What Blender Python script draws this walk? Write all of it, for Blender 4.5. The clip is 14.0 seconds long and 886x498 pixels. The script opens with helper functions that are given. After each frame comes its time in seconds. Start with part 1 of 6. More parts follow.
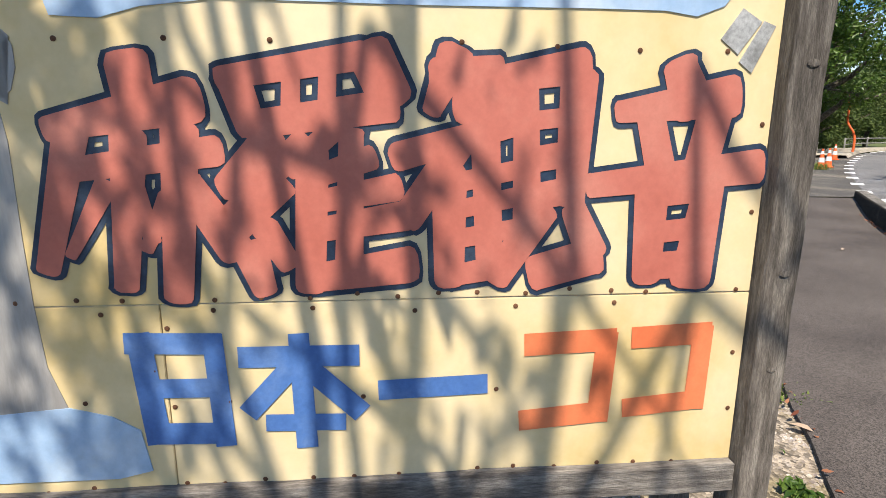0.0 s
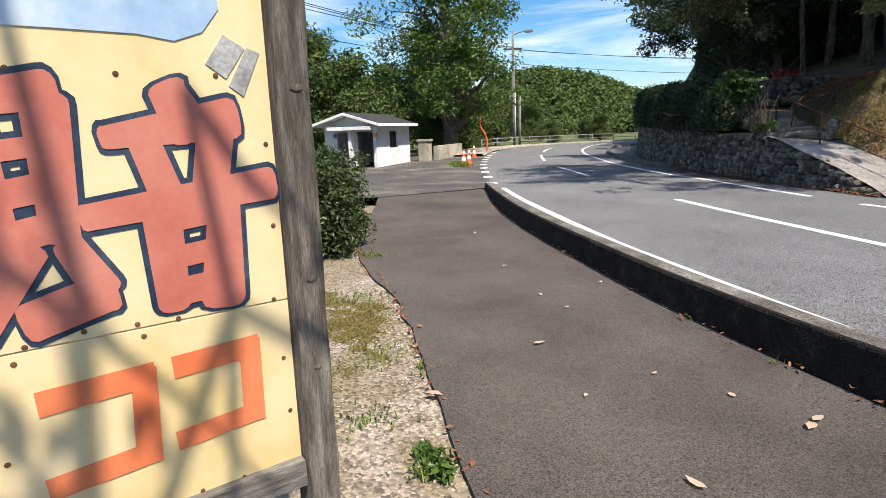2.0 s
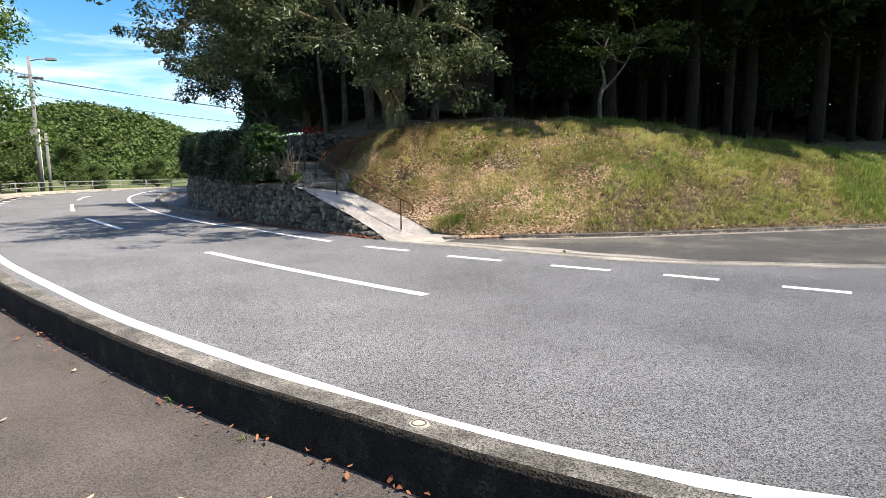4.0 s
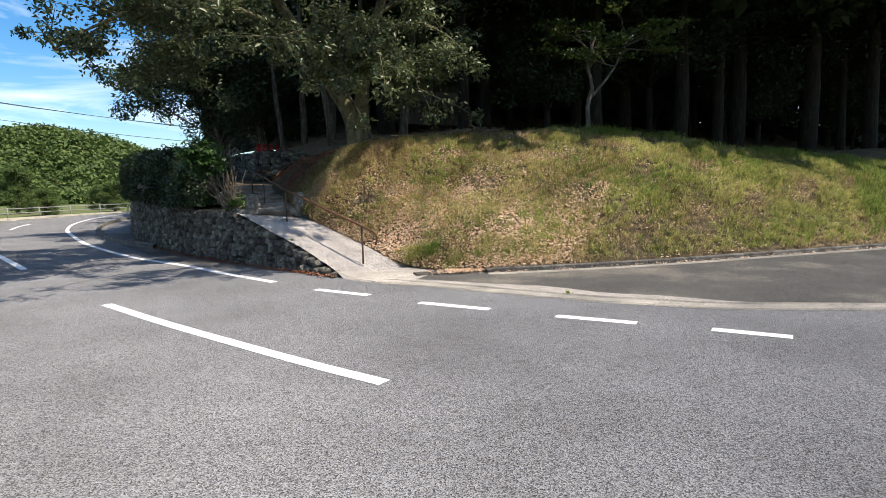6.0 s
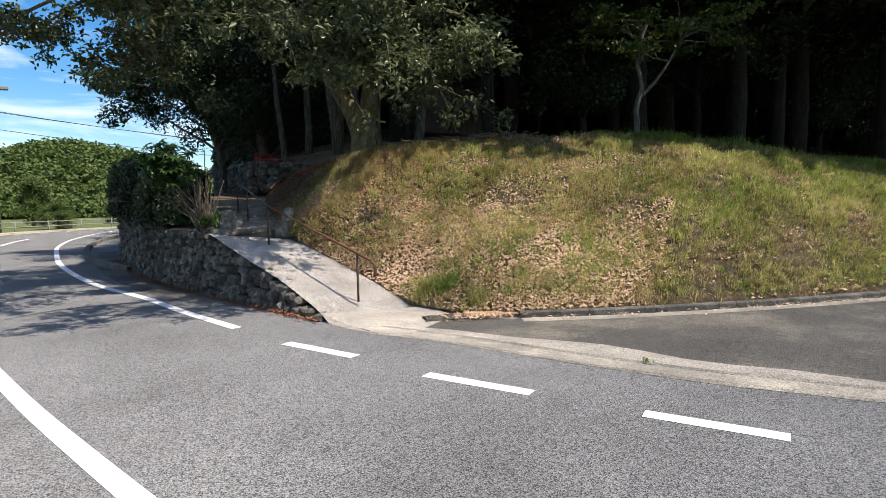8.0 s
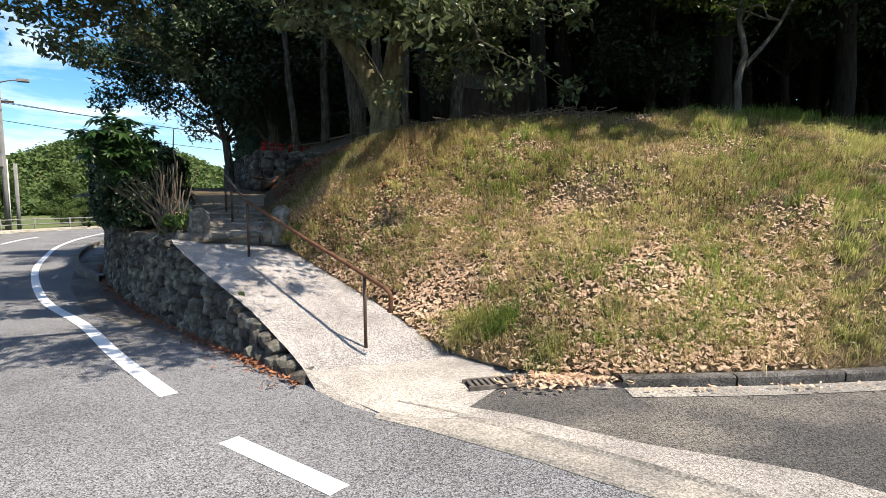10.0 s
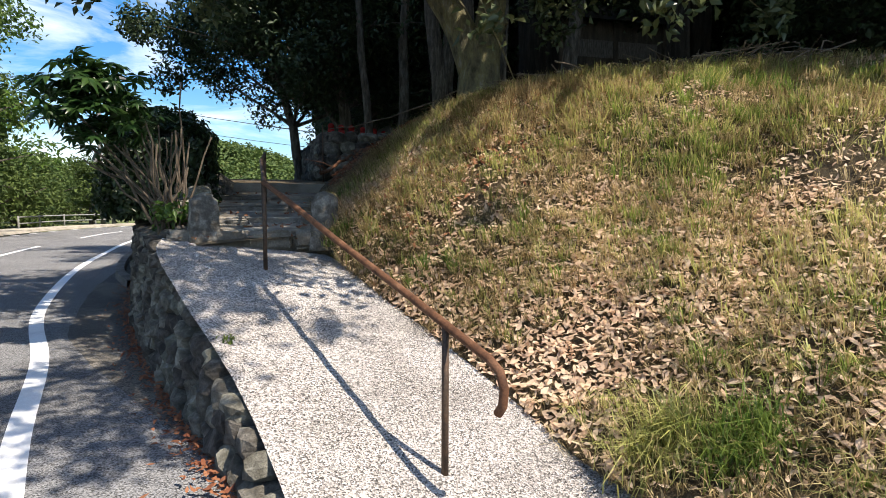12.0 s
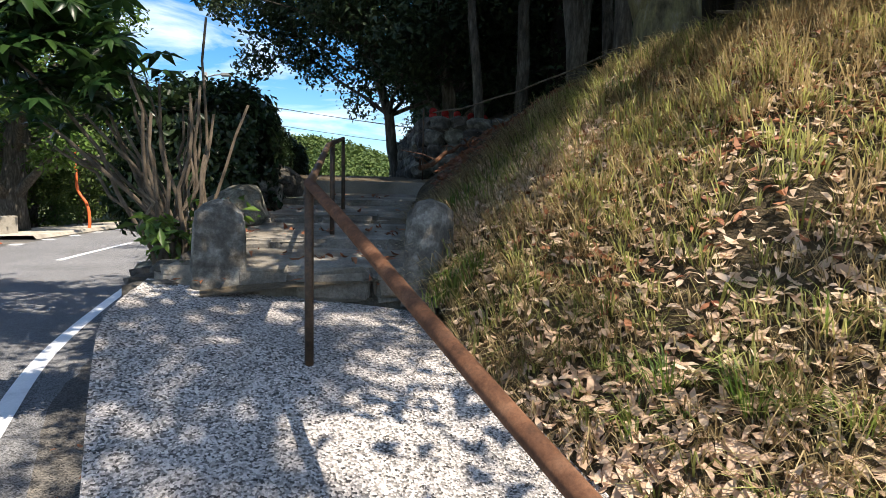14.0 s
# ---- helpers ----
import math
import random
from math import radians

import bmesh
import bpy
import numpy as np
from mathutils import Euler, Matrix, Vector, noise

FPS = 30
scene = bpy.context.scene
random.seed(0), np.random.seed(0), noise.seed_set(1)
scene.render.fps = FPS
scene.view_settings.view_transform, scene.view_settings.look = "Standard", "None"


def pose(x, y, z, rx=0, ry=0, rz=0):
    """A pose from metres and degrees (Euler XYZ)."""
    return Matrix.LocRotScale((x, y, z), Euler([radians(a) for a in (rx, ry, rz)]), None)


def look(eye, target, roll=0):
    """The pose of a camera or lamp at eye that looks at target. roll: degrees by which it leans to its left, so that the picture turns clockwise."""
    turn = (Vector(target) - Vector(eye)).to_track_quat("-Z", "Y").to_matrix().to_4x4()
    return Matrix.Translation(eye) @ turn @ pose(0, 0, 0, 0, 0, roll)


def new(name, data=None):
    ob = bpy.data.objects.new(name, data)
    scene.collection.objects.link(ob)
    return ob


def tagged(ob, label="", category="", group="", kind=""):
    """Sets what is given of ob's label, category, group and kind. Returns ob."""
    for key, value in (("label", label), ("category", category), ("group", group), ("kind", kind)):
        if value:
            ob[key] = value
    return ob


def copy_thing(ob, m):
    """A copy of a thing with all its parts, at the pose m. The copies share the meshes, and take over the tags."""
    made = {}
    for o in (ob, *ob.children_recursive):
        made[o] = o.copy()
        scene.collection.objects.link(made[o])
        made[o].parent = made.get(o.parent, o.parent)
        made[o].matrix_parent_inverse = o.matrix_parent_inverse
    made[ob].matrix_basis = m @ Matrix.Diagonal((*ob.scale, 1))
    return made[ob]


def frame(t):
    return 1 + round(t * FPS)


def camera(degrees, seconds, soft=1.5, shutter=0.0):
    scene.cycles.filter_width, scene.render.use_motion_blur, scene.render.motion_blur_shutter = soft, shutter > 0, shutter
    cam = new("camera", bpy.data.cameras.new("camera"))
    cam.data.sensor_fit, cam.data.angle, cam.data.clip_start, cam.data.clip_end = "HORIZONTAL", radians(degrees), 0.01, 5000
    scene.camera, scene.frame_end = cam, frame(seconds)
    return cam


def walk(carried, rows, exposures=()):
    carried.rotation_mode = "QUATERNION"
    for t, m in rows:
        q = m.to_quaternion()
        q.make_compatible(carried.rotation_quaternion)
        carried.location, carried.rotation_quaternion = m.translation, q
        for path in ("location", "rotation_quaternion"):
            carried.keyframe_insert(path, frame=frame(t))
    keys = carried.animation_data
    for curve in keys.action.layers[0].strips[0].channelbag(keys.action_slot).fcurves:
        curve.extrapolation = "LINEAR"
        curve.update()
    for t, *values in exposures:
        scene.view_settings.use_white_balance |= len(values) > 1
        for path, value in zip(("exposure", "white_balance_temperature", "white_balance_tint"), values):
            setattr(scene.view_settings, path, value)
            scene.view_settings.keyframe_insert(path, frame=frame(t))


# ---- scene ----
cam = camera(76.0, 14.0, 0.55)
PATH = [
    (0, (-0.187, -0.985, 1.494), (-1.607, 0.358, 1.068), 0.33),
    (0.5, (-0.132, -0.950, 1.475), (-1.500, 0.448, 1.055), -0.56),
    (1, (-0.060, -0.872, 1.472), (-1.292, 0.639, 1.023), -1.07),
    (1.5, (0.042, -0.802, 1.493), (-0.927, 0.887, 1.035), -1.32),
    (2, (0.152, -0.779, 1.516), (-0.401, 1.100, 1.111), -1.81),
    (2.5, (0.230, -0.700, 1.519), (0.227, 1.271, 1.178), -0.05),
    (3, (0.441, -0.540, 1.493), (0.963, 1.368, 1.205), 0.22),
    (3.5, (0.758, -0.582, 1.581), (1.508, 1.252, 1.309), 0.97),
    (4, (1.033, -0.250, 1.581), (1.873, 1.544, 1.305), -0.31),
    (4.2, (1.201, -0.062, 1.606), (2.078, 1.717, 1.347), -0.76),
    (6.3, (2.279, 2.191, 1.672), (3.199, 3.954, 1.459), -1.52),
    (6.5, (2.380, 2.394, 1.689), (3.298, 4.159, 1.483), -1.54),
    (7, (2.677, 2.999, 1.627), (3.575, 4.776, 1.437), -1.40),
    (7.5, (3.080, 3.627, 1.623), (3.958, 5.416, 1.446), -1.28),
    (7.7, (3.217, 3.860, 1.653), (4.086, 5.654, 1.485), -1.24),
    (9.8, (4.372, 6.713, 1.604), (5.150, 8.548, 1.443), -0.49),
    (10, (4.493, 7.016, 1.618), (5.253, 8.859, 1.457), -0.57),
    (10.5, (4.684, 7.772, 1.578), (5.411, 9.629, 1.422), -0.35),
    (11, (4.872, 8.509, 1.549), (5.561, 10.380, 1.395), -0.14),
    (11.5, (5.032, 9.185, 1.554), (5.609, 11.093, 1.384), -0.03),
    (12, (5.254, 9.972, 1.480), (5.742, 11.906, 1.325), 0.16),
    (12.5, (5.345, 10.667, 1.464), (5.737, 12.622, 1.307), 0.37),
    (13, (5.398, 11.307, 1.499), (5.700, 13.277, 1.337), 1.02),
    (13.5, (5.392, 11.993, 1.532), (5.645, 13.970, 1.366), 1.15),
    (14, (5.307, 12.644, 1.599), (5.475, 14.630, 1.432), 1.12),
]
walk(cam, [(t, look(eye, target, roll)) for t, eye, target, roll in PATH],
     [(0, 0.66), (1.5, 0.68), (2.5, 0.60), (3.5, 0.98), (4, 1.04), (6.5, 0.74), (7.5, 0.7), (10, 0.98), (12.5, 0.88), (14, 1.03)])

# ---- world, sun, exposure ----
SUN = Vector((0.36, -0.42, 0.83)).normalized()
world = bpy.data.worlds.new("world")
scene.world = world
world.use_nodes = True
wt = world.node_tree
wt.nodes.clear()


def wn(kind, **kw):
    n = wt.nodes.new(kind)
    for k, v in kw.items():
        n.inputs[k].default_value = v
    return n


sky = wt.nodes.new("ShaderNodeTexSky")
sky.sky_type = "NISHITA"
sky.sun_disc = False
sky.sun_elevation = math.asin(SUN.z)
sky.sun_rotation = math.atan2(SUN.x, SUN.y)
sky.air_density, sky.dust_density, sky.ozone_density = 1.0, 0.6, 2.5
coord = wt.nodes.new("ShaderNodeTexCoord")
stretch = wt.nodes.new("ShaderNodeMapping")
stretch.inputs["Scale"].default_value = (1.2, 1.2, 5.0)
puffs = wn("ShaderNodeTexNoise", Scale=2.2, Detail=7.0, Roughness=0.6, Distortion=0.5)
ramp = wt.nodes.new("ShaderNodeValToRGB")
ramp.color_ramp.elements[0].position, ramp.color_ramp.elements[1].position = 0.47, 0.74
cloud_mix = wt.nodes.new("ShaderNodeMix")
cloud_mix.data_type = "RGBA"
cloud_mix.inputs[7].default_value = (8.6, 8.8, 9.3, 1)
tint = wt.nodes.new("ShaderNodeHueSaturation")
tint.inputs["Saturation"].default_value = 1.4
back = wt.nodes.new("ShaderNodeBackground")
back.inputs["Strength"].default_value = 0.105
wout = wt.nodes.new("ShaderNodeOutputWorld")
wt.links.new(coord.outputs["Generated"], stretch.inputs["Vector"])
wt.links.new(stretch.outputs["Vector"], puffs.inputs["Vector"])
wt.links.new(puffs.outputs["Fac"], ramp.inputs["Fac"])
wt.links.new(ramp.outputs["Color"], cloud_mix.inputs[0])
wt.links.new(sky.outputs["Color"], tint.inputs["Color"])
wt.links.new(tint.outputs["Color"], cloud_mix.inputs[6])
wt.links.new(cloud_mix.outputs[2], back.inputs["Color"])
wt.links.new(back.outputs["Background"], wout.inputs["Surface"])

sun = new("sun", bpy.data.lights.new("sun", "SUN"))
sun.data.energy, sun.data.angle, sun.data.color = 5.0, radians(0.53), (1.0, 0.90, 0.77)
sun.matrix_world = look(SUN * 60, (0, 0, 0))


# ---- materials ----
def mat(name, cols, scale=4.0, fine=60.0, rough=0.85, bump=0.2, bump_dist=0.01, metal=0.0, stretch=(1, 1, 1), spec=0.3,
        coarse_pos=(0.3, 0.7), fine_mix=0.35, per=0.0, cells=False, space="world"):
    """A procedural surface: broad noise picks among cols, fine noise or cells grain it, and both lift the bump."""
    m = bpy.data.materials.new(name)
    m.use_nodes = True
    t = m.node_tree
    b = t.nodes["Principled BSDF"]
    b.inputs["Metallic"].default_value = metal
    b.inputs["Specular IOR Level"].default_value = spec
    b.inputs["Diffuse Roughness"].default_value = 1.0 if rough > 0.7 else 0.0
    if space == "world":
        vec = t.nodes.new("ShaderNodeNewGeometry").outputs["Position"]
    else:
        vec = t.nodes.new("ShaderNodeTexCoord").outputs["Object"]
    mp = t.nodes.new("ShaderNodeMapping")
    mp.inputs["Scale"].default_value = stretch
    t.links.new(vec, mp.inputs["Vector"])
    n1 = t.nodes.new("ShaderNodeTexNoise")
    n1.inputs["Scale"].default_value, n1.inputs["Detail"].default_value = scale, 6
    n1.inputs["Roughness"].default_value = 0.62
    t.links.new(mp.outputs["Vector"], n1.inputs["Vector"])
    if cells:
        n2 = t.nodes.new("ShaderNodeTexVoronoi")
        n2.inputs["Scale"].default_value = fine
        grain = n2.outputs["Color"]
        lift = n2.outputs["Distance"]
    else:
        n2 = t.nodes.new("ShaderNodeTexNoise")
        n2.inputs["Scale"].default_value, n2.inputs["Detail"].default_value = fine, 4
        n2.inputs["Roughness"].default_value = 0.7
        grain = n2.outputs["Fac"]
        lift = n2.outputs["Fac"]
    t.links.new(mp.outputs["Vector"], n2.inputs["Vector"])
    r = t.nodes.new("ShaderNodeValToRGB")
    els = r.color_ramp.elements
    lo, hi = coarse_pos
    while len(els) < len(cols):
        els.new(0.5)
    for i, c in enumerate(cols):
        els[i].position = lo + (hi - lo) * i / max(1, len(cols) - 1)
        els[i].color = (*c, 1)
    t.links.new(n1.outputs["Fac"], r.inputs["Fac"])
    grey = t.nodes.new("ShaderNodeMapRange")
    sep = t.nodes.new("ShaderNodeSeparateColor")
    t.links.new(grain, sep.inputs["Color"])
    t.links.new(sep.outputs["Red"], grey.inputs["Value"])
    if not cells:
        grey.inputs["From Min"].default_value, grey.inputs["From Max"].default_value = 0.25, 0.75
    grey.inputs["To Min"].default_value, grey.inputs["To Max"].default_value = 1 - fine_mix, 1 + fine_mix
    mul = t.nodes.new("ShaderNodeMix")
    mul.data_type, mul.blend_type = "RGBA", "MULTIPLY"
    mul.inputs[0].default_value = 1.0
    t.links.new(r.outputs["Color"], mul.inputs[6])
    t.links.new(grey.outputs["Result"], mul.inputs[7])
    col = mul.outputs[2]
    if per:
        info = t.nodes.new("ShaderNodeObjectInfo") if per > 0 else t.nodes.new("ShaderNodeNewGeometry")
        rnd = info.outputs["Random"] if per > 0 else info.outputs["Random Per Island"]
        hs = t.nodes.new("ShaderNodeHueSaturation")
        pr = t.nodes.new("ShaderNodeMapRange")
        pr.inputs["To Min"].default_value, pr.inputs["To Max"].default_value = 1 - abs(per), 1 + abs(per)
        hu = t.nodes.new("ShaderNodeMapRange")
        hu.inputs["To Min"].default_value, hu.inputs["To Max"].default_value = 0.5 - abs(per) * 0.06, 0.5 + abs(per) * 0.06
        t.links.new(rnd, pr.inputs["Value"])
        t.links.new(rnd, hu.inputs["Value"])
        t.links.new(pr.outputs["Result"], hs.inputs["Value"])
        t.links.new(hu.outputs["Result"], hs.inputs["Hue"])
        t.links.new(col, hs.inputs["Color"])
        col = hs.outputs["Color"]
    t.links.new(col, b.inputs["Base Color"])
    rr = t.nodes.new("ShaderNodeMapRange")
    rr.inputs["To Min"].default_value, rr.inputs["To Max"].default_value = max(0.05, rough - 0.12), min(1, rough + 0.1)
    t.links.new(n1.outputs["Fac"], rr.inputs["Value"])
    t.links.new(rr.outputs["Result"], b.inputs["Roughness"])
    if bump:
        bp = t.nodes.new("ShaderNodeBump")
        bp.inputs["Strength"].default_value, bp.inputs["Distance"].default_value = bump, bump_dist
        t.links.new(lift, bp.inputs["Height"])
        t.links.new(bp.outputs["Normal"], b.inputs["Normal"])
    return m


def leaf_mat(name, a, b, glow=0.35, gloss=0.35, patch=0.0):
    """Leaves: two greens mixed leaf by leaf, a share of light passing through."""
    m = bpy.data.materials.new(name)
    m.use_nodes = True
    t = m.node_tree
    p = t.nodes["Principled BSDF"]
    geo = t.nodes.new("ShaderNodeNewGeometry")
    nz = t.nodes.new("ShaderNodeTexNoise")
    nz.inputs["Scale"].default_value = 0.6
    add = t.nodes.new("ShaderNodeMath")
    add.operation = "ADD"
    half = t.nodes.new("ShaderNodeMath")
    half.operation = "MULTIPLY_ADD"
    half.inputs[1].default_value, half.inputs[2].default_value = 0.9, -0.45
    t.links.new(geo.outputs["Random Per Island"], half.inputs[0])
    t.links.new(geo.outputs["Position"], nz.inputs["Vector"])
    tuft = t.nodes.new("ShaderNodeTexNoise")
    tuft.inputs["Scale"].default_value, tuft.inputs["Detail"].default_value = 5.0, 3
    t.links.new(geo.outputs["Position"], tuft.inputs["Vector"])
    both = t.nodes.new("ShaderNodeMath")
    both.operation = "MULTIPLY_ADD"
    both.inputs[1].default_value = patch
    t.links.new(tuft.outputs["Fac"], both.inputs[0])
    t.links.new(nz.outputs["Fac"], both.inputs[2])
    level = t.nodes.new("ShaderNodeMath")
    level.operation = "SUBTRACT"
    level.inputs[1].default_value = patch * 0.5
    t.links.new(both.outputs[0], level.inputs[0])
    t.links.new(half.outputs[0], add.inputs[0])
    t.links.new(level.outputs[0], add.inputs[1])
    mx = t.nodes.new("ShaderNodeMix")
    mx.data_type = "RGBA"
    mx.inputs[6].default_value, mx.inputs[7].default_value = (*a, 1), (*b, 1)
    t.links.new(add.outputs[0], mx.inputs[0])
    t.links.new(mx.outputs[2], p.inputs["Base Color"])
    p.inputs["Roughness"].default_value = gloss
    p.inputs["Specular IOR Level"].default_value = 0.35
    tr = t.nodes.new("ShaderNodeBsdfTranslucent")
    t.links.new(mx.outputs[2], tr.inputs["Color"])
    sh = t.nodes.new("ShaderNodeMixShader")
    sh.inputs[0].default_value = glow
    t.links.new(p.outputs[0], sh.inputs[1])
    t.links.new(tr.outputs[0], sh.inputs[2])
    t.links.new(sh.outputs[0], t.nodes["Material Output"].inputs["Surface"])
    return m


M_ROAD = mat("road_asphalt", [(0.118, 0.117, 0.119), (0.155, 0.155, 0.159), (0.185, 0.185, 0.190)], 0.5, 120, 0.85, 0.8, 0.010, cells=True, fine_mix=0.8, spec=0.2)
M_SIDEROAD = mat("worn_asphalt", [(0.055, 0.052, 0.049), (0.082, 0.077, 0.071), (0.19, 0.17, 0.14)], 0.55, 110, 0.85, 0.7, 0.01, cells=True, fine_mix=0.8)
M_WALKWAY = mat("walkway_asphalt", [(0.050, 0.042, 0.038), (0.076, 0.065, 0.058), (0.096, 0.083, 0.075)], 0.7, 150, 0.85, 0.6, 0.008, cells=True, fine_mix=0.6)
M_KERB = mat("kerb_concrete", [(0.05, 0.045, 0.038), (0.125, 0.115, 0.10), (0.22, 0.205, 0.185)], 3.0, 110, 0.9, 0.7, 0.008, cells=True, fine_mix=0.7)
# moss, plus the darkness of the kerb's shaded side put into the colour
M_KERBSIDE = mat("shade_dark_mossy_concrete", [(0.004, 0.0034, 0.0024), (0.011, 0.009, 0.0065), (0.034, 0.028, 0.020)], 5.0, 75, 0.95, 1.0, 0.012, cells=True, fine_mix=0.8)
M_RAMP = mat("washed_aggregate", [(0.235, 0.216, 0.20), (0.325, 0.30, 0.28), (0.39, 0.362, 0.338)], 1.6, 135, 0.85, 0.8, 0.01, cells=True, fine_mix=0.9)
M_GUTTER = mat("gutter_concrete", [(0.20, 0.18, 0.145), (0.33, 0.30, 0.25), (0.45, 0.41, 0.34)], 1.6, 90, 0.9, 0.5, 0.006)
M_APRON = mat("sandy_concrete", [(0.19, 0.174, 0.155), (0.30, 0.273, 0.24), (0.42, 0.378, 0.325)], 1.1, 110, 0.9, 0.6, 0.008, cells=True, fine_mix=0.55)
M_STRIP = mat("worn_gutter_concrete", [(0.15, 0.138, 0.12), (0.25, 0.228, 0.195), (0.40, 0.36, 0.30)], 0.9, 90, 0.9, 0.6, 0.006, cells=True, fine_mix=0.45)
M_PAINTLINE = mat("road_paint", [(0.62, 0.62, 0.62), (0.78, 0.78, 0.78), (0.84, 0.84, 0.83)], 2.5, 70, 0.7, 0.3, 0.004, fine_mix=0.12)
M_GRAVEL = mat("gravel", [(0.13, 0.11, 0.05), (0.20, 0.165, 0.12), (0.30, 0.26, 0.22)], 1.6, 45, 0.9, 0.9, 0.02, cells=True, fine_mix=0.6)
M_PEBBLE = mat("pebbles", [(0.20, 0.165, 0.13), (0.30, 0.26, 0.22), (0.42, 0.38, 0.34)], 8, 60, 0.85, 0.3, 0.004, per=-0.35)
M_SOIL = mat("soil", [(0.05, 0.038, 0.026), (0.09, 0.07, 0.045), (0.13, 0.10, 0.06)], 1.2, 30, 0.95, 0.8, 0.03)
# soil colour darkened to stand in for shadows between the grass tufts
M_BANK = mat("shade_dark_bank_soil", [(0.035, 0.026, 0.013), (0.085, 0.062, 0.032), (0.19, 0.14, 0.085)], 7, 70, 0.95, 1.0, 0.04, fine_mix=0.6)
M_FIELD = mat("meadow", [(0.05, 0.07, 0.02), (0.08, 0.10, 0.03), (0.12, 0.11, 0.05)], 0.15, 4, 0.95, 0.6, 0.05)
M_STONE = mat("field_stone", [(0.045, 0.040, 0.029), (0.095, 0.086, 0.070), (0.22, 0.204, 0.17)], 7, 45, 0.9, 1.0, 0.02, per=0.5, coarse_pos=(0.32, 0.66))
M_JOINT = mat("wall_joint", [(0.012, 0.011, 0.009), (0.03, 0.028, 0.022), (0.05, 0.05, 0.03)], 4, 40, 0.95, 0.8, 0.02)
M_MONOLITH = mat("granite_pillar", [(0.06, 0.054, 0.043), (0.14, 0.128, 0.108), (0.34, 0.325, 0.285)], 11, 60, 0.9, 0.7, 0.01)
M_STEP = mat("rough_step", [(0.10, 0.085, 0.065), (0.20, 0.178, 0.145), (0.32, 0.29, 0.245)], 3, 60, 0.9, 0.8, 0.012)
M_RUST = mat("rusty_steel", [(0.075, 0.036, 0.020), (0.145, 0.066, 0.034), (0.22, 0.115, 0.065)], 14, 120, 0.75, 0.5, 0.002, metal=0.25)
M_STEEL = mat("brown_painted_steel", [(0.045, 0.032, 0.024), (0.085, 0.058, 0.04), (0.15, 0.085, 0.05)], 12, 90, 0.6, 0.3, 0.002, metal=0.3)
M_WOOD = mat("weathered_wood", [(0.05, 0.043, 0.036), (0.12, 0.105, 0.09), (0.21, 0.19, 0.165)], 9, 60, 0.9, 0.8, 0.006, stretch=(6, 6, 0.7), fine_mix=0.55, space="object")
M_WOODH = mat("weathered_rail_wood", [(0.06, 0.052, 0.045), (0.15, 0.135, 0.12), (0.27, 0.25, 0.22)], 9, 60, 0.9, 0.8, 0.006, stretch=(0.7, 6, 6), fine_mix=0.55, space="object")
M_CREAM = mat("cream_sign_paint", [(0.46, 0.32, 0.11), (0.60, 0.455, 0.21), (0.68, 0.545, 0.31), (0.71, 0.59, 0.38)], 1.6, 30, 0.45, 0.08, 0.002, fine_mix=0.05, coarse_pos=(0.25, 0.62))
M_RED = mat("faded_red_paint", [(0.39, 0.11, 0.08), (0.46, 0.145, 0.108), (0.52, 0.205, 0.155)], 3, 60, 0.5, 0.05, 0.001, fine_mix=0.08)
M_ORANGE = mat("orange_paint", [(0.62, 0.15, 0.06), (0.68, 0.19, 0.08), (0.72, 0.24, 0.11)], 3, 60, 0.5, 0.05, 0.001, fine_mix=0.08)
M_NAVY = mat("navy_outline_paint", [(0.012, 0.022, 0.045), (0.022, 0.038, 0.07), (0.05, 0.07, 0.10)], 6, 60, 0.5, 0.05, 0.001)
M_BLUE = mat("blue_paint", [(0.05, 0.12, 0.33), (0.07, 0.16, 0.40), (0.14, 0.24, 0.46)], 5, 60, 0.5, 0.05, 0.001, fine_mix=0.15)
M_SKYPAINT = mat("pale_blue_paint", [(0.20, 0.33, 0.52), (0.32, 0.45, 0.62), (0.48, 0.57, 0.66)], 4, 40, 0.5, 0.05, 0.001, fine_mix=0.1)
M_ROBE = mat("grey_white_paint", [(0.22, 0.21, 0.20), (0.33, 0.32, 0.305), (0.44, 0.42, 0.39)], 3, 40, 0.5, 0.05, 0.001, stretch=(3, 3, 0.6), fine_mix=0.1)
M_TAPE = mat("worn_grey_tape", [(0.22, 0.22, 0.21), (0.36, 0.36, 0.35), (0.48, 0.48, 0.47)], 14, 90, 0.45, 0.2, 0.001, metal=0.2)
M_BARK = mat("bark", [(0.045, 0.037, 0.028), (0.11, 0.095, 0.075), (0.22, 0.20, 0.165)], 7, 30, 0.95, 1.0, 0.03, stretch=(2.2, 2.2, 0.45))
M_MOSSBARK = mat("mossy_bark", [(0.05, 0.045, 0.025), (0.13, 0.115, 0.07), (0.20, 0.18, 0.09), (0.26, 0.24, 0.20)], 5, 28, 0.95, 1.0, 0.03, stretch=(1.6, 1.6, 0.6))
# bark for trees in the wood, with the wood's shade put into its colour
M_SHADEBARK = mat("shaded_wood_bark", [(0.012, 0.0096, 0.0072), (0.026, 0.021, 0.016), (0.05, 0.041, 0.032)], 6, 30, 0.95, 1.0, 0.03, stretch=(2.2, 2.2, 0.35))
M_TWIG = mat("pale_stems", [(0.06, 0.045, 0.03), (0.13, 0.10, 0.07), (0.20, 0.16, 0.115)], 8, 40, 0.9, 0.4, 0.006)
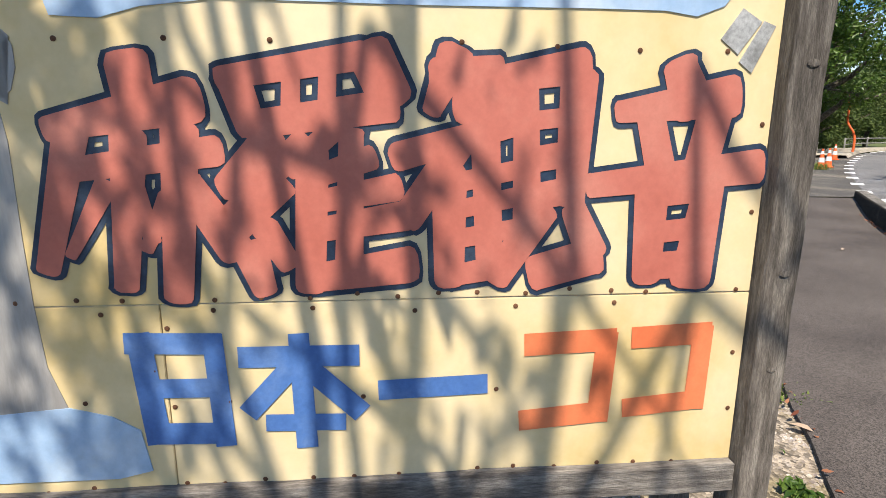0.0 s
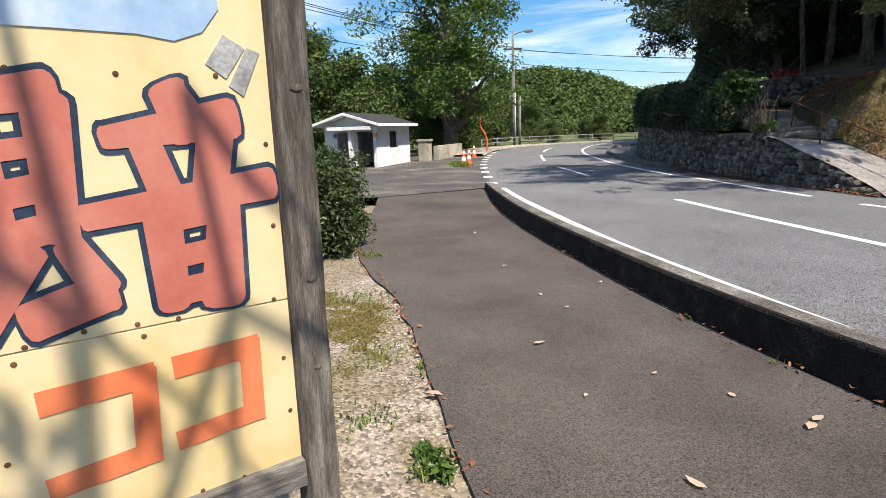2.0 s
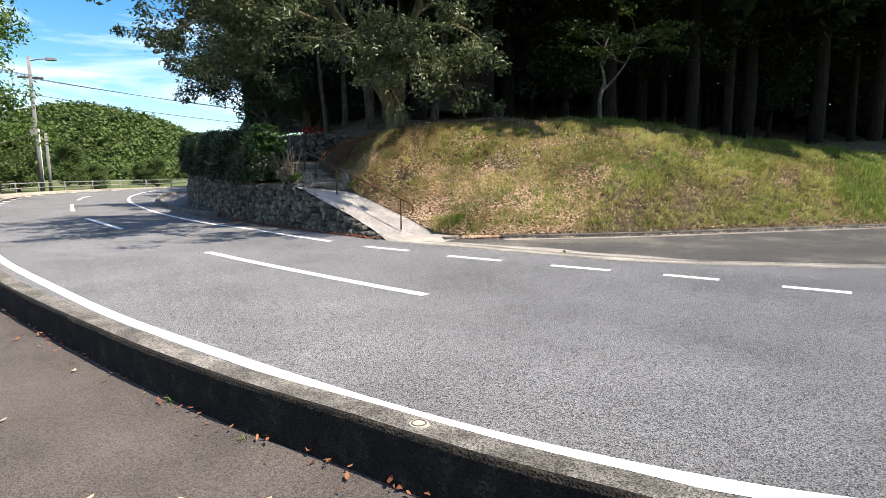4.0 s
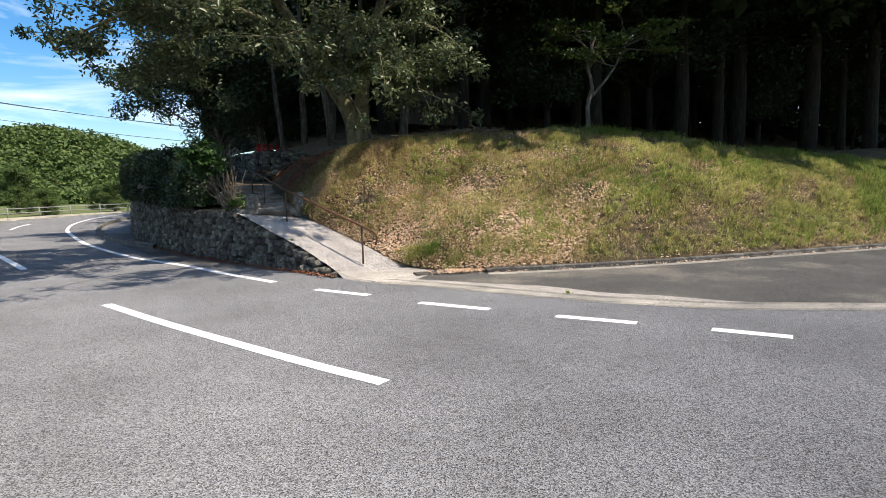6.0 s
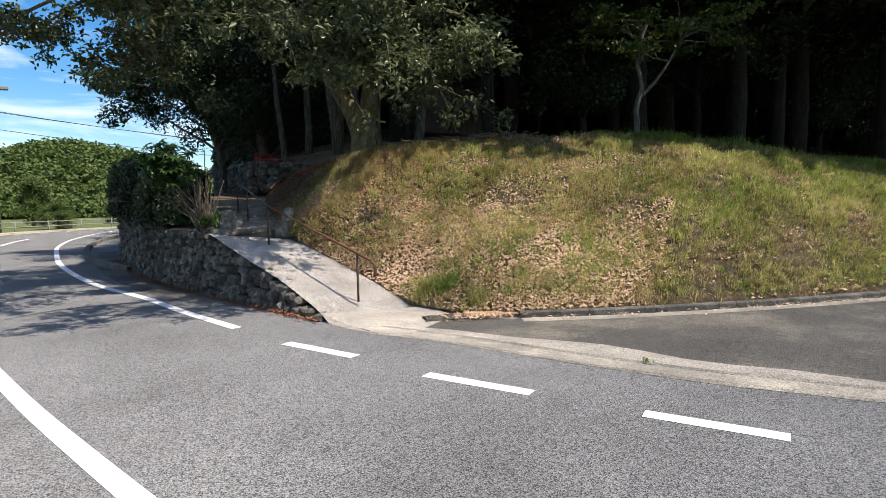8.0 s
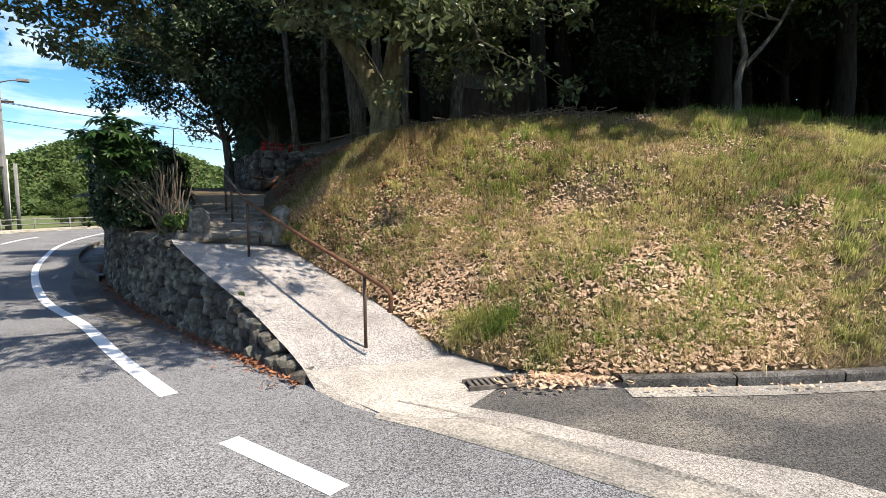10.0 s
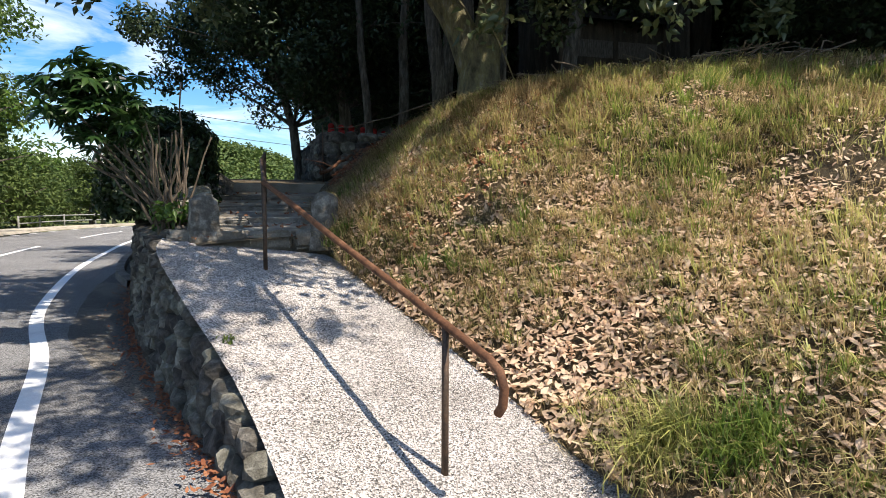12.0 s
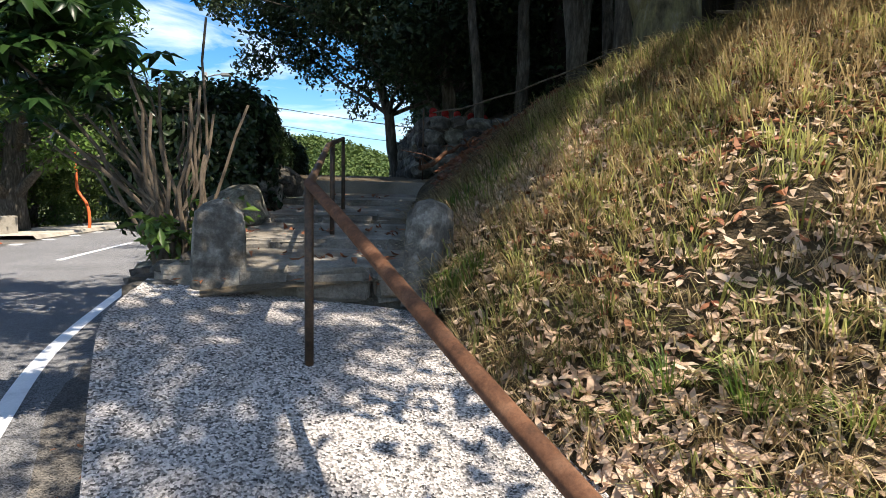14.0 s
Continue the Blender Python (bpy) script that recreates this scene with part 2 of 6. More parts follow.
M_WALLPAINT = mat("white_wall_paint", [(0.50, 0.50, 0.49), (0.66, 0.66, 0.65), (0.74, 0.74, 0.73)], 0.9, 30, 0.8, 0.15, 0.004, fine_mix=0.08)
M_ROOF = mat("dark_roof", [(0.02, 0.02, 0.02), (0.04, 0.04, 0.04), (0.06, 0.055, 0.05)], 2, 30, 0.8, 0.3, 0.01)
M_DARK = mat("dark_opening", [(0.012, 0.012, 0.012), (0.02, 0.018, 0.016)], 3, 40, 0.8, 0.1, 0.004)
M_CONEP = mat("cone_orange_plastic", [(0.62, 0.11, 0.03), (0.72, 0.16, 0.05)], 4, 40, 0.5, 0.05, 0.002)
M_WHITEP = mat("white_plastic", [(0.70, 0.70, 0.70), (0.80, 0.80, 0.80)], 4, 40, 0.5, 0.05, 0.002)
M_POLE = mat("concrete_pole", [(0.22, 0.22, 0.21), (0.32, 0.32, 0.31)], 1.5, 40, 0.85, 0.2, 0.004)
M_WIRE = mat("black_cable", [(0.015, 0.015, 0.017), (0.025, 0.025, 0.028)], 4, 40, 0.6, 0.0)
M_REDCLOTH = mat("red_cloth", [(0.20, 0.011, 0.009), (0.32, 0.022, 0.015)], 5, 60, 0.9, 0.3, 0.004)
M_TIMBER = mat("old_dark_timber", [(0.035, 0.027, 0.02), (0.07, 0.055, 0.042), (0.11, 0.09, 0.07)], 3, 30, 0.9, 0.5, 0.01, stretch=(3, 3, 0.6))
M_IRON = mat("cast_iron", [(0.08, 0.07, 0.06), (0.16, 0.14, 0.12), (0.24, 0.22, 0.19)], 8, 60, 0.7, 0.3, 0.004, metal=0.5)
L_CHERRY = leaf_mat("cherry_leaves", (0.042, 0.066, 0.028), (0.155, 0.178, 0.085), 0.36)
L_EVER = leaf_mat("evergreen_leaves", (0.022, 0.042, 0.018), (0.062, 0.092, 0.038), 0.25, 0.5)
L_MAPLE = leaf_mat("maple_leaves", (0.050, 0.085, 0.018), (0.11, 0.15, 0.035), 0.45)
L_BRIGHT = leaf_mat("bright_leaves", (0.045, 0.095, 0.018), (0.13, 0.21, 0.038), 0.4)
L_FAR = leaf_mat("far_wood_leaves", (0.042, 0.078, 0.020), (0.115, 0.16, 0.038), 0.32, 0.7)
L_BUSH = leaf_mat("bush_leaves", (0.028, 0.050, 0.016), (0.085, 0.115, 0.036), 0.25)
L_STRAW = leaf_mat("dead_grass", (0.13, 0.09, 0.04), (0.60, 0.48, 0.26), 0.3, 0.6, 1.2)
L_MOSS = leaf_mat("moss", (0.13, 0.105, 0.028), (0.22, 0.18, 0.055), 0.2, 0.8)
L_HEDGE = leaf_mat("hedge_leaves", (0.014, 0.030, 0.012), (0.040, 0.062, 0.022), 0.2)
L_BIG = leaf_mat("large_leaves", (0.020, 0.050, 0.014), (0.055, 0.105, 0.025), 0.35, 0.3)
L_GRASS = leaf_mat("grass_blades", (0.08, 0.10, 0.022), (0.54, 0.53, 0.19), 0.45, 0.55, 1.6)
L_GREEN = leaf_mat("green_grass", (0.06, 0.115, 0.02), (0.27, 0.34, 0.075), 0.45, 0.5, 1.2)
L_DRY = leaf_mat("dry_leaves", (0.54, 0.37, 0.25), (0.86, 0.67, 0.49), 0.4, 0.6)
L_REDDRY = leaf_mat("russet_leaves", (0.15, 0.045, 0.022), (0.36, 0.16, 0.08), 0.2, 0.7)


# ---- building helpers ----
def obj(name, me, material, parent=None, label=""):
    ob = new(name, me)
    if material is not None and not me.materials:
        me.materials.append(material)
    if parent is not None:
        ob.parent = parent
    if label:
        ob["label"] = label
    return ob


def part(name, bm, material, parent=None, label="", smooth=False):
    me = bpy.data.meshes.new(name)
    bm.normal_update()
    bm.to_mesh(me)
    bm.free()
    if smooth:
        for p in me.polygons:
            p.use_smooth = True
    return obj(name, me, material, parent, label)


def thing(name, at=(0, 0, 0), label="", category="", group="", kind=""):
    ob = new(name)
    ob.location = at
    ob.empty_display_size = 0.2
    return tagged(ob, label, category, group, kind)


def soup(name, verts, faces, material, parent=None, smooth=False):
    me = bpy.data.meshes.new(name)
    me.from_pydata(np.asarray(verts).tolist(), [], [list(map(int, f)) for f in faces])
    me.update()
    if smooth:
        me.polygons.foreach_set("use_smooth", np.ones(len(me.polygons), bool))
    return obj(name, me, material, parent)


def smooth_line(pts, n, closed=False):
    """n points evenly along a Catmull-Rom curve through pts."""
    p = np.array(pts, float)
    q = np.vstack([2 * p[0] - p[1], p, 2 * p[-1] - p[-2]])
    out = []
    for i in range(1, len(q) - 2):
        for s in np.linspace(0, 1, 24, endpoint=False):
            a, b, c, d = q[i - 1], q[i], q[i + 1], q[i + 2]
            out.append(0.5 * (2 * b + (c - a) * s + (2 * a - 5 * b + 4 * c - d) * s**2 + (3 * b - a - 3 * c + d) * s**3))
    out.append(p[-1])
    out = np.array(out)
    run = np.r_[0, np.cumsum(np.linalg.norm(np.diff(out, axis=0), axis=1))]
    at = np.linspace(0, run[-1], n)
    return np.stack([np.interp(at, run, out[:, k]) for k in range(p.shape[1])], 1)


def offset_line(line, d):
    """The line moved d metres to its right, level."""
    t = np.gradient(line[:, :2], axis=0)
    t /= np.linalg.norm(t, axis=1)[:, None] + 1e-9
    out = line.copy()
    out[:, 0] += t[:, 1] * d
    out[:, 1] -= t[:, 0] * d
    return out


def with_z(line, z):
    return np.c_[line[:, :2], np.full(len(line), z) if np.isscalar(z) else z]


def ribbon(name, rails, material, parent=None, smooth=False):
    """A sheet through rails of equal length, one beside the next."""
    k, n = len(rails), len(rails[0])
    v = np.concatenate(rails)
    f = [(j * n + i, (j + 1) * n + i, (j + 1) * n + i + 1, j * n + i + 1) for j in range(k - 1) for i in range(n - 1)]
    ob = soup(name, v, f, material, parent, smooth)
    bm = bmesh.new()
    bm.from_mesh(ob.data)
    bmesh.ops.recalc_face_normals(bm, faces=bm.faces)
    if len(bm.faces) and sum(fc.normal.z * fc.calc_area() for fc in bm.faces) < 0:
        bmesh.ops.reverse_faces(bm, faces=bm.faces)
    bm.to_mesh(ob.data)
    bm.free()
    return ob


def box_bm(bm, lo, hi, bevel=0.0, m=None):
    made = bmesh.ops.create_cube(bm, size=1.0)["verts"]
    c, s = (Vector(lo) + Vector(hi)) / 2, Vector(hi) - Vector(lo)
    for v in made:
        v.co = Vector((v.co.x * s.x, v.co.y * s.y, v.co.z * s.z)) + c
    if bevel:
        es = list({e for v in made for e in v.link_edges})
        made = bmesh.ops.bevel(bm, geom=es, offset=bevel, segments=2, affect="EDGES")["verts"] + [v for v in made if v.is_valid]
    if m is not None:
        for v in {v for v in made if v.is_valid}:
            v.co = m @ v.co
    return bm


def box(name, lo, hi, material, parent=None, bevel=0.0, m=None, label=""):
    return part(name, box_bm(bmesh.new(), lo, hi, bevel, m), material, parent, label)


def tube_geo(pts, radii, seg=8, verts=None, faces=None):
    """Rings along pts, added to verts and faces."""
    verts = [] if verts is None else verts
    faces = [] if faces is None else faces
    p = np.array(pts, float)
    t = np.gradient(p, axis=0)
    t /= np.linalg.norm(t, axis=1)[:, None] + 1e-9
    ref = np.array([0.0, 0.0, 1.0]) if abs(t[0][2]) < 0.9 else np.array([1.0, 0.0, 0.0])
    base = len(verts)
    side = np.cross(t[0], ref)
    side /= np.linalg.norm(side)
    ang = np.linspace(0, 2 * np.pi, seg, endpoint=False)
    for i in range(len(p)):
        side = side - t[i] * (side @ t[i])
        side /= np.linalg.norm(side) + 1e-9
        up = np.cross(t[i], side)
        for a in ang:
            verts.append(p[i] + radii[i] * (np.cos(a) * side + np.sin(a) * up))
    for i in range(len(p) - 1):
        for j in range(seg):
            k = (j + 1) % seg
            faces.append((base + i * seg + j, base + i * seg + k, base + (i + 1) * seg + k, base + (i + 1) * seg + j))
    faces.append(tuple(base + j for j in range(seg))[::-1])
    faces.append(tuple(base + (len(p) - 1) * seg + j for j in range(seg)))
    return verts, faces


def tube(name, pts, radii, material, parent=None, seg=8, label=""):
    if np.isscalar(radii):
        radii = [radii] * len(pts)
    v, f = tube_geo(pts, radii, seg)
    ob = soup(name, v, f, material, parent, True)
    if label:
        ob["label"] = label
    return ob


def bend(a, b, n, sag, rng, rough=0.0):
    """Points from a to b, bowed by sag in z and roughened."""
    s = np.linspace(0, 1, n)[:, None]
    p = np.array(a) * (1 - s) + np.array(b) * s
    p[:, 2] += sag * 4 * (s * (1 - s))[:, 0]
    p[1:-1] += rng.normal(0, rough, (n - 2, 3))
    return p


def leaves(centres, normals, size, rng, aspect=0.5, curl=0.25, spread=0.4):
    """Pointed leaves, four corners and a fold each: verts and faces."""
    n = len(centres)
    size = np.broadcast_to(np.asarray(size, float), (n,)) * rng.uniform(1 - spread, 1 + spread, n)
    nz = normals / (np.linalg.norm(normals, axis=1)[:, None] + 1e-9)
    r = rng.normal(size=(n, 3))
    t = np.cross(nz, r)
    t /= np.linalg.norm(t, axis=1)[:, None] + 1e-9
    b = np.cross(nz, t)
    s = size[:, None]
    a0 = centres - t * s * 0.5
    a2 = centres + t * s * 0.5 - nz * s * curl
    m1 = centres + b * s * aspect * 0.5 + nz * s * 0.08
    m2 = centres - b * s * aspect * 0.5 + nz * s * 0.08
    v = np.stack([a0, m1, a2, m2], 1).reshape(-1, 3)
    i = np.arange(n) * 4
    f = np.concatenate([np.stack([i, i + 1, i + 2], 1), np.stack([i, i + 2, i + 3], 1)])
    return v, f


def flat_leaves(centres, normals, size, rng, aspect=0.46, curl=0.10):
    """Fallen leaves: six corners, pointed at both ends, a little curled."""
    n = len(centres)
    s = (size * rng.uniform(0.55, 1.4, n))[:, None]
    nz = normals / (np.linalg.norm(normals, axis=1)[:, None] + 1e-9)
    t = np.cross(nz, rng.normal(size=(n, 3)))
    t /= np.linalg.norm(t, axis=1)[:, None] + 1e-9
    b = np.cross(nz, t)
    w = aspect * rng.uniform(0.7, 1.25, n)[:, None]
    c = curl * rng.uniform(-1.0, 1.6, n)[:, None]
    g = rng.uniform(0.0, 0.14, n)[:, None]
    pts = [centres - t * s * 0.5 + nz * s * c, centres - t * s * 0.18 + b * s * w * 0.5 + nz * s * g, centres + t * s * 0.22 + b * s * w * 0.42 + nz * s * g,
           centres + t * s * 0.55 + nz * s * c * 1.3, centres + t * s * 0.22 - b * s * w * 0.42 + nz * s * g, centres - t * s * 0.18 - b * s * w * 0.5 + nz * s * g]
    v = np.stack(pts, 1).reshape(-1, 3)
    i = np.arange(n) * 6
    f = np.concatenate([np.stack([i + a, i + b_, i + c_], 1) for a, b_, c_ in ((0, 5, 1), (1, 5, 4), (1, 4, 2), (2, 4, 3))])
    return v, f


def fast_mesh(name, v, f, material, parent=None):
    """A mesh of triangles straight from arrays."""
    me = bpy.data.meshes.new(name)
    me.vertices.add(len(v))
    me.vertices.foreach_set("co", np.asarray(v, np.float32).ravel())
    me.loops.add(len(f) * 3)
    me.loops.foreach_set("vertex_index", np.asarray(f, np.int32).ravel())
    me.polygons.add(len(f))
    me.polygons.foreach_set("loop_start", np.arange(len(f), dtype=np.int32) * 3)
    me.polygons.foreach_set("loop_total", np.full(len(f), 3, np.int32))
    me.update(calc_edges=True)
    return obj(name, me, material, parent)


def clumps(centres, radii, per, size, rng, flat=0.75, aspect=0.5, shell=0.55):
    """Leaves in uneven clumps round centres, thick towards the outside."""
    out_c, out_n = [], []
    for c, r in zip(centres, radii):
        k = int(per * rng.uniform(0.7, 1.3))
        d = rng.normal(size=(k, 3))
        d /= np.linalg.norm(d, axis=1)[:, None]
        rad = r * rng.uniform(shell, 1.08, k) * rng.uniform(0.8, 1.15, k)
        p = np.array(c) + d * rad[:, None] * np.array([1, 1, flat])
        out_c.append(p)
        nn = d * 0.6 + rng.normal(0, 0.55, (k, 3)) + np.array([0, 0, 0.7])
        out_n.append(nn)
    return leaves(np.concatenate(out_c), np.concatenate(out_n), size, rng, aspect)


def tree(name, base, height, spread, rng, bark, leaf, leaf_size, per, n_limbs=9, bare=0.3, trunk_r=0.18, lean=(0, 0), label="", category="tree",
         group="", clump=0.9, flat=0.75):
    """A broadleaf: tapered trunk, limbs with forks, clumps of leaves at their ends."""
    th = thing(name, base, label, category, group)
    top = np.array([lean[0], lean[1], height * 0.8])
    tp = bend((0, 0, -0.2), top, 9, 0.0, rng, trunk_r * 0.35)
    v, f = tube_geo(tp, np.linspace(trunk_r * 1.25, trunk_r * 0.35, 9), 9)
    ends = []
    for k in range(n_limbs):
        s = bare + (1 - bare) * (k + rng.uniform(0, 0.8)) / n_limbs
        s = min(s, 0.97)
        a = tp[int(s * 8)]
        ang = k * 2.4 + rng.uniform(-0.5, 0.5)
        reach = spread * (1.05 - 0.55 * s) * rng.uniform(0.7, 1.1)
        e = a + np.array([np.cos(ang) * reach, np.sin(ang) * reach, height * rng.uniform(0.10, 0.24)])
        lp = bend(a, e, 6, 0.15, rng, 0.05 * spread * 0.3)
        r0 = trunk_r * (0.55 - 0.3 * s)
        tube_geo(lp, np.linspace(r0, 0.012 + r0 * 0.15, 6), 6, v, f)
        ends += [lp[5], lp[4], lp[3] * 0.5 + lp[4] * 0.5]
        for _ in range(3):
            b0 = lp[rng.integers(2, 5)]
            e2 = b0 + rng.normal(0, 1, 3) * np.array([1, 1, 0.45]) * reach * 0.42 + np.array([0, 0, 0.15 * reach])
            tube_geo(bend(b0, e2, 4, 0.05, rng, 0.02), np.linspace(r0 * 0.4, 0.008, 4), 5, v, f)
            ends.append(e2)
    ends.append(top + np.array([0, 0, height * 0.1]))
    soup("trunk", v, f, bark, th, True)
    cv, cf = clumps(ends, rng.uniform(0.6, 1.1, len(ends)) * clump, per, leaf_size, rng, flat)
    fast_mesh("crown", cv, cf, leaf, th)
    return th


def conifer(name, base, height, rng, leaf, trunk_r=0.2, start=0.35, reach=1.8, per=46, label="", group=""):
    """A cedar: straight tapered trunk and drooping boughs of fine foliage."""
    th = thing(name, base, label, "tree", group)
    v, f = tube_geo(bend((0, 0, -0.3), (rng.normal(0, 0.15), rng.normal(0, 0.15), height), 8, 0, rng, 0.03), np.linspace(trunk_r * 1.2, 0.03, 8), 9)
    cs, rs = [], []
    n = int(height * 3.2)
    for k in range(n):
        s = start + (1 - start) * k / n
        ang = k * 2.4 + rng.uniform(-0.4, 0.4)
        rr = reach * (1.05 - s) / (1.05 - start) * rng.uniform(0.75, 1.15) + 0.25
        a = np.array([0, 0, s * height])
        e = a + np.array([np.cos(ang) * rr, np.sin(ang) * rr, -0.18 * rr])
        tube_geo(bend(a, e, 4, 0.08, rng, 0.01), np.linspace(0.035, 0.01, 4), 4, v, f)
        for q in (0.45, 0.75, 1.0):
            cs.append(a * (1 - q) + e * q)
            rs.append(0.30 + 0.22 * rr * 0.6)
    soup("trunk", v, f, M_SHADEBARK, th, True)
    cv, cf = clumps(cs, rs, per / 3, 0.20, rng, 0.55, 0.35)
    fast_mesh("crown", cv, cf, leaf, th)
    return th


# ---- the ground ----
rng = np.random.default_rng(7)

G = 46
gx = np.sign(np.linspace(-1, 1, G)) * np.abs(np.linspace(-1, 1, G)) ** 3 * 1800
gv = [(x, y + 20, -0.3 - 0.004 * max(0, abs(x) - 60) * 0) for y in gx for x in gx]
gf = [(j * G + i, j * G + i + 1, (j + 1) * G + i + 1, (j + 1) * G + i) for j in range(G - 1) for i in range(G - 1)]
tagged(soup("ground", gv, gf, M_FIELD), "grassy ground reaching the horizon", "ground", kind="structure")

# kerb between the walkway and the road: inner top edge
KERB = smooth_line([(20, -9.5), (10, -4.8), (6, -1.9), (3.9, 0.1), (2.72, 1.62), (2.31, 2.19), (1.86, 2.93), (1.28, 3.85),
                    (0.43, 5.45), (-1.14, 8.84), (-2.2, 11.7), (-3.05, 14.3)], 90)
LEFT_FAR = [(-2.95, 15.0), (-3.73, 18), (-4.66, 21.8), (-5.8, 27.2), (-6.8, 33.5), (-7.6, 40), (-7.6, 46.6), (-5.5, 53), (0, 60), (10, 67), (30, 74)]
RIGHT = [(24, -2), (14, 3.2), (9.2, 6.3), (7.5, 8.1), (6.6, 9.8), (5.8, 11.0), (5.3, 12.2), (4.75, 13.7), (4.2, 15.3), (3.4, 17.8),
         (2.7, 20.6), (2.1, 23.8), (1.6, 28), (1.6, 34), (2.5, 42), (6, 50), (16, 58), (34, 64)]
road_left = smooth_line(list(map(tuple, offset_line(KERB, 0.24)[::6])) + LEFT_FAR, 120)
road_right = smooth_line(RIGHT, 120)
mid = [road_left * (1 - s) + road_right * s for s in (0, 0.25, 0.5, 0.75, 1)]
road = ribbon("road", [with_z(m, 0.0) for m in mid], M_ROAD)
tagged(road, "grey coarse asphalt two-lane road in a bend", "road", kind="structure")

# forecourt beyond the kerb's end and the side road beyond the gutter
fore = [with_z(smooth_line([(-3.1, 14.3)] + LEFT_FAR[:6], 24), -0.012),
        with_z(smooth_line([(-5.3, 12.2), (-7.5, 15), (-10.0, 22), (-9.9, 29), (-9.6, 34), (-9.2, 40)], 24), -0.02),
        with_z(smooth_line([(-9, 10), (-14, 14), (-18, 20), (-18, 29), (-16, 34), (-14, 40)], 24), -0.03)]
tagged(ribbon("forecourt", fore, M_SIDEROAD), "dark worn asphalt forecourt beside the small white building", "road", kind="structure")
SIDE_IN = smooth_line([(5.85, 11.3), (6.1, 11.0), (6.73, 9.94), (7.64, 8.3), (8.38, 7.3), (9.36, 6.35), (14, 3.3), (24, -1.8)], 50)
SIDE_OUT = smooth_line([(6.6, 11.5), (7.1, 11.3), (7.7, 10.85), (8.6, 10.5), (9.5, 10.2), (11.5, 9.65), (15, 8.95), (22, 7.5), (34, 5.5)], 50)
side = [with_z(SIDE_IN * (1 - s) + SIDE_OUT * s, 0.012) for s in (0, 0.33, 0.66, 1)]
tagged(ribbon("side_road", side, M_SIDEROAD), "dark patched asphalt side road with sandy stains", "road", kind="structure")
gut = [with_z(offset_line(SIDE_IN, d), z) for d, z in ((0.34, 0.004), (0.30, 0.02), (0.02, 0.006), (-0.02, 0.024))]
for g_ in (gut[0], gut[1]):
    g_[:, :2] += rng.normal(0, 0.012, (50, 2))
tagged(ribbon("gutter", gut, M_STRIP), "pale sandy concrete gutter strip beside the road", "gutter", kind="structure")

part_in = SIDE_IN[0:14]
swell = np.sin(np.linspace(0, np.pi, 14)) ** 0.8 * 0.42 * (1 + 0.2 * np.sin(np.arange(14) * 1.3))
drift = [with_z(part_in - (offset_line(part_in, 1.0) - part_in) * (0.01 + q * swell[:, None]), 0.0165 - 0.003 * q) for q in (0.0, 0.5, 1.0)]
tagged(ribbon("sand_drift", drift, M_APRON, smooth=True), "pale sand washed over the side road's edge", "sand", kind="structure")

# walkway below the kerb, and the gravel strip beside it
WALK_EDGE = smooth_line([(14, -12), (5, -7), (0.9, -4), (0.2, -2.2), (0.05, -0.5), (0.0, 0.6), (-0.22, 1.2), (-0.55, 1.85), (-0.85, 2.46), (-1.33, 3.4), (-1.7, 4.1), (-2.05, 4.75),
                         (-2.72, 5.65), (-3.42, 6.85), (-4.3, 9.2), (-5.3, 12.2)], 90)
WALK_EDGE[30:, 0] += rng.normal(0, 0.018, 60)
walk_rails = [with_z(KERB * (1 - s) + WALK_EDGE * s, -0.20 + 0.17 * np.clip((np.linspace(0, 1, 90) - 0.93) / 0.07, 0, 1)) for s in (-0.02, 0.3, 0.65, 1)]
low = walk_rails[-1].copy()
low[:, 2] -= 0.05
tagged(ribbon("walkway", walk_rails + [low], M_WALKWAY), "dark brown asphalt walkway with scattered leaves", "pavement", kind="structure")
GRAV_OUT = smooth_line([(8, -16), (-2, -9), (-4, -5), (-4.2, -2.2), (-4.2, -0.5), (-4.2, 0.6), (-4.2, 1.2), (-4.3, 1.9), (-4.4, 2.5), (-4.6, 3.5), (-5, 5.1),
                        (-6, 7), (-7.5, 10), (-8.5, 13)], 90)
grav = [with_z(WALK_EDGE * (1 - s) + GRAV_OUT * s, -0.235) for s in (0, 0.25, 0.6, 1)]
grav[1][:, 2] += rng.normal(0.01, 0.008, 90)
tagged(ribbon("gravel_strip", grav, M_GRAVEL), "pale pink-grey gravel strip with moss and weeds", "gravel", kind="structure")

# the kerb: a worn concrete edge; its mossy walkway face has shade in its colour
kerb_thing = thing("kerb", (0, 0, 0), "long concrete kerb with a mossy face, coloured darker for shade, along the walkway", "kerb", kind="structure")
kt = 0.135
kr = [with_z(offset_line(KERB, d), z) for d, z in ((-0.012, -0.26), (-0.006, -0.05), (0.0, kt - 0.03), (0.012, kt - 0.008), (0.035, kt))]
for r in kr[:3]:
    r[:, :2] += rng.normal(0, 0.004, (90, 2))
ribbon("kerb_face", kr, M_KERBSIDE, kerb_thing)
kr = [with_z(offset_line(KERB, d), z) for d, z in ((0.035, kt), (0.12, kt + 0.002), (0.23, kt - 0.006), (0.245, kt - 0.02), (0.255, -0.02))]
ribbon("kerb_top", kr, M_KERB, kerb_thing)
e0, e1 = kr[0][-1], kr[-1][-1]
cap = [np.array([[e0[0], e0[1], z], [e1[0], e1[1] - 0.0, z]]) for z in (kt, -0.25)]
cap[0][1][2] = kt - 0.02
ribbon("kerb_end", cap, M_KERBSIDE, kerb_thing)


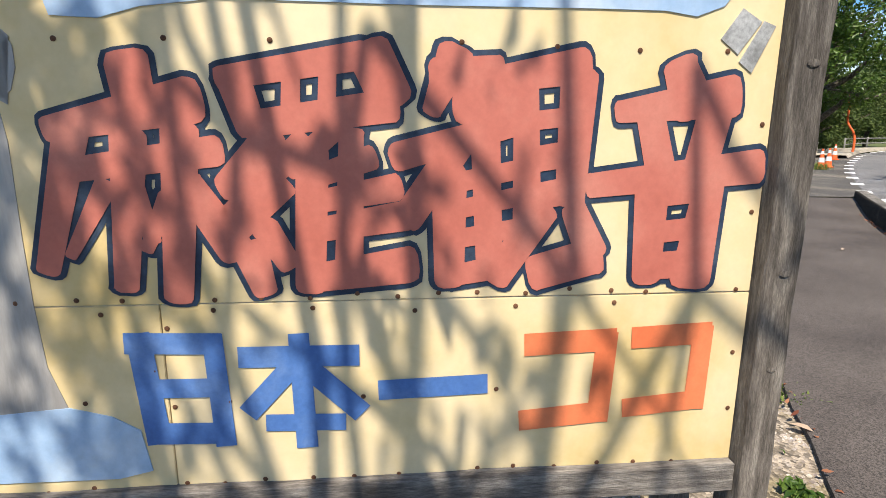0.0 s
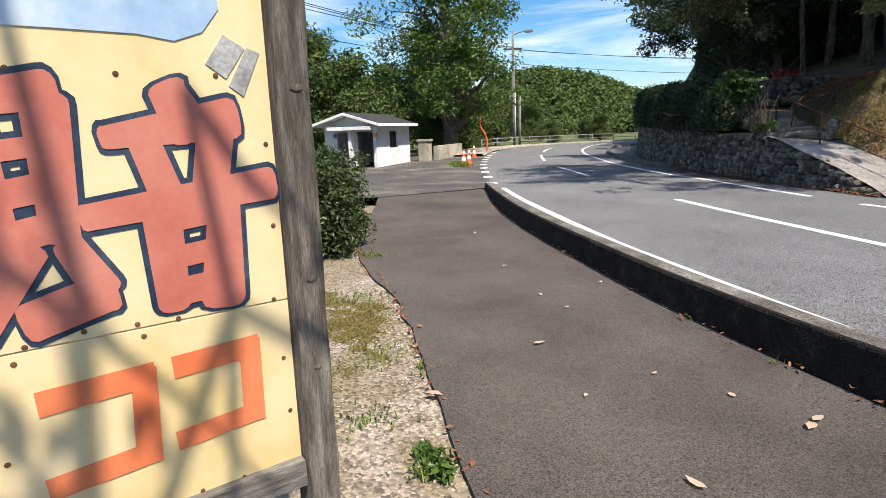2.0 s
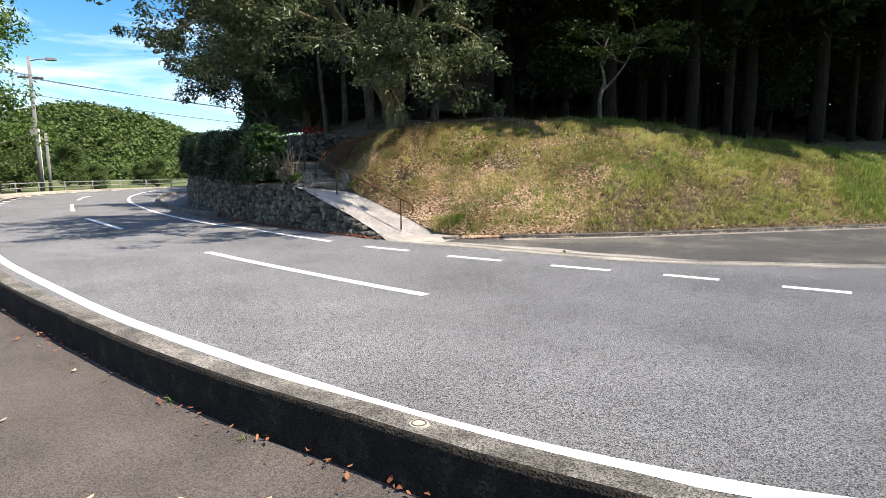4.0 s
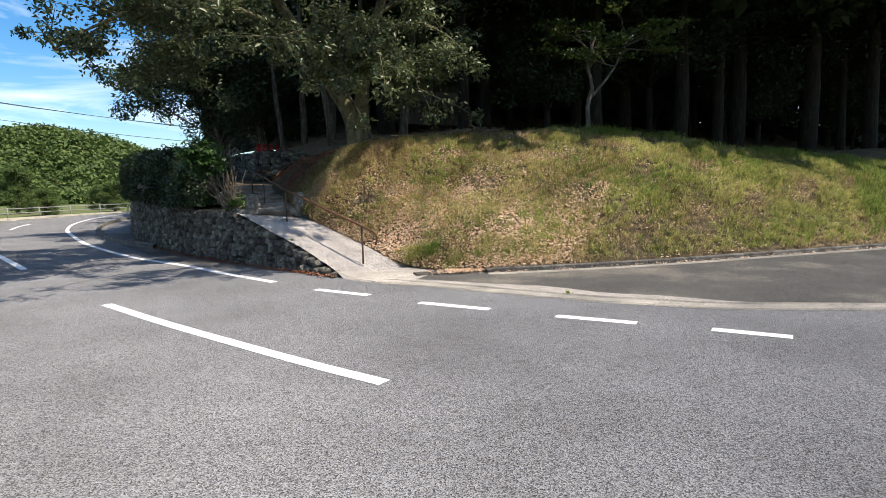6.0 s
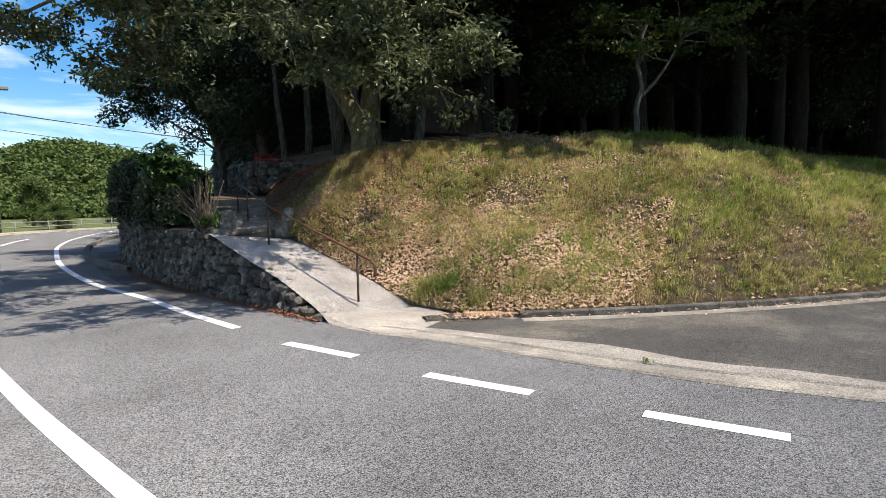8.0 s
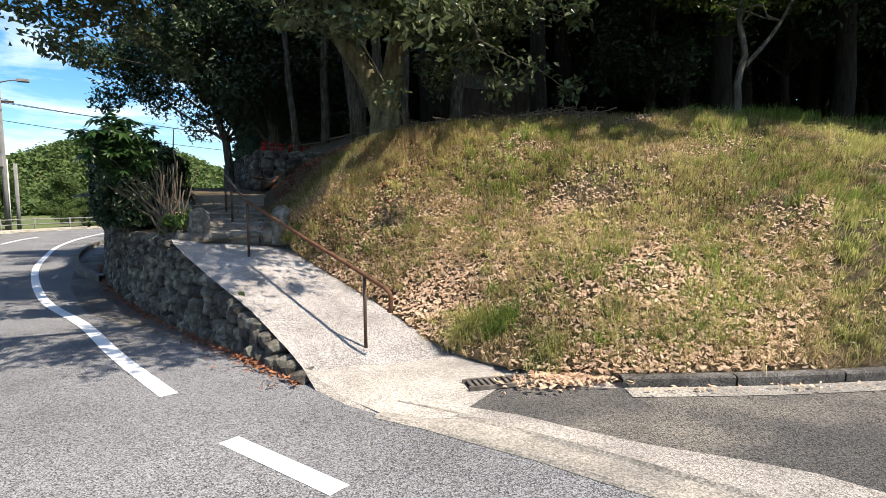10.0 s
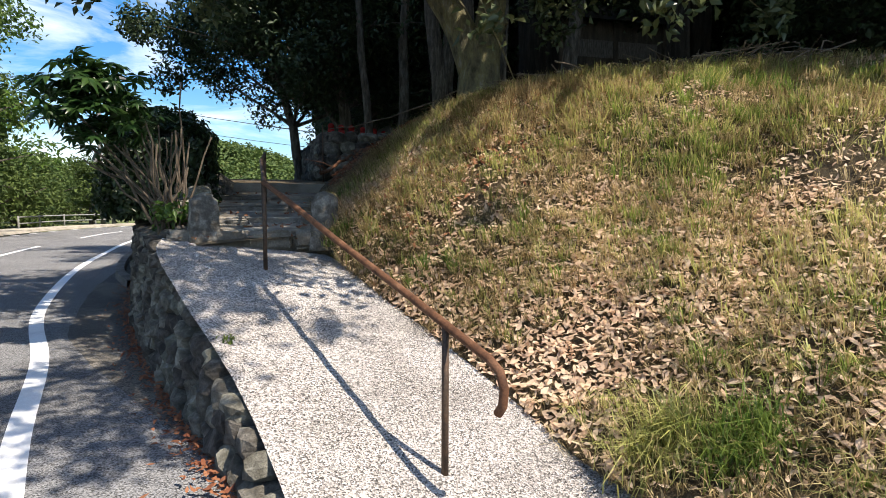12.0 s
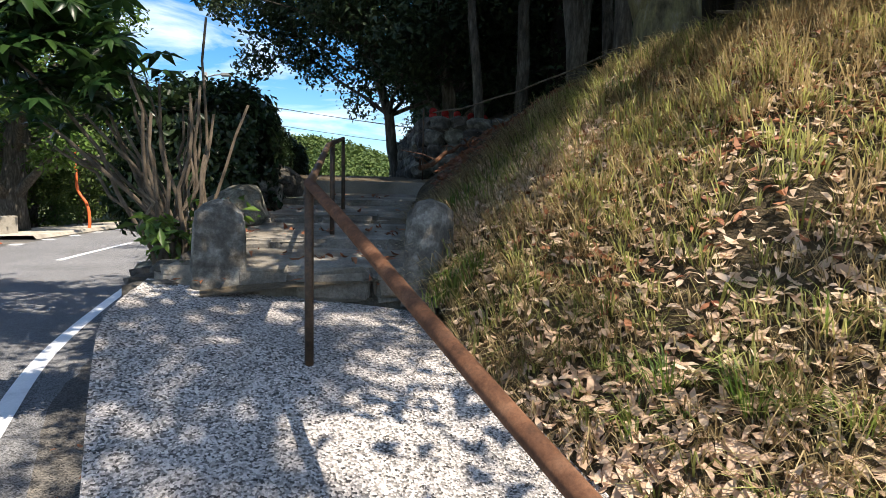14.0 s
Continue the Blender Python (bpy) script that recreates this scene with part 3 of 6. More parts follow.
# ---- road markings ----
def stripe(name, pts, width, group, z=0.004, label="white painted road line", n=None):
    line = smooth_line(pts, n or max(4, int(len(pts) * 10))) if len(pts) > 2 else np.linspace(pts[0], pts[1], 8)
    jit = rng.normal(0, 0.004, (len(line), 1))
    a, b = offset_line(line, -width / 2), offset_line(line, width / 2)
    ob = ribbon(name, [with_z(a, z), with_z((a + b) / 2 + jit, z + 0.001), with_z(b, z)], M_PAINTLINE)
    return tagged(ob, label, "road marking", group, "structure")


edge_left = smooth_line([(9.8, -3.6), (6.0, -0.7), (3.91, 1.14), (3.38, 1.6), (3.0, 2.06), (2.57, 2.65), (2.06, 3.48), (1.39, 4.72), (0.37, 6.75), (-0.5, 8.8), (-1.7, 11.8), (-2.6, 14.4)], 90)
stripe("edge_line", edge_left.tolist()[::4], 0.14, "edge lines", label="continuous white edge line along the kerb", n=120)
stripe("edge_line", [(4.12, 12.3), (3.5, 14), (2.85, 16), (1.7, 19), (0.35, 24.3), (-0.55, 29.5), (-1.3, 35), (-1.6, 42), (-1.0, 50), (0.8, 57), (6, 62)], 0.15, "edge lines", n=120,
       label="continuous white edge line on the inside of the bend")
for a, b in (((4.56, 11.1), (5.12, 10.1)), ((5.53, 9.13), (6.12, 8.2)), ((6.6, 7.4), (7.14, 6.6)), ((7.6, 5.95), (8.0, 5.3)), ((8.35, 4.6), (8.75, 3.95)), ((9.15, 3.3), (9.6, 2.65))):
    stripe("edge_dash", [a, b], 0.15, "edge dashes", label="short white dash across the side road's mouth")
for pts in ([(3.84, 6.27), (3.42, 7.15), (2.83, 8.5), (2.2, 10.0), (1.52, 11.75)], [(-0.4, 17.7), (-1.0, 19.8), (-1.8, 22.5)], [(-2.8, 27.0), (-3.2, 29.6), (-3.6, 32.6)],
            [(-4.0, 37.5), (-4.2, 41), (-4.1, 44)]):
    stripe("centre_dash", pts, 0.15, "centre line", label="white centre line dash with cracked paint")
dots = smooth_line(LEFT_FAR[0:9], 60)
dist = np.r_[0, np.cumsum(np.linalg.norm(np.diff(dots, axis=0), axis=1))]
d = 0.3
while d < 46:
    p = [np.interp(q, dist, dots[:, 0]) for q in (d, d + 0.6)], [np.interp(q, dist, dots[:, 1]) for q in (d, d + 0.6)]
    stripe("edge_block", [(p[0][0], p[1][0]), (p[0][1], p[1][1])], 0.30, "edge blocks", label="short broad white block marking the outer bend")
    d += 2.3


# ---- ramp, steps and terrace ----
def ramp_z(x, y):
    """The ramp's height: a steady climb that eases off below the first step."""
    return -0.122 * x + 0.2926 * np.minimum(y, 15.0) + 0.10 * np.maximum(0, y - 15.0) - 2.813


RL = smooth_line([(5.30, 12.02), (5.04, 12.87), (4.76, 13.57), (4.43, 14.27), (4.1, 15.07), (4.0, 15.75)], 30)
RR = smooth_line([(6.95, 12.3), (6.8, 12.95), (6.58, 13.55), (6.12, 14.45), (5.7, 15.3), (5.5, 15.75)], 30)
rails = []
for s in (0, 0.2, 0.4, 0.6, 0.8, 1):
    q = RL * (1 - s) + RR * s
    z = np.maximum(ramp_z(q[:, 0], q[:, 1]), 0.02)
    rails.append(with_z(q, z + rng.normal(0, 0.004, 30)))
tagged(ribbon("ramp", rails, M_RAMP, smooth=True), "pale washed-aggregate concrete ramp climbing from the road", "ramp", kind="structure")
soil_fill = [with_z(np.linspace(a, b, 10), z) for a, b, z in (((5.5, 12.6), (7.6, 12.4), 0.0), ((5.6, 11.5), (8.0, 11.4), 0.005), ((6.0, 10.9), (8.2, 10.6), 0.006))]
tagged(ribbon("verge_soil", soil_fill, M_APRON), "sandy soil patch at the foot of the ramp", "ground", kind="structure")
apron = [with_z(np.linspace(a, b, 12), z) for a, b, z in (((5.24, 12.2), (6.9, 12.4), 0.05), ((5.3, 11.9), (7.05, 11.9), 0.03), ((5.45, 11.45), (6.72, 11.25), 0.018), ((5.74, 10.95), (6.15, 10.82), 0.014))]
for r in apron:
    r[1:, :2] += rng.normal(0, 0.02, (11, 2))
    r[0, 2] = -0.004
apron[0][:, 2] = np.maximum(ramp_z(apron[0][:, 0], apron[0][:, 1]), 0.025)
tagged(ribbon("ramp_apron", apron, M_APRON), "sandy concrete apron at the foot of the ramp", "apron", kind="structure")

# drain grate in the apron
grate = thing("drain_grate", (6.95, 11.34, 0.035), "rusty slotted iron drain grate half buried in leaves", "drain grate")
for k in range(16):
    box("bar", (-0.42 + k * 0.055, -0.09, 0), (-0.39 + k * 0.055, 0.09, 0.018), M_IRON, grate)
box("grate_frame", (-0.45, -0.12, -0.012), (0.48, -0.09, 0.02), M_IRON, grate)
box("grate_frame", (-0.45, 0.09, -0.012), (0.48, 0.12, 0.02), M_IRON, grate)
box("grate_pit", (-0.44, -0.09, -0.02), (0.47, 0.09, -0.008), M_DARK, grate)
grate.rotation_euler.z = radians(-8)

STEPS = [(15.72, 16.45, 1.22), (16.45, 17.5, 1.33), (17.5, 18.6, 1.46), (18.6, 19.8, 1.60)]
for y0, y1, z in STEPS:
    st = thing("stone_step", (0, 0, 0), "rough mortared stone step with fallen leaves", "step", "steps above the ramp", "structure")
    bm = bmesh.new()
    box_bm(bm, (4.05, y0 + 0.10, z - 0.35), (5.55, y1 + 0.12, z), 0.01)
    rise = (dict(zip(STEPS, STEPS[1:])).get((y0, y1, z), (0, 0, 1.74))[2] - z) - 0.055
    for vv in bm.verts:
        if vv.co.y > (y0 + y1) / 2:
            vv.co.z += rise
    part("tread", bm, M_STEP, st)
    x = 4.05
    while x < 5.5:
        w = rng.uniform(0.2, 0.5)
        bm = bmesh.new()
        box_bm(bm, (x, y0 + rng.uniform(-0.03, 0.03), z - 0.18), (min(x + w - 0.006, 5.55), y0 + 0.18, z + rng.uniform(-0.012, 0.012)), 0.03)
        for vv in bm.verts:
            vv.co += Vector(rng.normal(0, 0.012, 3))
        part("edge_stone", bm, M_STEP, st)
        x += w
beam = box("terrace_kerb", (3.6, 19.8, 1.3), (6.2, 20.02, 1.83), M_GUTTER, None, 0.012)
tagged(beam, "long concrete kerb edging the upper terrace", "kerb", kind="structure")
TER = [with_z(np.linspace((2.0, y), (7.0, y), 14), z) for y, z in ((20.0, 1.81), (22.0, 1.95), (26, 2.15), (34, 2.3), (44, 2.3))]
TER[-1][:, 0] += 1
tagged(ribbon("terrace", TER, M_SOIL), "bare earth terrace above the steps", "ground", kind="structure")

# ---- planting bed behind the road wall ----
WALL = smooth_line([(5.40, 12.1), (5.12, 12.95), (4.82, 13.7), (4.42, 14.75), (3.85, 16.3), (3.1, 18.9), (2.45, 22.0), (1.9, 26.2), (1.65, 30.5), (2.1, 34), (4, 38)], 120)
WALLH = np.interp(WALL[:, 1], [12.1, 12.95, 13.7, 14.75, 15.6, 16.6, 19, 23, 30, 38], [0.10, 0.36, 0.62, 0.98, 1.12, 1.18, 1.26, 1.38, 1.55, 1.6])
sel = WALL[:, 1] > 15.3
shoulder = [with_z(offset_line(WALL, -dd)[:80], z) for dd, z in ((0.02, 0.004), (0.45, 0.006), (0.86, 0.004))]
taper = np.clip((np.arange(80) - 2) / 22.0, 0, 1)[:, None]
for r_ in shoulder[1:]:
    r_[:, :2] = shoulder[0][:, :2] * (1 - taper) + r_[:, :2] * taper
shoulder[2][:, :2] += taper * rng.normal(0, 0.012, (80, 2))
tagged(ribbon("road_shoulder", shoulder, M_SIDEROAD), "dark patched asphalt shoulder under the stone wall", "road", kind="structure")
bed_in = with_z(WALL[sel], WALLH[sel] - 0.02)
tagged(ribbon("planting_bed", [bed_in, bed_in + np.array([0.6, 0.1, 0.06]), bed_in + np.array([1.4, 0.3, 0.1]), bed_in + np.array([2.6, 0.4, -0.05])], M_SOIL),
       "earth bed behind the stone wall", "ground", kind="structure")

# ---- grassy bank and wooded hill ----
NB = 110
FOOT = smooth_line([(6.3, 22.0, 2.25), (5.75, 20.5, 1.9), (5.52, 18.8, 1.62), (5.48, 17.2, 1.42), (5.46, 15.9, 1.22), (5.6, 15.2, 0.98), (5.98, 14.4, 0.66), (6.42, 13.5, 0.36),
                    (6.66, 12.85, 0.13), (6.85, 12.2, 0.06), (7.1, 11.6, 0.06), (7.75, 11.0, 0.08), (8.6, 10.66, 0.09), (9.5, 10.36, 0.09), (11.5, 9.82, 0.09), (15, 9.1, 0.09), (22, 7.7, 0.09), (34, 5.7, 0.09)], NB)
CREST = smooth_line([(7.4, 21.6, 2.75), (7.3, 20.2, 2.75), (7.35, 19, 2.78), (7.4, 18.0, 2.8), (7.6, 17.2, 2.82), (7.85, 16.6, 2.85), (8.25, 16.1, 2.9), (8.8, 15.7, 2.93),
                     (9.4, 15.4, 2.95), (9.9, 15.2, 2.98), (10.4, 15.1, 3.0), (11.4, 14.8, 3.05), (12.6, 14.5, 3.1), (13.8, 14.2, 3.02), (16.0, 13.3, 2.8), (18.6, 12.4, 2.35), (25, 11.2, 2.0), (37, 9.8, 2.0)], NB)


def bank_point(u, v):
    """A place on the bank: u along its foot, v up it, from 0 to 1."""
    i = np.clip(u, 0, 0.9999) * (NB - 1)
    k = i.astype(int)
    w = (i - k)[:, None]
    a = FOOT[k] * (1 - w) + FOOT[k + 1] * w
    b = CREST[k] * (1 - w) + CREST[k + 1] * w
    p = a * (1 - v[:, None]) + b * v[:, None]
    p[:, 2] = a[:, 2] + (b[:, 2] - a[:, 2]) * (0.35 * v + 0.65 * np.sin(v * np.pi / 2))
    hump = 0.05 * np.sin(p[:, 0] * 2.3 + p[:, 1] * 1.7) + 0.035 * np.sin(p[:, 0] * 5.1 - p[:, 1] * 4.3)
    p[:, 2] += hump * np.sin(np.clip(v, 0, 1) * np.pi)
    return p


us = np.linspace(0, 1, NB)
bank = ribbon("bank", [bank_point(us, np.full(NB, v)) for v in np.linspace(0, 1, 26)], M_BANK, smooth=True)
tagged(bank, "sunny grassy bank strewn with dry leaves", "bank", kind="structure")


def wood_z(x, y):
    return 2.85 + 0.16 * np.maximum(0, (y - 17 - 0.1 * (x - 8))) ** 1.05 * np.clip((x - 5.5) / 5, 0.15, 1) + 0.1 * np.sin(x * 0.9) * np.cos(y * 0.8)


rails = [CREST.copy()]
for s in (0.04, 0.1, 0.18, 0.3, 0.45, 0.65, 1.0):
    far = np.stack([np.interp(us, [0, 0.25, 0.6, 1], [5.5, 14, 40, 80]), np.interp(us, [0, 0.25, 0.6, 1], [60, 66, 60, 26])], 1)
    q = CREST[:, :2] * (1 - s) + far * s
    w = min(1, s / 0.12)
    rails.append(with_z(q, CREST[:, 2] * (1 - w) + w * wood_z(q[:, 0], q[:, 1])))
tagged(ribbon("wood_floor", rails, M_SOIL, smooth=True), "shaded leaf-strewn floor of the wood", "ground", kind="structure")


# ---- stone walls, stone by stone ----
def stone_meshes(n, seed):
    r = np.random.default_rng(seed)
    out = []
    for _ in range(n):
        bm = bmesh.new()
        bmesh.ops.create_icosphere(bm, subdivisions=2, radius=0.5)
        e = r.uniform(3.2, 6.0)
        off = r.normal(0, 0.5, (3,))
        for v in bm.verts:
            c = v.co.copy()
            k = (abs(c.x * 2) ** e + abs(c.y * 2) ** e + abs(c.z * 2) ** e) ** (-1 / e)
            v.co = c * k * (1 + 0.26 * noise.noise(c * 3.4 + Vector(off) * 9) + 0.10 * noise.noise(c * 8.0 + Vector(off) * 5))
        me = bpy.data.meshes.new("stone")
        bm.to_mesh(me)
        bm.free()
        me.materials.append(M_STONE)
        out.append(me)
    return out


STONES = stone_meshes(9, 3)


def stone_wall(name, line, height, base_z, label, size, seed, depth=0.26, batter=0.10, outward=-1, pick=None):
    """A dry-stone face along line: a dark core and courses of fitted stones, each an object."""
    r = np.random.default_rng(seed)
    th = thing(name, (0, 0, 0), label, "stone wall", kind="structure")
    n = len(line)
    inner = offset_line(line, -outward * 0.35)
    face = offset_line(line, -outward * 0.07)
    top_in = with_z(inner, base_z + height - 0.03)
    ribbon("core", [with_z(face, base_z - 0.25), with_z(offset_line(face, -outward * batter * 0.8), base_z + height - 0.05), top_in], M_JOINT, th)
    run = np.r_[0, np.cumsum(np.linalg.norm(np.diff(line[:, :2], axis=0), axis=1))]
    count = 0
    z = 0.0
    hmax = height.max()
    course = 0
    while z < hmax:
        ch = size * r.uniform(0.85, 1.1)
        s = r.uniform(0, 0.1)
        while s < run[-1]:
            w = size * r.uniform(0.85, 1.7)
            sm = s + w / 2
            h_here = np.interp(sm, run, height)
            if z < h_here - 0.04:
                zz = z + r.uniform(-0.03, 0.03)
                hh = min(ch * r.uniform(0.9, 1.15), max(0.08, h_here - zz + 0.03))
                x, y = np.interp(sm, run, line[:, 0]), np.interp(sm, run, line[:, 1])
                dx, dy = np.interp(sm + 0.1, run, line[:, 0]) - np.interp(sm - 0.1, run, line[:, 0]), np.interp(sm + 0.1, run, line[:, 1]) - np.interp(sm - 0.1, run, line[:, 1])
                ang = math.atan2(dy, dx)
                nx, ny = (dy, -dx)
                ln = math.hypot(nx, ny) + 1e-9
                back_off = -outward * batter * (zz + hh / 2) / 1.2 + r.uniform(-0.02, 0.02)
                b0 = np.interp(sm, run, base_z) if not np.isscalar(base_z) else base_z
                ob = new("stone", STONES[r.integers(0, len(STONES))])
                ob.parent = th
                ob.location = (x + nx / ln * back_off, y + ny / ln * back_off, b0 + zz + hh / 2 - 0.01)
                ob.rotation_euler = (r.normal(0, 0.12), r.normal(0, 0.22), ang + r.normal(0, 0.08))
                ob.scale = (w * 1.03, depth * r.uniform(0.85, 1.2), hh * 1.08)
                count += 1
            s += w * 0.97
        z += ch * 0.92
        course += 1
    return th


near = WALL[:, 1] < 24.5
stone_wall("road_wall", offset_line(WALL, -0.09)[near], WALLH[near] - 0.07 * (WALL[near][:, 1] < 15.6), 0.0, "dark dry-stone retaining wall along the ramp and road", 0.165, 5)
far_sel = WALL[:, 1] >= 24.2
fl, fh = WALL[far_sel], WALLH[far_sel]
stone_wall("far_road_wall", fl[::2], fh[::2], 0.0, "shaded dry-stone retaining wall inside the bend", 0.34, 6)
TW = smooth_line([(5.2, 31), (5.35, 28), (5.6, 25), (5.7, 22.9), (5.82, 22.3), (6.3, 22.12), (7.0, 22.05), (8.0, 22.0)], 60)
stone_wall("terrace_wall", TW, np.interp(TW[:, 0] * 0 + np.arange(60), [0, 30, 48, 59], [1.0, 1.0, 0.92, 0.75]), np.interp(np.arange(60.0), [0, 30, 48, 59], [2.15, 2.05, 2.05, 2.2]),
           "rough boulder wall holding the upper terrace", 0.26, 8, 0.32, 0.12, 1)
UT = [with_z(TW + np.array([dx, dy]), 2.98) for dx, dy in ((0.18, 0.15), (1.5, 2.0), (4, 6))]
tagged(ribbon("upper_terrace", UT, M_SOIL), "earth of the upper terrace behind the boulder wall", "ground", kind="structure")
for x, y, z, s in ((4.03, 15.98, 1.16, 0.17), (4.13, 16.12, 1.2, 0.15), (4.0, 16.5, 1.36, 0.34), (4.02, 17.3, 1.5, 0.4), (3.98, 18.2, 1.62, 0.42), (3.95, 19.1, 1.75, 0.5), (6.5, 21.4, 2.42, 0.36), (6.15, 21.6, 2.2, 0.3), (6.9, 21.5, 2.5, 0.28)):
    ob = new("boulder", STONES[int(rng.integers(0, 9))])
    ob.location, ob.scale = (x, y, z), (s * 1.25, s, s * 0.85)
    ob.rotation_euler = rng.uniform(-0.4, 0.4, 3)
    tagged(ob, "rounded grey boulder beside the steps", "boulder", "boulders by the steps")


# ---- stone pillar and rough stone at the head of the ramp ----
def pillar(name, at, w, d, h, label, tilt, seed):
    r = np.random.default_rng(seed)
    bm = bmesh.new()
    bmesh.ops.create_cube(bm, size=1.0)
    bmesh.ops.subdivide_edges(bm, edges=bm.edges[:], cuts=7, use_grid_fill=True)
    off = Vector(r.uniform(0, 9, 3))
    for v in bm.verts:
        c = v.co
        taper = 1 - 0.12 * (c.z + 0.5)
        top = max(0.0, c.z - 0.32) / 0.18
        rr = 1 - 0.28 * top**2
        k = (abs(c.x * 2) ** 5 + abs(c.y * 2) ** 5 + 1e-6) ** 0.2
        round_ = 1.0 if k < 1e-3 else 1 / max(1.0, k) ** 0.8
        p = Vector((c.x * w * taper * rr * round_, c.y * d * taper * rr * round_, (c.z + 0.5) * h))
        if c.z > 0.49:
            p.z -= 0.10 * h * ((c.x * 2) ** 2 + (c.y * 2) ** 2) * 0.5
        p += Vector((1, 1, 1)) * 0.0
        v.co = p * (1 + 0.05 * noise.noise(p * 6 + off)) + 0.012 * noise.noise_vector(p * 18 + off)
    ob = part(name, bm, M_MONOLITH, smooth=True)
    ob.location, ob.rotation_euler = at, tilt
    return tagged(ob, label, "stone pillar")


pillar("stone_pillar", (4.36, 15.76, 1.03), 0.28, 0.20, 0.57, "upright lichen-spotted granite pillar at the ramp's head", (0.02, 0.02, 0.3), 1)
pillar("stone_pillar", (5.50, 15.74, 1.02), 0.27, 0.22, 0.60, "weathered broken stone post beside the steps in grass", (-0.08, 0.1, 0.9), 2)

# ---- handrail ----
rail = thing("handrail", (0, 0, 0), "rusty brown steel pipe handrail on thin posts up the ramp", "handrail")
POSTS = [((5.93, 12.6, 0.13), 0.90), ((4.97, 14.9, 0.92), 1.66), ((4.85, 16.8, 1.30), 2.0), ((4.80, 18.2, 1.44), 2.18)]
for (x, y, z), top in POSTS:
    tube("post", [(x, y, z - 0.05), (x, y, (z + top) / 2), (x, y, top)], 0.018, M_STEEL, rail, 10)
    box("base_collar", (x - 0.03, y - 0.03, z - 0.01), (x + 0.03, y + 0.03, z + 0.012), M_STEEL, rail, 0.006)
tops = [Vector((x, y, t)) for (x, y, z), t in POSTS]
d0 = (tops[0] - tops[1]).normalized()
e1 = tops[0] + d0 * 0.34
curl = [tops[1], tops[0], e1, e1 + d0 * 0.07 + Vector((0, 0, -0.02)), e1 + d0 * 0.10 + Vector((0, 0, -0.08)), e1 + d0 * 0.09 + Vector((0, 0, -0.16)), e1 + d0 * 0.06 + Vector((0, 0, -0.21))]
lower = [tops[1].lerp(tops[0], s) + Vector((0, 0, 0.004 * math.sin(s * 9))) for s in np.linspace(0, 1, 8)] + curl[2:]
tube("rail", lower, 0.0215, M_RUST, rail, 12, "rusted lower rail with a curled end")
tube("rail", [tops[1], tops[1] + Vector((0.0, 0.3, 0.02)) * 0.1, tops[2] + Vector((0, -0.25, -0.04)), tops[2], tops[3]], 0.018, M_STEEL, rail, 10)
tube("rope_rail", bend((5.9, 22.1, 3.05), (7.55, 17.9, 3.15), 10, -0.12, rng, 0.01), 0.010, M_TWIG, None, 6)
tagged(bpy.data.objects["rope_rail"], "thin bamboo pole rail from the wall to the tree", "pole rail")
tube("rail_stake", [(5.72, 21.6, 1.9), (5.72, 21.6, 2.6), (5.72, 21.62, 3.05)], 0.014, M_STEEL, None, 8)
tagged(bpy.data.objects["rail_stake"], "thin rusty stake in front of the boulder wall", "stake")

# ---- side road kerb under the bank ----
kb = thing("bank_kerb", (0, 0, 0), "low brown concrete kerb at the foot of the bank", "kerb", kind="structure")
KB = smooth_line([(7.75, 10.86), (8.6, 10.52), (9.5, 10.22), (11.5, 9.68), (15, 8.98), (22, 7.55), (34, 5.55)], 60)
seg = np.r_[0, np.cumsum(np.linalg.norm(np.diff(KB, axis=0), axis=1))]
s = 0.0
while s < 26:
    q = [np.array([np.interp(v, seg, KB[:, 0]), np.interp(v, seg, KB[:, 1])]) for v in (s, s + 0.985)]
    ln = np.array(q)
    rr = [with_z(offset_line(ln, dd), z) for dd, z in ((0.0, 0.0), (0.004, 0.085), (-0.02, 0.10), (-0.11, 0.10), (-0.13, 0.02))]
    ribbon("kerb_stone", rr, M_KERB, kb)
    s += 1.0
gr2 = [with_z(offset_line(KB, 0.03), 0.02), with_z(offset_line(KB, 0.26), 0.018)]
tagged(ribbon("kerb_gutter", gr2, M_STRIP), "pale concrete channel beside the bank kerb", "gutter", kind="structure")

# round survey disc on the kerb
bm = bmesh.new()
bmesh.ops.create_cone(bm, cap_ends=True, segments=28, radius1=0.062, radius2=0.056, depth=0.014)
disc = part("survey_disc", bm, M_GUTTER)
disc.location = (2.21, 2.60, 0.139)
tagged(disc, "round metal survey disc set in the kerb", "survey disc")
bm = bmesh.new()
bmesh.ops.create_cone(bm, cap_ends=False, segments=28, radius1=0.044, radius2=0.044, depth=0.006)
bmesh.ops.solidify(bm, geom=bm.faces[:], thickness=0.006)
ringp = part("ring", bm, M_IRON, disc)
ringp.location = (0, 0, 0.008)

# ---- the sign ----
ANG = radians(38)
U = Vector((math.sin(ANG), math.cos(ANG), 0))
N = Vector((math.cos(ANG), -math.sin(ANG), 0))
SB = Matrix(((U.x, -N.x, 0, -0.636), (U.y, -N.y, 0, 0.4615), (0, 0, 1, 0), (0, 0, 0, 1)))
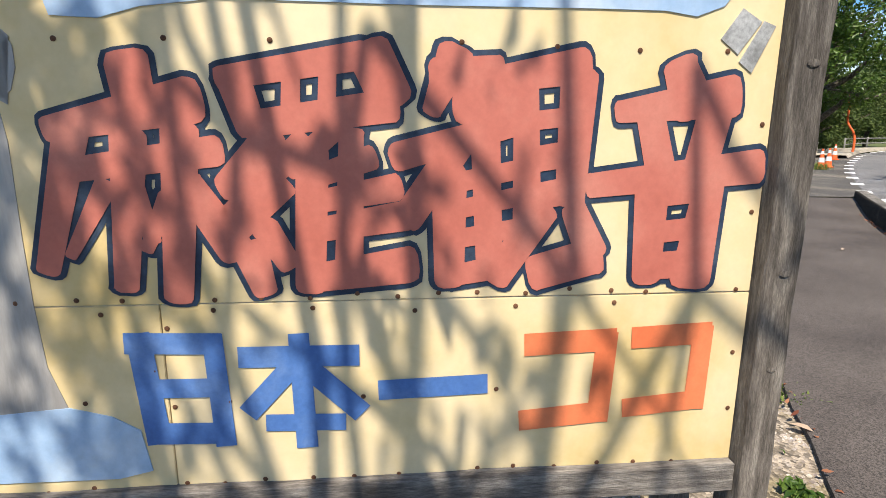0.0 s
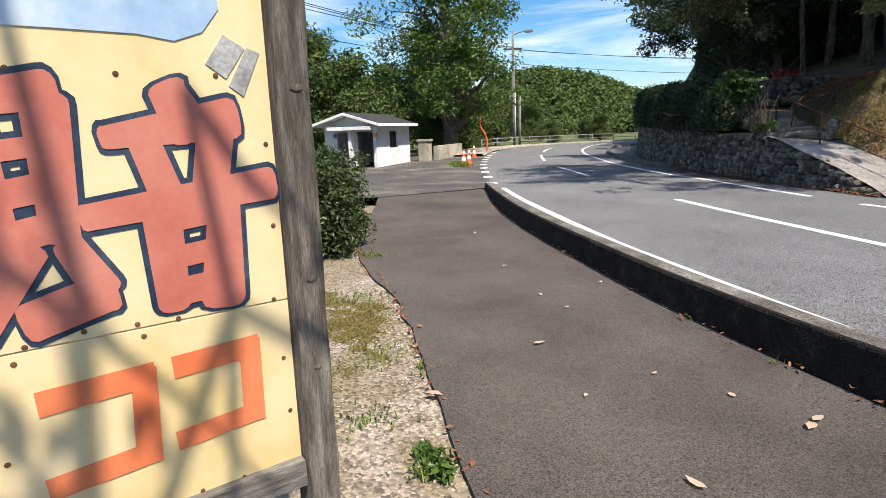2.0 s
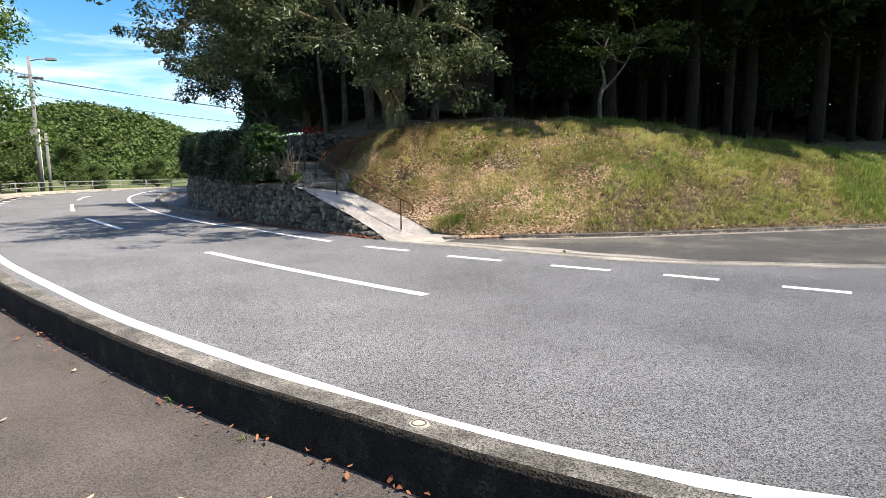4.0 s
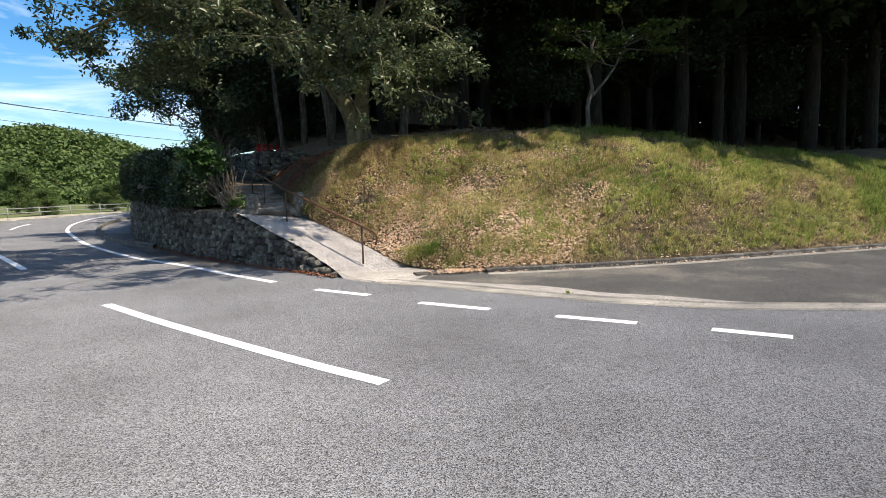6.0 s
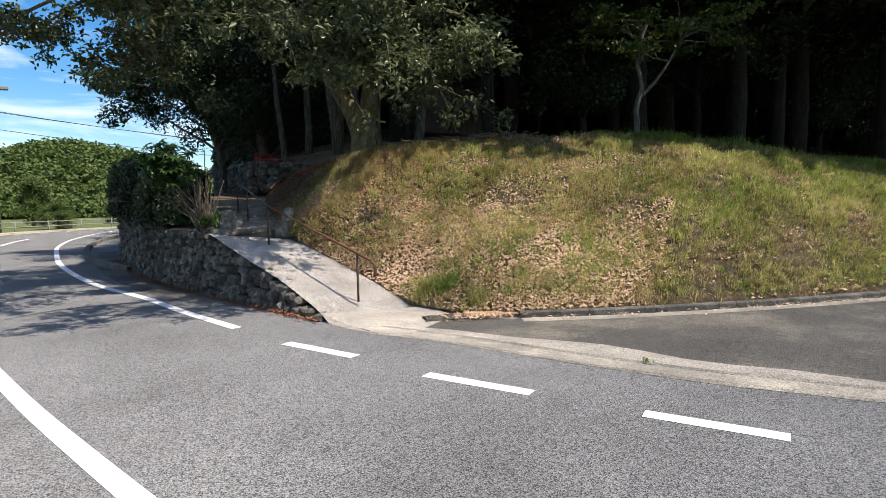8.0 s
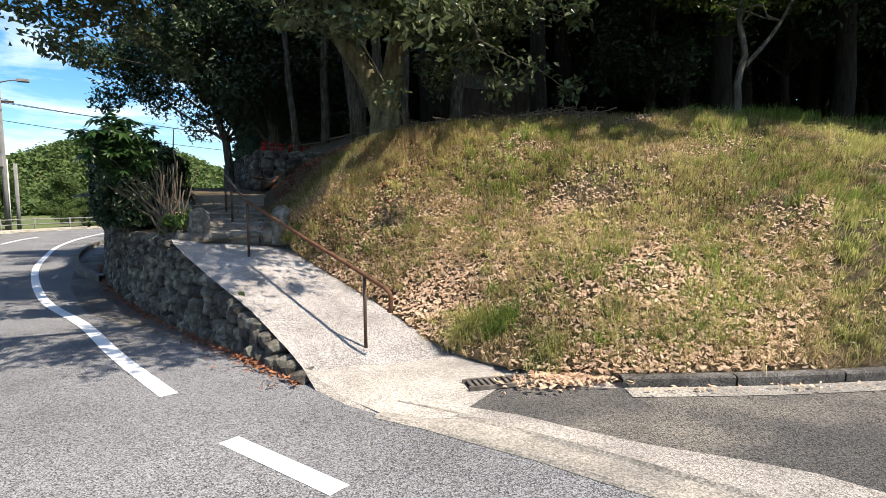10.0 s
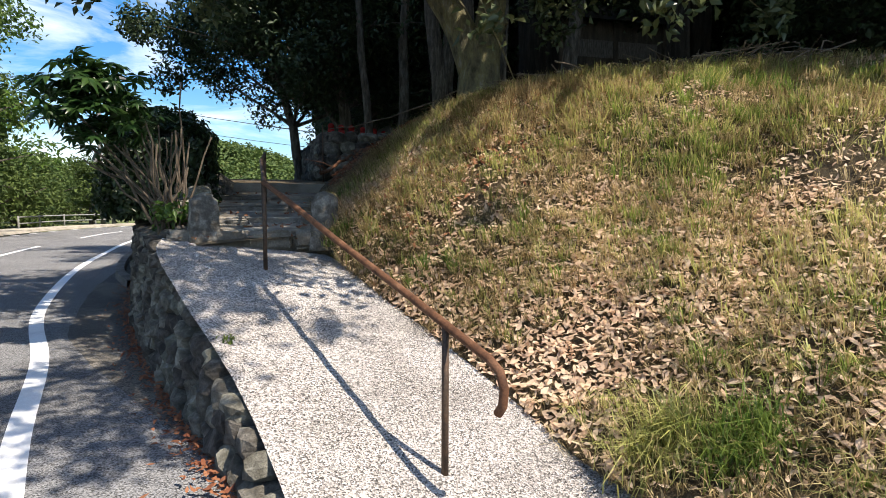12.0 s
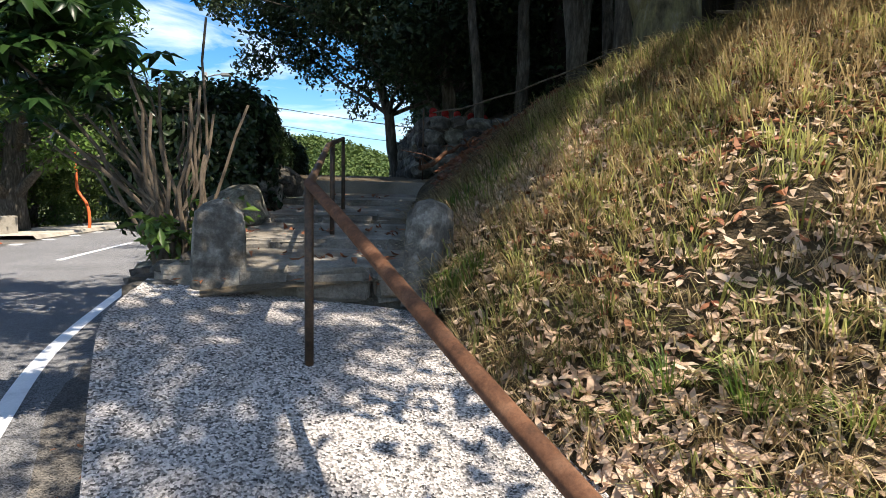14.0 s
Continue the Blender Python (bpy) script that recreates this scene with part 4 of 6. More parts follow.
# in the sign's own space x runs along the board, -y faces the viewer, z is up
sign = thing("signboard", (0, 0, 0), "weathered cream painted wooden signboard with red and blue lettering", "signboard")
sign.matrix_world = SB
BW, ZB, ZS, ZT = 2.35, 0.655, 1.105, 2.15
box("upper_panel", (-BW, 0.0, ZS + 0.0015), (0.0, 0.012, ZT), M_CREAM, sign, 0.0015)
box("lower_panel", (-1.37, 0.0, ZB), (0.0, 0.012, ZS - 0.0015), M_CREAM, sign, 0.0015)
box("lower_panel", (-BW, 0.0, ZB), (-1.373, 0.012, ZS - 0.0015), M_CREAM, sign, 0.0015)


def timber(name, lo, hi, material, seed):
    bm = bmesh.new()
    box_bm(bm, lo, hi)
    bmesh.ops.subdivide_edges(bm, edges=[e for e in bm.edges if e.calc_length() > 0.5], cuts=24)
    bmesh.ops.bevel(bm, geom=bm.edges[:], offset=0.004, segments=1, affect="EDGES")
    o = Vector((seed, seed * 2.0, 0))
    for v in bm.verts:
        v.co += 0.006 * noise.noise_vector(v.co * 7 + o)
    return part(name, bm, material, sign)


timber("post", (0.004, -0.045, -0.3), (0.088, 0.055, 2.3), M_WOOD, 3)
timber("post", (-BW - 0.09, -0.045, -0.3), (-BW - 0.004, 0.055, 2.3), M_WOOD, 5)
timber("bottom_rail", (-BW, -0.03, ZB - 0.075), (0.0, 0.05, ZB + 0.004), M_WOODH, 7)
timber("top_rail", (-BW, -0.03, ZT), (0.0, 0.05, ZT + 0.08), M_WOODH, 8)
timber("back_brace", (-0.16, 0.02, -0.25), (-0.08, 0.09, ZB), M_WOOD, 9)
bm = bmesh.new()
for z in (0.52,):
    bmesh.ops.create_cone(bm, cap_ends=True, segments=6, radius1=0.014, radius2=0.012, depth=0.012, matrix=pose(0.05, -0.05, z, 90))
part("bolt", bm, M_IRON, sign)
for zz, rad in ((1.63, 0.013), (1.16, 0.012), (0.92, 0.010)):
    bm = bmesh.new()
    bmesh.ops.create_icosphere(bm, subdivisions=2, radius=rad)
    for v in bm.verts:
        v.co = Vector((v.co.x * 1.2, v.co.y * 0.16, v.co.z * 0.7))
    k = part("knot", bm, M_WOOD, sign)
    k.location = (0.05, -0.046, zz)


def brush(name, strokes, material, depth, grow=0.0, square=False, label=""):
    """One painted character: brush strokes (x0, z0, x1, z1, width at each end, in millimetres on the board), laid over one another."""
    r = np.random.default_rng(int(abs(sum(strokes[0]))))
    bm = bmesh.new()
    for k, (x0, z0, x1, z1, w0, w1) in enumerate(strokes):
        a, b = Vector((x0, z0)) / 1000, Vector((x1, z1)) / 1000
        d = (b - a).normalized()
        nrm = Vector((-d.y, d.x))
        r0, r1 = w0 / 2000 + grow, w1 / 2000 + grow
        pts = []
        if square:
            a, b = a - d * grow, b + d * grow
            pts = [a + nrm * r0, a - nrm * r0, b - nrm * r1, b + nrm * r1]
        else:
            for c, rad, turn in ((a, r0, math.pi / 2), (b, r1, -math.pi / 2)):
                for q in range(9):
                    t = turn + math.pi * q / 8
                    e = Vector((math.cos(t), math.sin(t)))
                    # a loaded brush leaves blunt, slightly cornered ends
                    k4 = (abs(e.x) ** 3 + abs(e.y) ** 3) ** (-1 / 3) * (1 + r.normal(0, 0.025))
                    pts.append(c + (d * e.x * 0.62 + nrm * e.y) * rad * k4)
        y = -depth - 0.00003 * k
        f = bm.faces.new([bm.verts.new((p.x, y, p.y)) for p in pts])
        f.normal_update()
        if f.normal.y > 0:
            f.normal_flip()
    return part(name, bm, material, sign, label)


ASA = [(-1384, 1613, -1376, 1532, 89, 85), (-1548, 1483, -1270, 1541, 53, 93), (-1509, 1475, -1587, 1192, 71, 51), (-1507, 1401, -1228, 1438, 51, 65), (-1397, 1465, -1433, 1151, 73, 54), (-1453, 1366, -1538, 1220, 48, 26), (-1395, 1360, -1369, 1251, 45, 36), (-1295, 1476, -1326, 1127, 79, 64), (-1285, 1365, -1199, 1229, 68, 80), (-1328, 1341, -1382, 1232, 45, 30)]
RA = [(-1203, 1587, -917, 1635, 48, 58), (-900, 1636, -860, 1554, 94, 91), (-1180, 1587, -1149, 1489, 72, 64), (-1155, 1492, -861, 1533, 57, 70), (-1062, 1609, -1068, 1501, 39, 40), (-987, 1621, -994, 1507, 37, 38)]
RA_LEFT = [(-1110, 1471, -1204, 1371, 65, 57), (-1210, 1365, -1126, 1401, 58, 51), (-1046, 1460, -1197, 1302, 53, 58), (-1092, 1364, -1181, 1273, 58, 43), (-1167, 1223, -1142, 1136, 76, 55), (-1133, 1273, -1087, 1196, 60, 53)]
RA_RIGHT = [(-962, 1501, -1073, 1401, 53, 46), (-1027, 1436, -1042, 1143, 69, 65), (-943, 1472, -956, 1174, 55, 63), (-1020, 1386, -905, 1424, 48, 55), (-1022, 1330, -853, 1361, 49, 62), (-1025, 1268, -833, 1298, 53, 66), (-1039, 1160, -827, 1188, 65, 87)]
KAN_LEFT = [(-723, 1636, -770, 1526, 81, 43), (-759, 1602, -632, 1612, 64, 58), (-844, 1427, -598, 1495, 63, 53), (-709, 1461, -824, 1294, 69, 68), (-733, 1388, -731, 1150, 77, 65), (-727, 1369, -576, 1400, 42, 43), (-726, 1310, -574, 1340, 43, 44), (-725, 1243, -571, 1270, 44, 45), (-725, 1159, -594, 1184, 48, 59), (-657, 1515, -639, 1168, 64, 63)]
KAN_RIGHT = [(-700, 1540, -600, 1545, 90, 80), (-568, 1592, -556, 1279, 54, 63), (-619, 1592, -447, 1620, 58, 75), (-452, 1594, -459, 1336, 83, 68), (-567, 1503, -464, 1515, 41, 41), (-564, 1418, -459, 1435, 57, 58), (-560, 1334, -455, 1354, 62, 62), (-527, 1305, -620, 1154, 82, 62), (-448, 1308, -403, 1211, 59, 73), (-402, 1198, -527, 1164, 91, 85)]
ON = [(-224, 1618, -191, 1543, 83, 102), (-354, 1526, -106, 1560, 49, 95), (-286, 1518, -257, 1412, 64, 71), (-133, 1537, -157, 1418, 84, 80), (-408, 1364, -26, 1406, 57, 79), (-268, 1342, -266, 1150, 81, 70), (-134, 1354, -157, 1148, 75, 104), (-270, 1333, -136, 1347, 45, 45), (-264, 1253, -127, 1268, 52, 52), (-259, 1175, -139, 1180, 64, 70)]
for strokes in (ASA, RA + RA_LEFT + RA_RIGHT, KAN_LEFT + KAN_RIGHT, ON):
    brush("outline", strokes, M_NAVY, 0.0015, 0.0125)
    brush("character", strokes, M_RED, 0.0035, 0.0, label="faded red brush character with navy outline")
brush("character", [(-1424, 1041, -1400, 770, 51, 54), (-1265, 1033, -1252, 758, 43, 45), (-1454, 1018, -1246, 1011, 48, 49), (-1424, 908, -1244, 905, 44, 45), (-1426, 796, -1233, 790, 52, 52)], M_BLUE, 0.003, 0.001, True, "flat blue painted character")
brush("character", [(-1211, 977, -940, 974, 49, 50), (-1075, 1030, -1066, 745, 45, 48), (-1096, 948, -1198, 837, 48, 48), (-1057, 947, -935, 828, 49, 50), (-1158, 812, -975, 807, 41, 41)], M_BLUE, 0.003, 0.001, True, "flat blue painted character")
brush("character", [(-896, 884, -638, 891, 48, 48)], M_BLUE, 0.003, 0.001, True, "flat blue painted character")
brush("character", [(-550, 986, -326, 994, 55, 55), (-348, 1012, -361, 779, 51, 53), (-557, 790, -341, 806, 52, 53)], M_ORANGE, 0.003, 0.001, True, "orange painted angular character")
brush("character", [(-287, 996, -87, 1004, 53, 54), (-108, 1022, -114, 803, 50, 52), (-298, 812, -106, 828, 48, 49)], M_ORANGE, 0.003, 0.001, True, "orange painted angular character")


def flat_shape(name, pts, material, depth=0.003):
    bm = bmesh.new()
    vs = [bm.verts.new((x, -depth, z)) for x, z in pts]
    f = bm.faces.new(vs)
    geo = bmesh.ops.extrude_face_region(bm, geom=[f])["geom"]
    for v in geo:
        if isinstance(v, bmesh.types.BMVert):
            v.co.y = 0.0
    bmesh.ops.recalc_face_normals(bm, faces=bm.faces[:])
    return part(name, bm, material, sign)


flat_shape("tape_patch", [(-0.14, 1.681), (-0.096, 1.745), (-0.05, 1.718), (-0.098, 1.65)], M_TAPE)
flat_shape("tape_patch", [(-0.093, 1.634), (-0.045, 1.72), (-0.017, 1.71), (-0.062, 1.611)], M_TAPE)
# the painted figure at the board's far side, and the blue band over the lettering
flat_shape("painted_cloud", [(-0.12, 1.99), (-0.10, 1.80), (-0.14, 1.748), (-0.20, 1.726), (-0.27, 1.736), (-0.42, 1.737), (-0.8, 1.735), (-1.2, 1.738), (-1.35, 1.72), (-1.43, 1.697), (-1.47, 1.698), (-1.52, 1.70), (-1.6, 1.99)], M_SKYPAINT)
for k in range(3):
    x = -0.20 - 0.17 * k
    flat_shape("painted_mark", [(x, 1.82), (x - 0.05, 1.83), (x - 0.10, 1.95), (x - 0.03, 1.95)], M_ROBE, 0.0045)
flat_shape("painted_face", [(-1.614, 1.674), (-1.596, 1.643), (-1.596, 1.601), (-1.61, 1.558), (-1.634, 1.538)] + [(-1.62, 1.53), (-1.66, 1.60), (-1.60, 1.66)], M_ROBE, 0.0025)
flat_shape("painted_robe", [(-1.64, 1.536), (-1.631, 1.458), (-1.632, 1.26), (-1.63, 1.111), (-1.621, 0.967), (-1.59, 0.868)] + [(-1.60, 0.857), (-2.2, 0.857), (-2.1, 1.55)], M_ROBE, 0.002)
flat_shape("painted_hem", [(-1.737, 0.857), (-1.665, 0.863), (-1.59, 0.868), (-1.498, 0.842), (-1.44, 0.805), (-1.423, 0.702)] + [(-1.5, 0.685), (-2.1, 0.69), (-2.15, 0.857)], M_SKYPAINT, 0.0035)


bm = bmesh.new()
bmesh.ops.create_uvsphere(bm, u_segments=8, v_segments=5, radius=0.006)
for v in bm.verts:
    v.co.y *= 0.4
screw_me = bpy.data.meshes.new("screw")
bm.to_mesh(screw_me)
bm.free()
screw_me.materials.append(M_RUST)
for z, step, x0 in ((1.118, 0.10, -0.05), (0.66, 0.10, -0.06), (1.085, 0.23, -0.35), (1.66, 0.2, -0.11), (0.87, 0.31, -0.62)):
    x = x0
    while x > -2.2:
        ob = obj("screw", screw_me, None, sign)
        ob.location = (x + rng.normal(0, 0.006), -0.001, z + rng.normal(0, 0.004))
        x -= step
for x, z in ((-0.02, 0.80), (-0.025, 0.95), (-0.02, 1.3), (-0.02, 1.5), (-1.395, 0.95), (-1.36, 0.86), (-1.36, 1.05)):
    obj("screw", screw_me, None, sign).location = (x, -0.001, z)

# ---- tree whose limbs shade the sign ----
shade_rng = np.random.default_rng(21)
st = thing("roadside_tree", (2.3, -4.0, -0.25), "slender leafy tree behind the signboard's viewer", "tree")
v, f = tube_geo(bend((0, 0, -0.1), (-0.9, 0.9, 5.2), 8, 0, shade_rng, 0.05), np.linspace(0.16, 0.06, 8), 8)
ends = []
for k in range(14):
    a = np.array([-0.45 - 0.4 * k / 15, 0.45 + 0.4 * k / 15, 2.6 + 2.5 * k / 15])
    e = np.array([-2.25 + shade_rng.normal(0, 0.4), (1.95 if k < 13 else 1.1) + shade_rng.normal(0, 0.75), 4.0 + 0.06 * k + shade_rng.normal(0, 0.3)])
    lp = bend(a, e, 6, 0.2, shade_rng, 0.08)
    tube_geo(lp, np.linspace(0.062 if k % 4 == 1 else 0.034, 0.014, 6), 6, v, f)
    for _ in range(6):
        b0 = lp[shade_rng.integers(2, 6)]
        e2 = b0 + shade_rng.normal(0, 0.4, 3)
        tube_geo(bend(b0, e2, 4, 0.03, shade_rng, 0.03), np.linspace(0.02, 0.006, 4), 5, v, f)
        ends.append(e2)
for c in ((-2.45, 1.62, 4.45), (-2.60, 1.75, 4.40), (-2.75, 2.0, 4.45), (-2.35, 1.45, 4.40), (-2.72, 1.70, 4.55), (-2.55, 1.42, 4.35)):
    tube_geo(bend((-0.75, 0.75, 4.3), c, 5, 0.1, shade_rng, 0.04), np.linspace(0.03, 0.01, 5), 5, v, f)
    ends += [np.array(c) + shade_rng.normal(0, 0.12, 3) for _ in range(7)]
soup("trunk", v, f, M_BARK, st, True)
cv, cf = clumps(ends, shade_rng.uniform(0.08, 0.24, len(ends)), 7, 0.10, shade_rng)
fast_mesh("crown", cv, cf, L_CHERRY, st)

# ---- cherry tree on the bank ----
cr = np.random.default_rng(31)
cherry = thing("cherry_tree", (7.72, 17.75, 2.8), "old twin-stemmed cherry tree with mossy bark on the bank", "tree")
O = np.array([7.72, 17.75, 2.8])


def limb_to(pts, r0, r1, v, f, n=12, seg=9):
    ln = smooth_line([np.array(p) - O for p in pts], n)
    tube_geo(ln, np.linspace(r0, r1, n), seg, v, f)
    return ln


v, f = [], []
limb_to([(7.72, 17.75, 2.55), (7.74, 17.75, 2.9), (7.76, 17.8, 3.4), (7.85, 17.82, 3.9)], 0.36, 0.24, v, f, 10, 14)
A = limb_to([(7.72, 17.8, 3.25), (7.5, 17.9, 3.95), (7.15, 18.1, 4.6), (6.75, 18.2, 5.2), (6.0, 17.8, 6.2), (5.0, 17.2, 7.2)], 0.24, 0.09, v, f, 16, 12)
B = limb_to([(7.85, 17.82, 3.7), (8.0, 17.85, 4.6), (8.15, 17.7, 5.6), (8.4, 17.0, 7.0), (8.6, 16.4, 8.2)], 0.22, 0.07, v, f, 14, 12)
limb_to([(7.9, 17.75, 3.8), (7.98, 17.62, 3.95), (8.0, 17.55, 4.02)], 0.13, 0.09, v, f, 5, 9)
limbs = []
for pts in ([(6.6, 18.2, 5.4), (5.2, 17.0, 5.9), (3.6, 16.4, 6.0), (2.0, 16.6, 5.6), (0.6, 17.4, 4.9)], [(5.4, 17.5, 6.8), (4.0, 18.4, 7.2), (2.4, 19.2, 6.6), (1.0, 19.4, 5.6)],
            [(6.9, 18.1, 5.0), (6.2, 16.6, 5.5), (5.6, 15.4, 5.3), (5.0, 14.6, 4.9)], [(7.9, 17.8, 4.3), (7.6, 16.6, 5.2), (7.4, 15.6, 5.4), (7.2, 14.6, 4.9)],
            [(8.2, 17.5, 5.9), (8.9, 16.4, 6.1), (9.4, 15.4, 5.6), (9.7, 14.8, 5.0)], [(8.4, 17.0, 7.0), (7.4, 15.8, 7.6), (6.4, 14.8, 7.4), (5.6, 14.2, 6.6)],
            [(5.2, 17.3, 7.1), (4.0, 15.8, 7.6), (3.0, 15.0, 7.2), (2.2, 14.6, 6.5)], [(8.5, 16.7, 7.8), (8.0, 16.4, 9.2), (7.2, 16.2, 10.0)], [(6.0, 17.8, 6.2), (5.4, 18.6, 8.0), (4.6, 19.2, 9.2)],
            [(8.3, 17.2, 6.5), (9.8, 17.4, 7.5), (11.0, 17.0, 8.2)], [(8.4, 17.0, 7.0), (7.9, 15.2, 7.6), (7.4, 13.6, 7.4), (7.0, 12.0, 6.9)], [(8.5, 16.7, 7.8), (9.0, 14.8, 8.4), (8.2, 12.6, 8.2), (7.4, 11.0, 7.4)], [(8.0, 11.8, 7.9), (7.8, 11.1, 7.6), (7.5, 10.5, 7.3)], [(8.2, 12.6, 8.2), (6.9, 11.4, 8.0), (5.8, 10.4, 7.5), (5.0, 9.9, 7.0)], [(6.9, 11.4, 8.0), (5.2, 11.4, 7.9), (4.2, 11.0, 7.4)], [(3.0, 15.0, 7.2), (1.8, 13.6, 6.4), (0.8, 12.8, 5.6)], [(4.0, 15.8, 7.6), (2.6, 14.4, 6.2), (2.0, 13.8, 5.2)], [(3.4, 18.2, 8.4), (2.6, 16.6, 7.6), (1.6, 15.6, 6.8)], [(1.8, 18.8, 8.6), (1.2, 17.2, 7.6), (0.4, 16.2, 6.6)], [(8.0, 17.6, 4.8), (8.3, 16.4, 5.1), (8.5, 15.5, 4.6), (8.4, 15.0, 4.1)], [(7.6, 16.6, 5.2), (7.0, 15.8, 5.0), (6.6, 15.2, 4.5), (6.4, 14.9, 4.1)], [(3.6, 16.4, 6.0), (3.2, 17.6, 5.2), (2.6, 18.4, 4.6)], [(5.0, 17.2, 7.2), (3.4, 18.2, 8.4), (1.8, 18.8, 8.6)]):
    ln = limb_to(pts, 0.085, 0.02, v, f, 9, 7)
    limbs.append(ln)
ends = []
for k, ln in enumerate(limbs):
    over = ln[-1][1] + O[1] < 12.5
    for p in ln[2:]:
        for _ in range(1 + (k % 2) if over else 3):
            e = p + cr.normal(0, 1, 3) * np.array([0.75, 0.75, 0.4]) + np.array([0, 0, -0.05])
            tube_geo(bend(p, e, 4, 0.05, cr, 0.04), np.linspace(0.018, 0.005, 4), 4, v, f)
            ends += [e, (e + p) / 2]
soup("trunk", v, f, M_MOSSBARK, cherry, True)
cv, cf = clumps(ends, cr.uniform(0.24, 0.64, len(ends)), 64, 0.13, cr, 0.7, 0.5, 0.2)
fast_mesh("crown", cv, cf, L_CHERRY, cherry)

# ---- small maple on the crest ----
mr = np.random.default_rng(5)
maple = thing("young_maple", (14.15, 15.25, 3.0), "slim young maple with bright layered leaves on the crest", "tree")
v, f = [], []
tp = smooth_line([(0, 0, -0.3), (0.02, 0, 0.5), (0.0, 0, 1.0), (0.18, 0, 1.5), (0.1, 0.1, 2.3), (0.5, 0, 3.4)], 14)
tube_geo(tp, np.linspace(0.085, 0.03, 14), 9, v, f)
b2 = smooth_line([(0.06, 0, 1.15), (0.5, -0.1, 1.6), (0.95, -0.2, 2.2), (1.3, -0.3, 3.0)], 8)
tube("branch", b2, np.linspace(0.05, 0.02, 8), M_BARK, maple, 7)
ends = []
for k in range(20):
    src = tp[mr.integers(8, 14)] if k % 2 else b2[mr.integers(4, 8)]
    ang = k * 2.4
    rr = mr.uniform(0.9, 2.1)
    e = src + np.array([np.cos(ang) * rr, np.sin(ang) * rr * 0.8, mr.uniform(-0.2, 0.9)])
    lp = bend(src, e, 6, 0.12, mr, 0.05)
    tube("branch", lp, np.linspace(0.022, 0.006, 6), M_BARK, maple, 5)
    ends += [lp[3], lp[4], lp[5], e + mr.normal(0, 0.25, 3)]
soup("trunk", v, f, M_BARK, maple, True)
cv, cf = clumps(ends, mr.uniform(0.25, 0.55, len(ends)), 42, 0.12, mr, 0.28, 0.6, 0.1)
fast_mesh("crown", cv, cf, L_MAPLE, maple)

# ---- the wood behind the crest ----
wr = np.random.default_rng(77)
cedars = [conifer("cedar", (0, 0, 0), h, wr, L_EVER, r, s, reach, 40, "tall dark cedar with a bare trunk in the wood", "cedars of the wood")
          for h, r, s, reach in ((17, 0.26, 0.27, 2.8), (15, 0.2, 0.30, 2.6), (19, 0.3, 0.24, 3.1))]
spots = [(21.3, 17.9), (24.0, 18.2), (26.2, 18.9), (17.6, 18.6), (12.6, 20.0), (10.6, 22.5), (15.0, 22.6), (19.5, 22.0), (28.5, 17.0), (31.5, 16.0), (34, 18.5), (23, 22.5), (27.5, 23),
         (8.9, 25.5), (12.2, 27), (16.5, 27), (21, 27.5), (26, 28), (31.5, 23.5), (37, 22), (9.2, 31), (13.5, 32), (18.5, 33), (24, 34), (30, 31), (36, 29), (42, 25), (41, 18), (46, 20),
         (10, 37), (16, 39), (22, 41), (29, 39), (36, 37), (43, 33), (50, 28), (52, 20), (36.5, 14.8), (41, 13.5), (46, 14)]
for k, (x, y) in enumerate(spots):
    src = cedars[k % 3]
    m = pose(x, y, float(wood_z(np.float64(x), np.float64(y))) - 0.1, 0, 0, k * 67 % 360)
    if k < 3:
        src.matrix_basis = m
    else:
        copy_thing(src, m)
under = [tree("understorey_tree", (0, 0, 0), 7.5, 2.6, wr, M_SHADEBARK, L_EVER, 0.17, 120, 11, 0.25, 0.12, label="dark evergreen tree filling the shaded wood", group="understorey trees", clump=0.95),
         tree("understorey_tree", (0, 0, 0), 9.5, 3.0, wr, M_SHADEBARK, L_EVER, 0.18, 130, 12, 0.35, 0.14, label="dark evergreen tree filling the shaded wood", group="understorey trees", clump=1.05)]
uspots = [(8.2, 26.5), (8.6, 29.5), (9.4, 34.5), (10.0, 27.8), (12, 24), (14.5, 29.5), (18, 25), (19.5, 30), (23.5, 25.5), (25, 31), (29.5, 26.5), (33, 27), (16.5, 20.2), (22.4, 20.4), (29.5, 20),
          (34.5, 20.5), (39.5, 20), (40, 28), (8, 40), (13, 44), (20, 46), (28, 45), (36, 43), (44, 38), (20, 37), (27, 36), (12, 36), (34, 33), (46, 24), (48, 31)]
for k, (x, y) in enumerate(uspots):
    m = pose(x, y, float(wood_z(np.float64(x), np.float64(y))) - 0.1, 0, 0, k * 83 % 360)
    if k < 2:
        under[k].matrix_basis = m
    else:
        copy_thing(under[k % 2], m)

# dark evergreen beyond the terrace, its foliage near the ground
tree("camellia_tree", (6.6, 25.6, 2.6), 7.0, 2.4, wr, M_BARK, L_EVER, 0.13, 260, 14, 0.12, 0.15, (-0.6, -0.3), "dense dark evergreen tree beyond the terrace", clump=0.95)
tree("camellia_tree", (7.9, 31.5, 3.0), 6.0, 2.2, wr, M_BARK, L_EVER, 0.13, 240, 13, 0.10, 0.14, (0.2, 0), "dense dark evergreen tree beyond the terrace", clump=0.9)
tree("overhanging_tree", (5.4, 27.0, 2.2), 8.0, 3.6, wr, M_BARK, L_EVER, 0.13, 330, 26, 0.26, 0.12, (-1.4, -0.4), "dark evergreen tree leaning out over the terrace", clump=0.85)

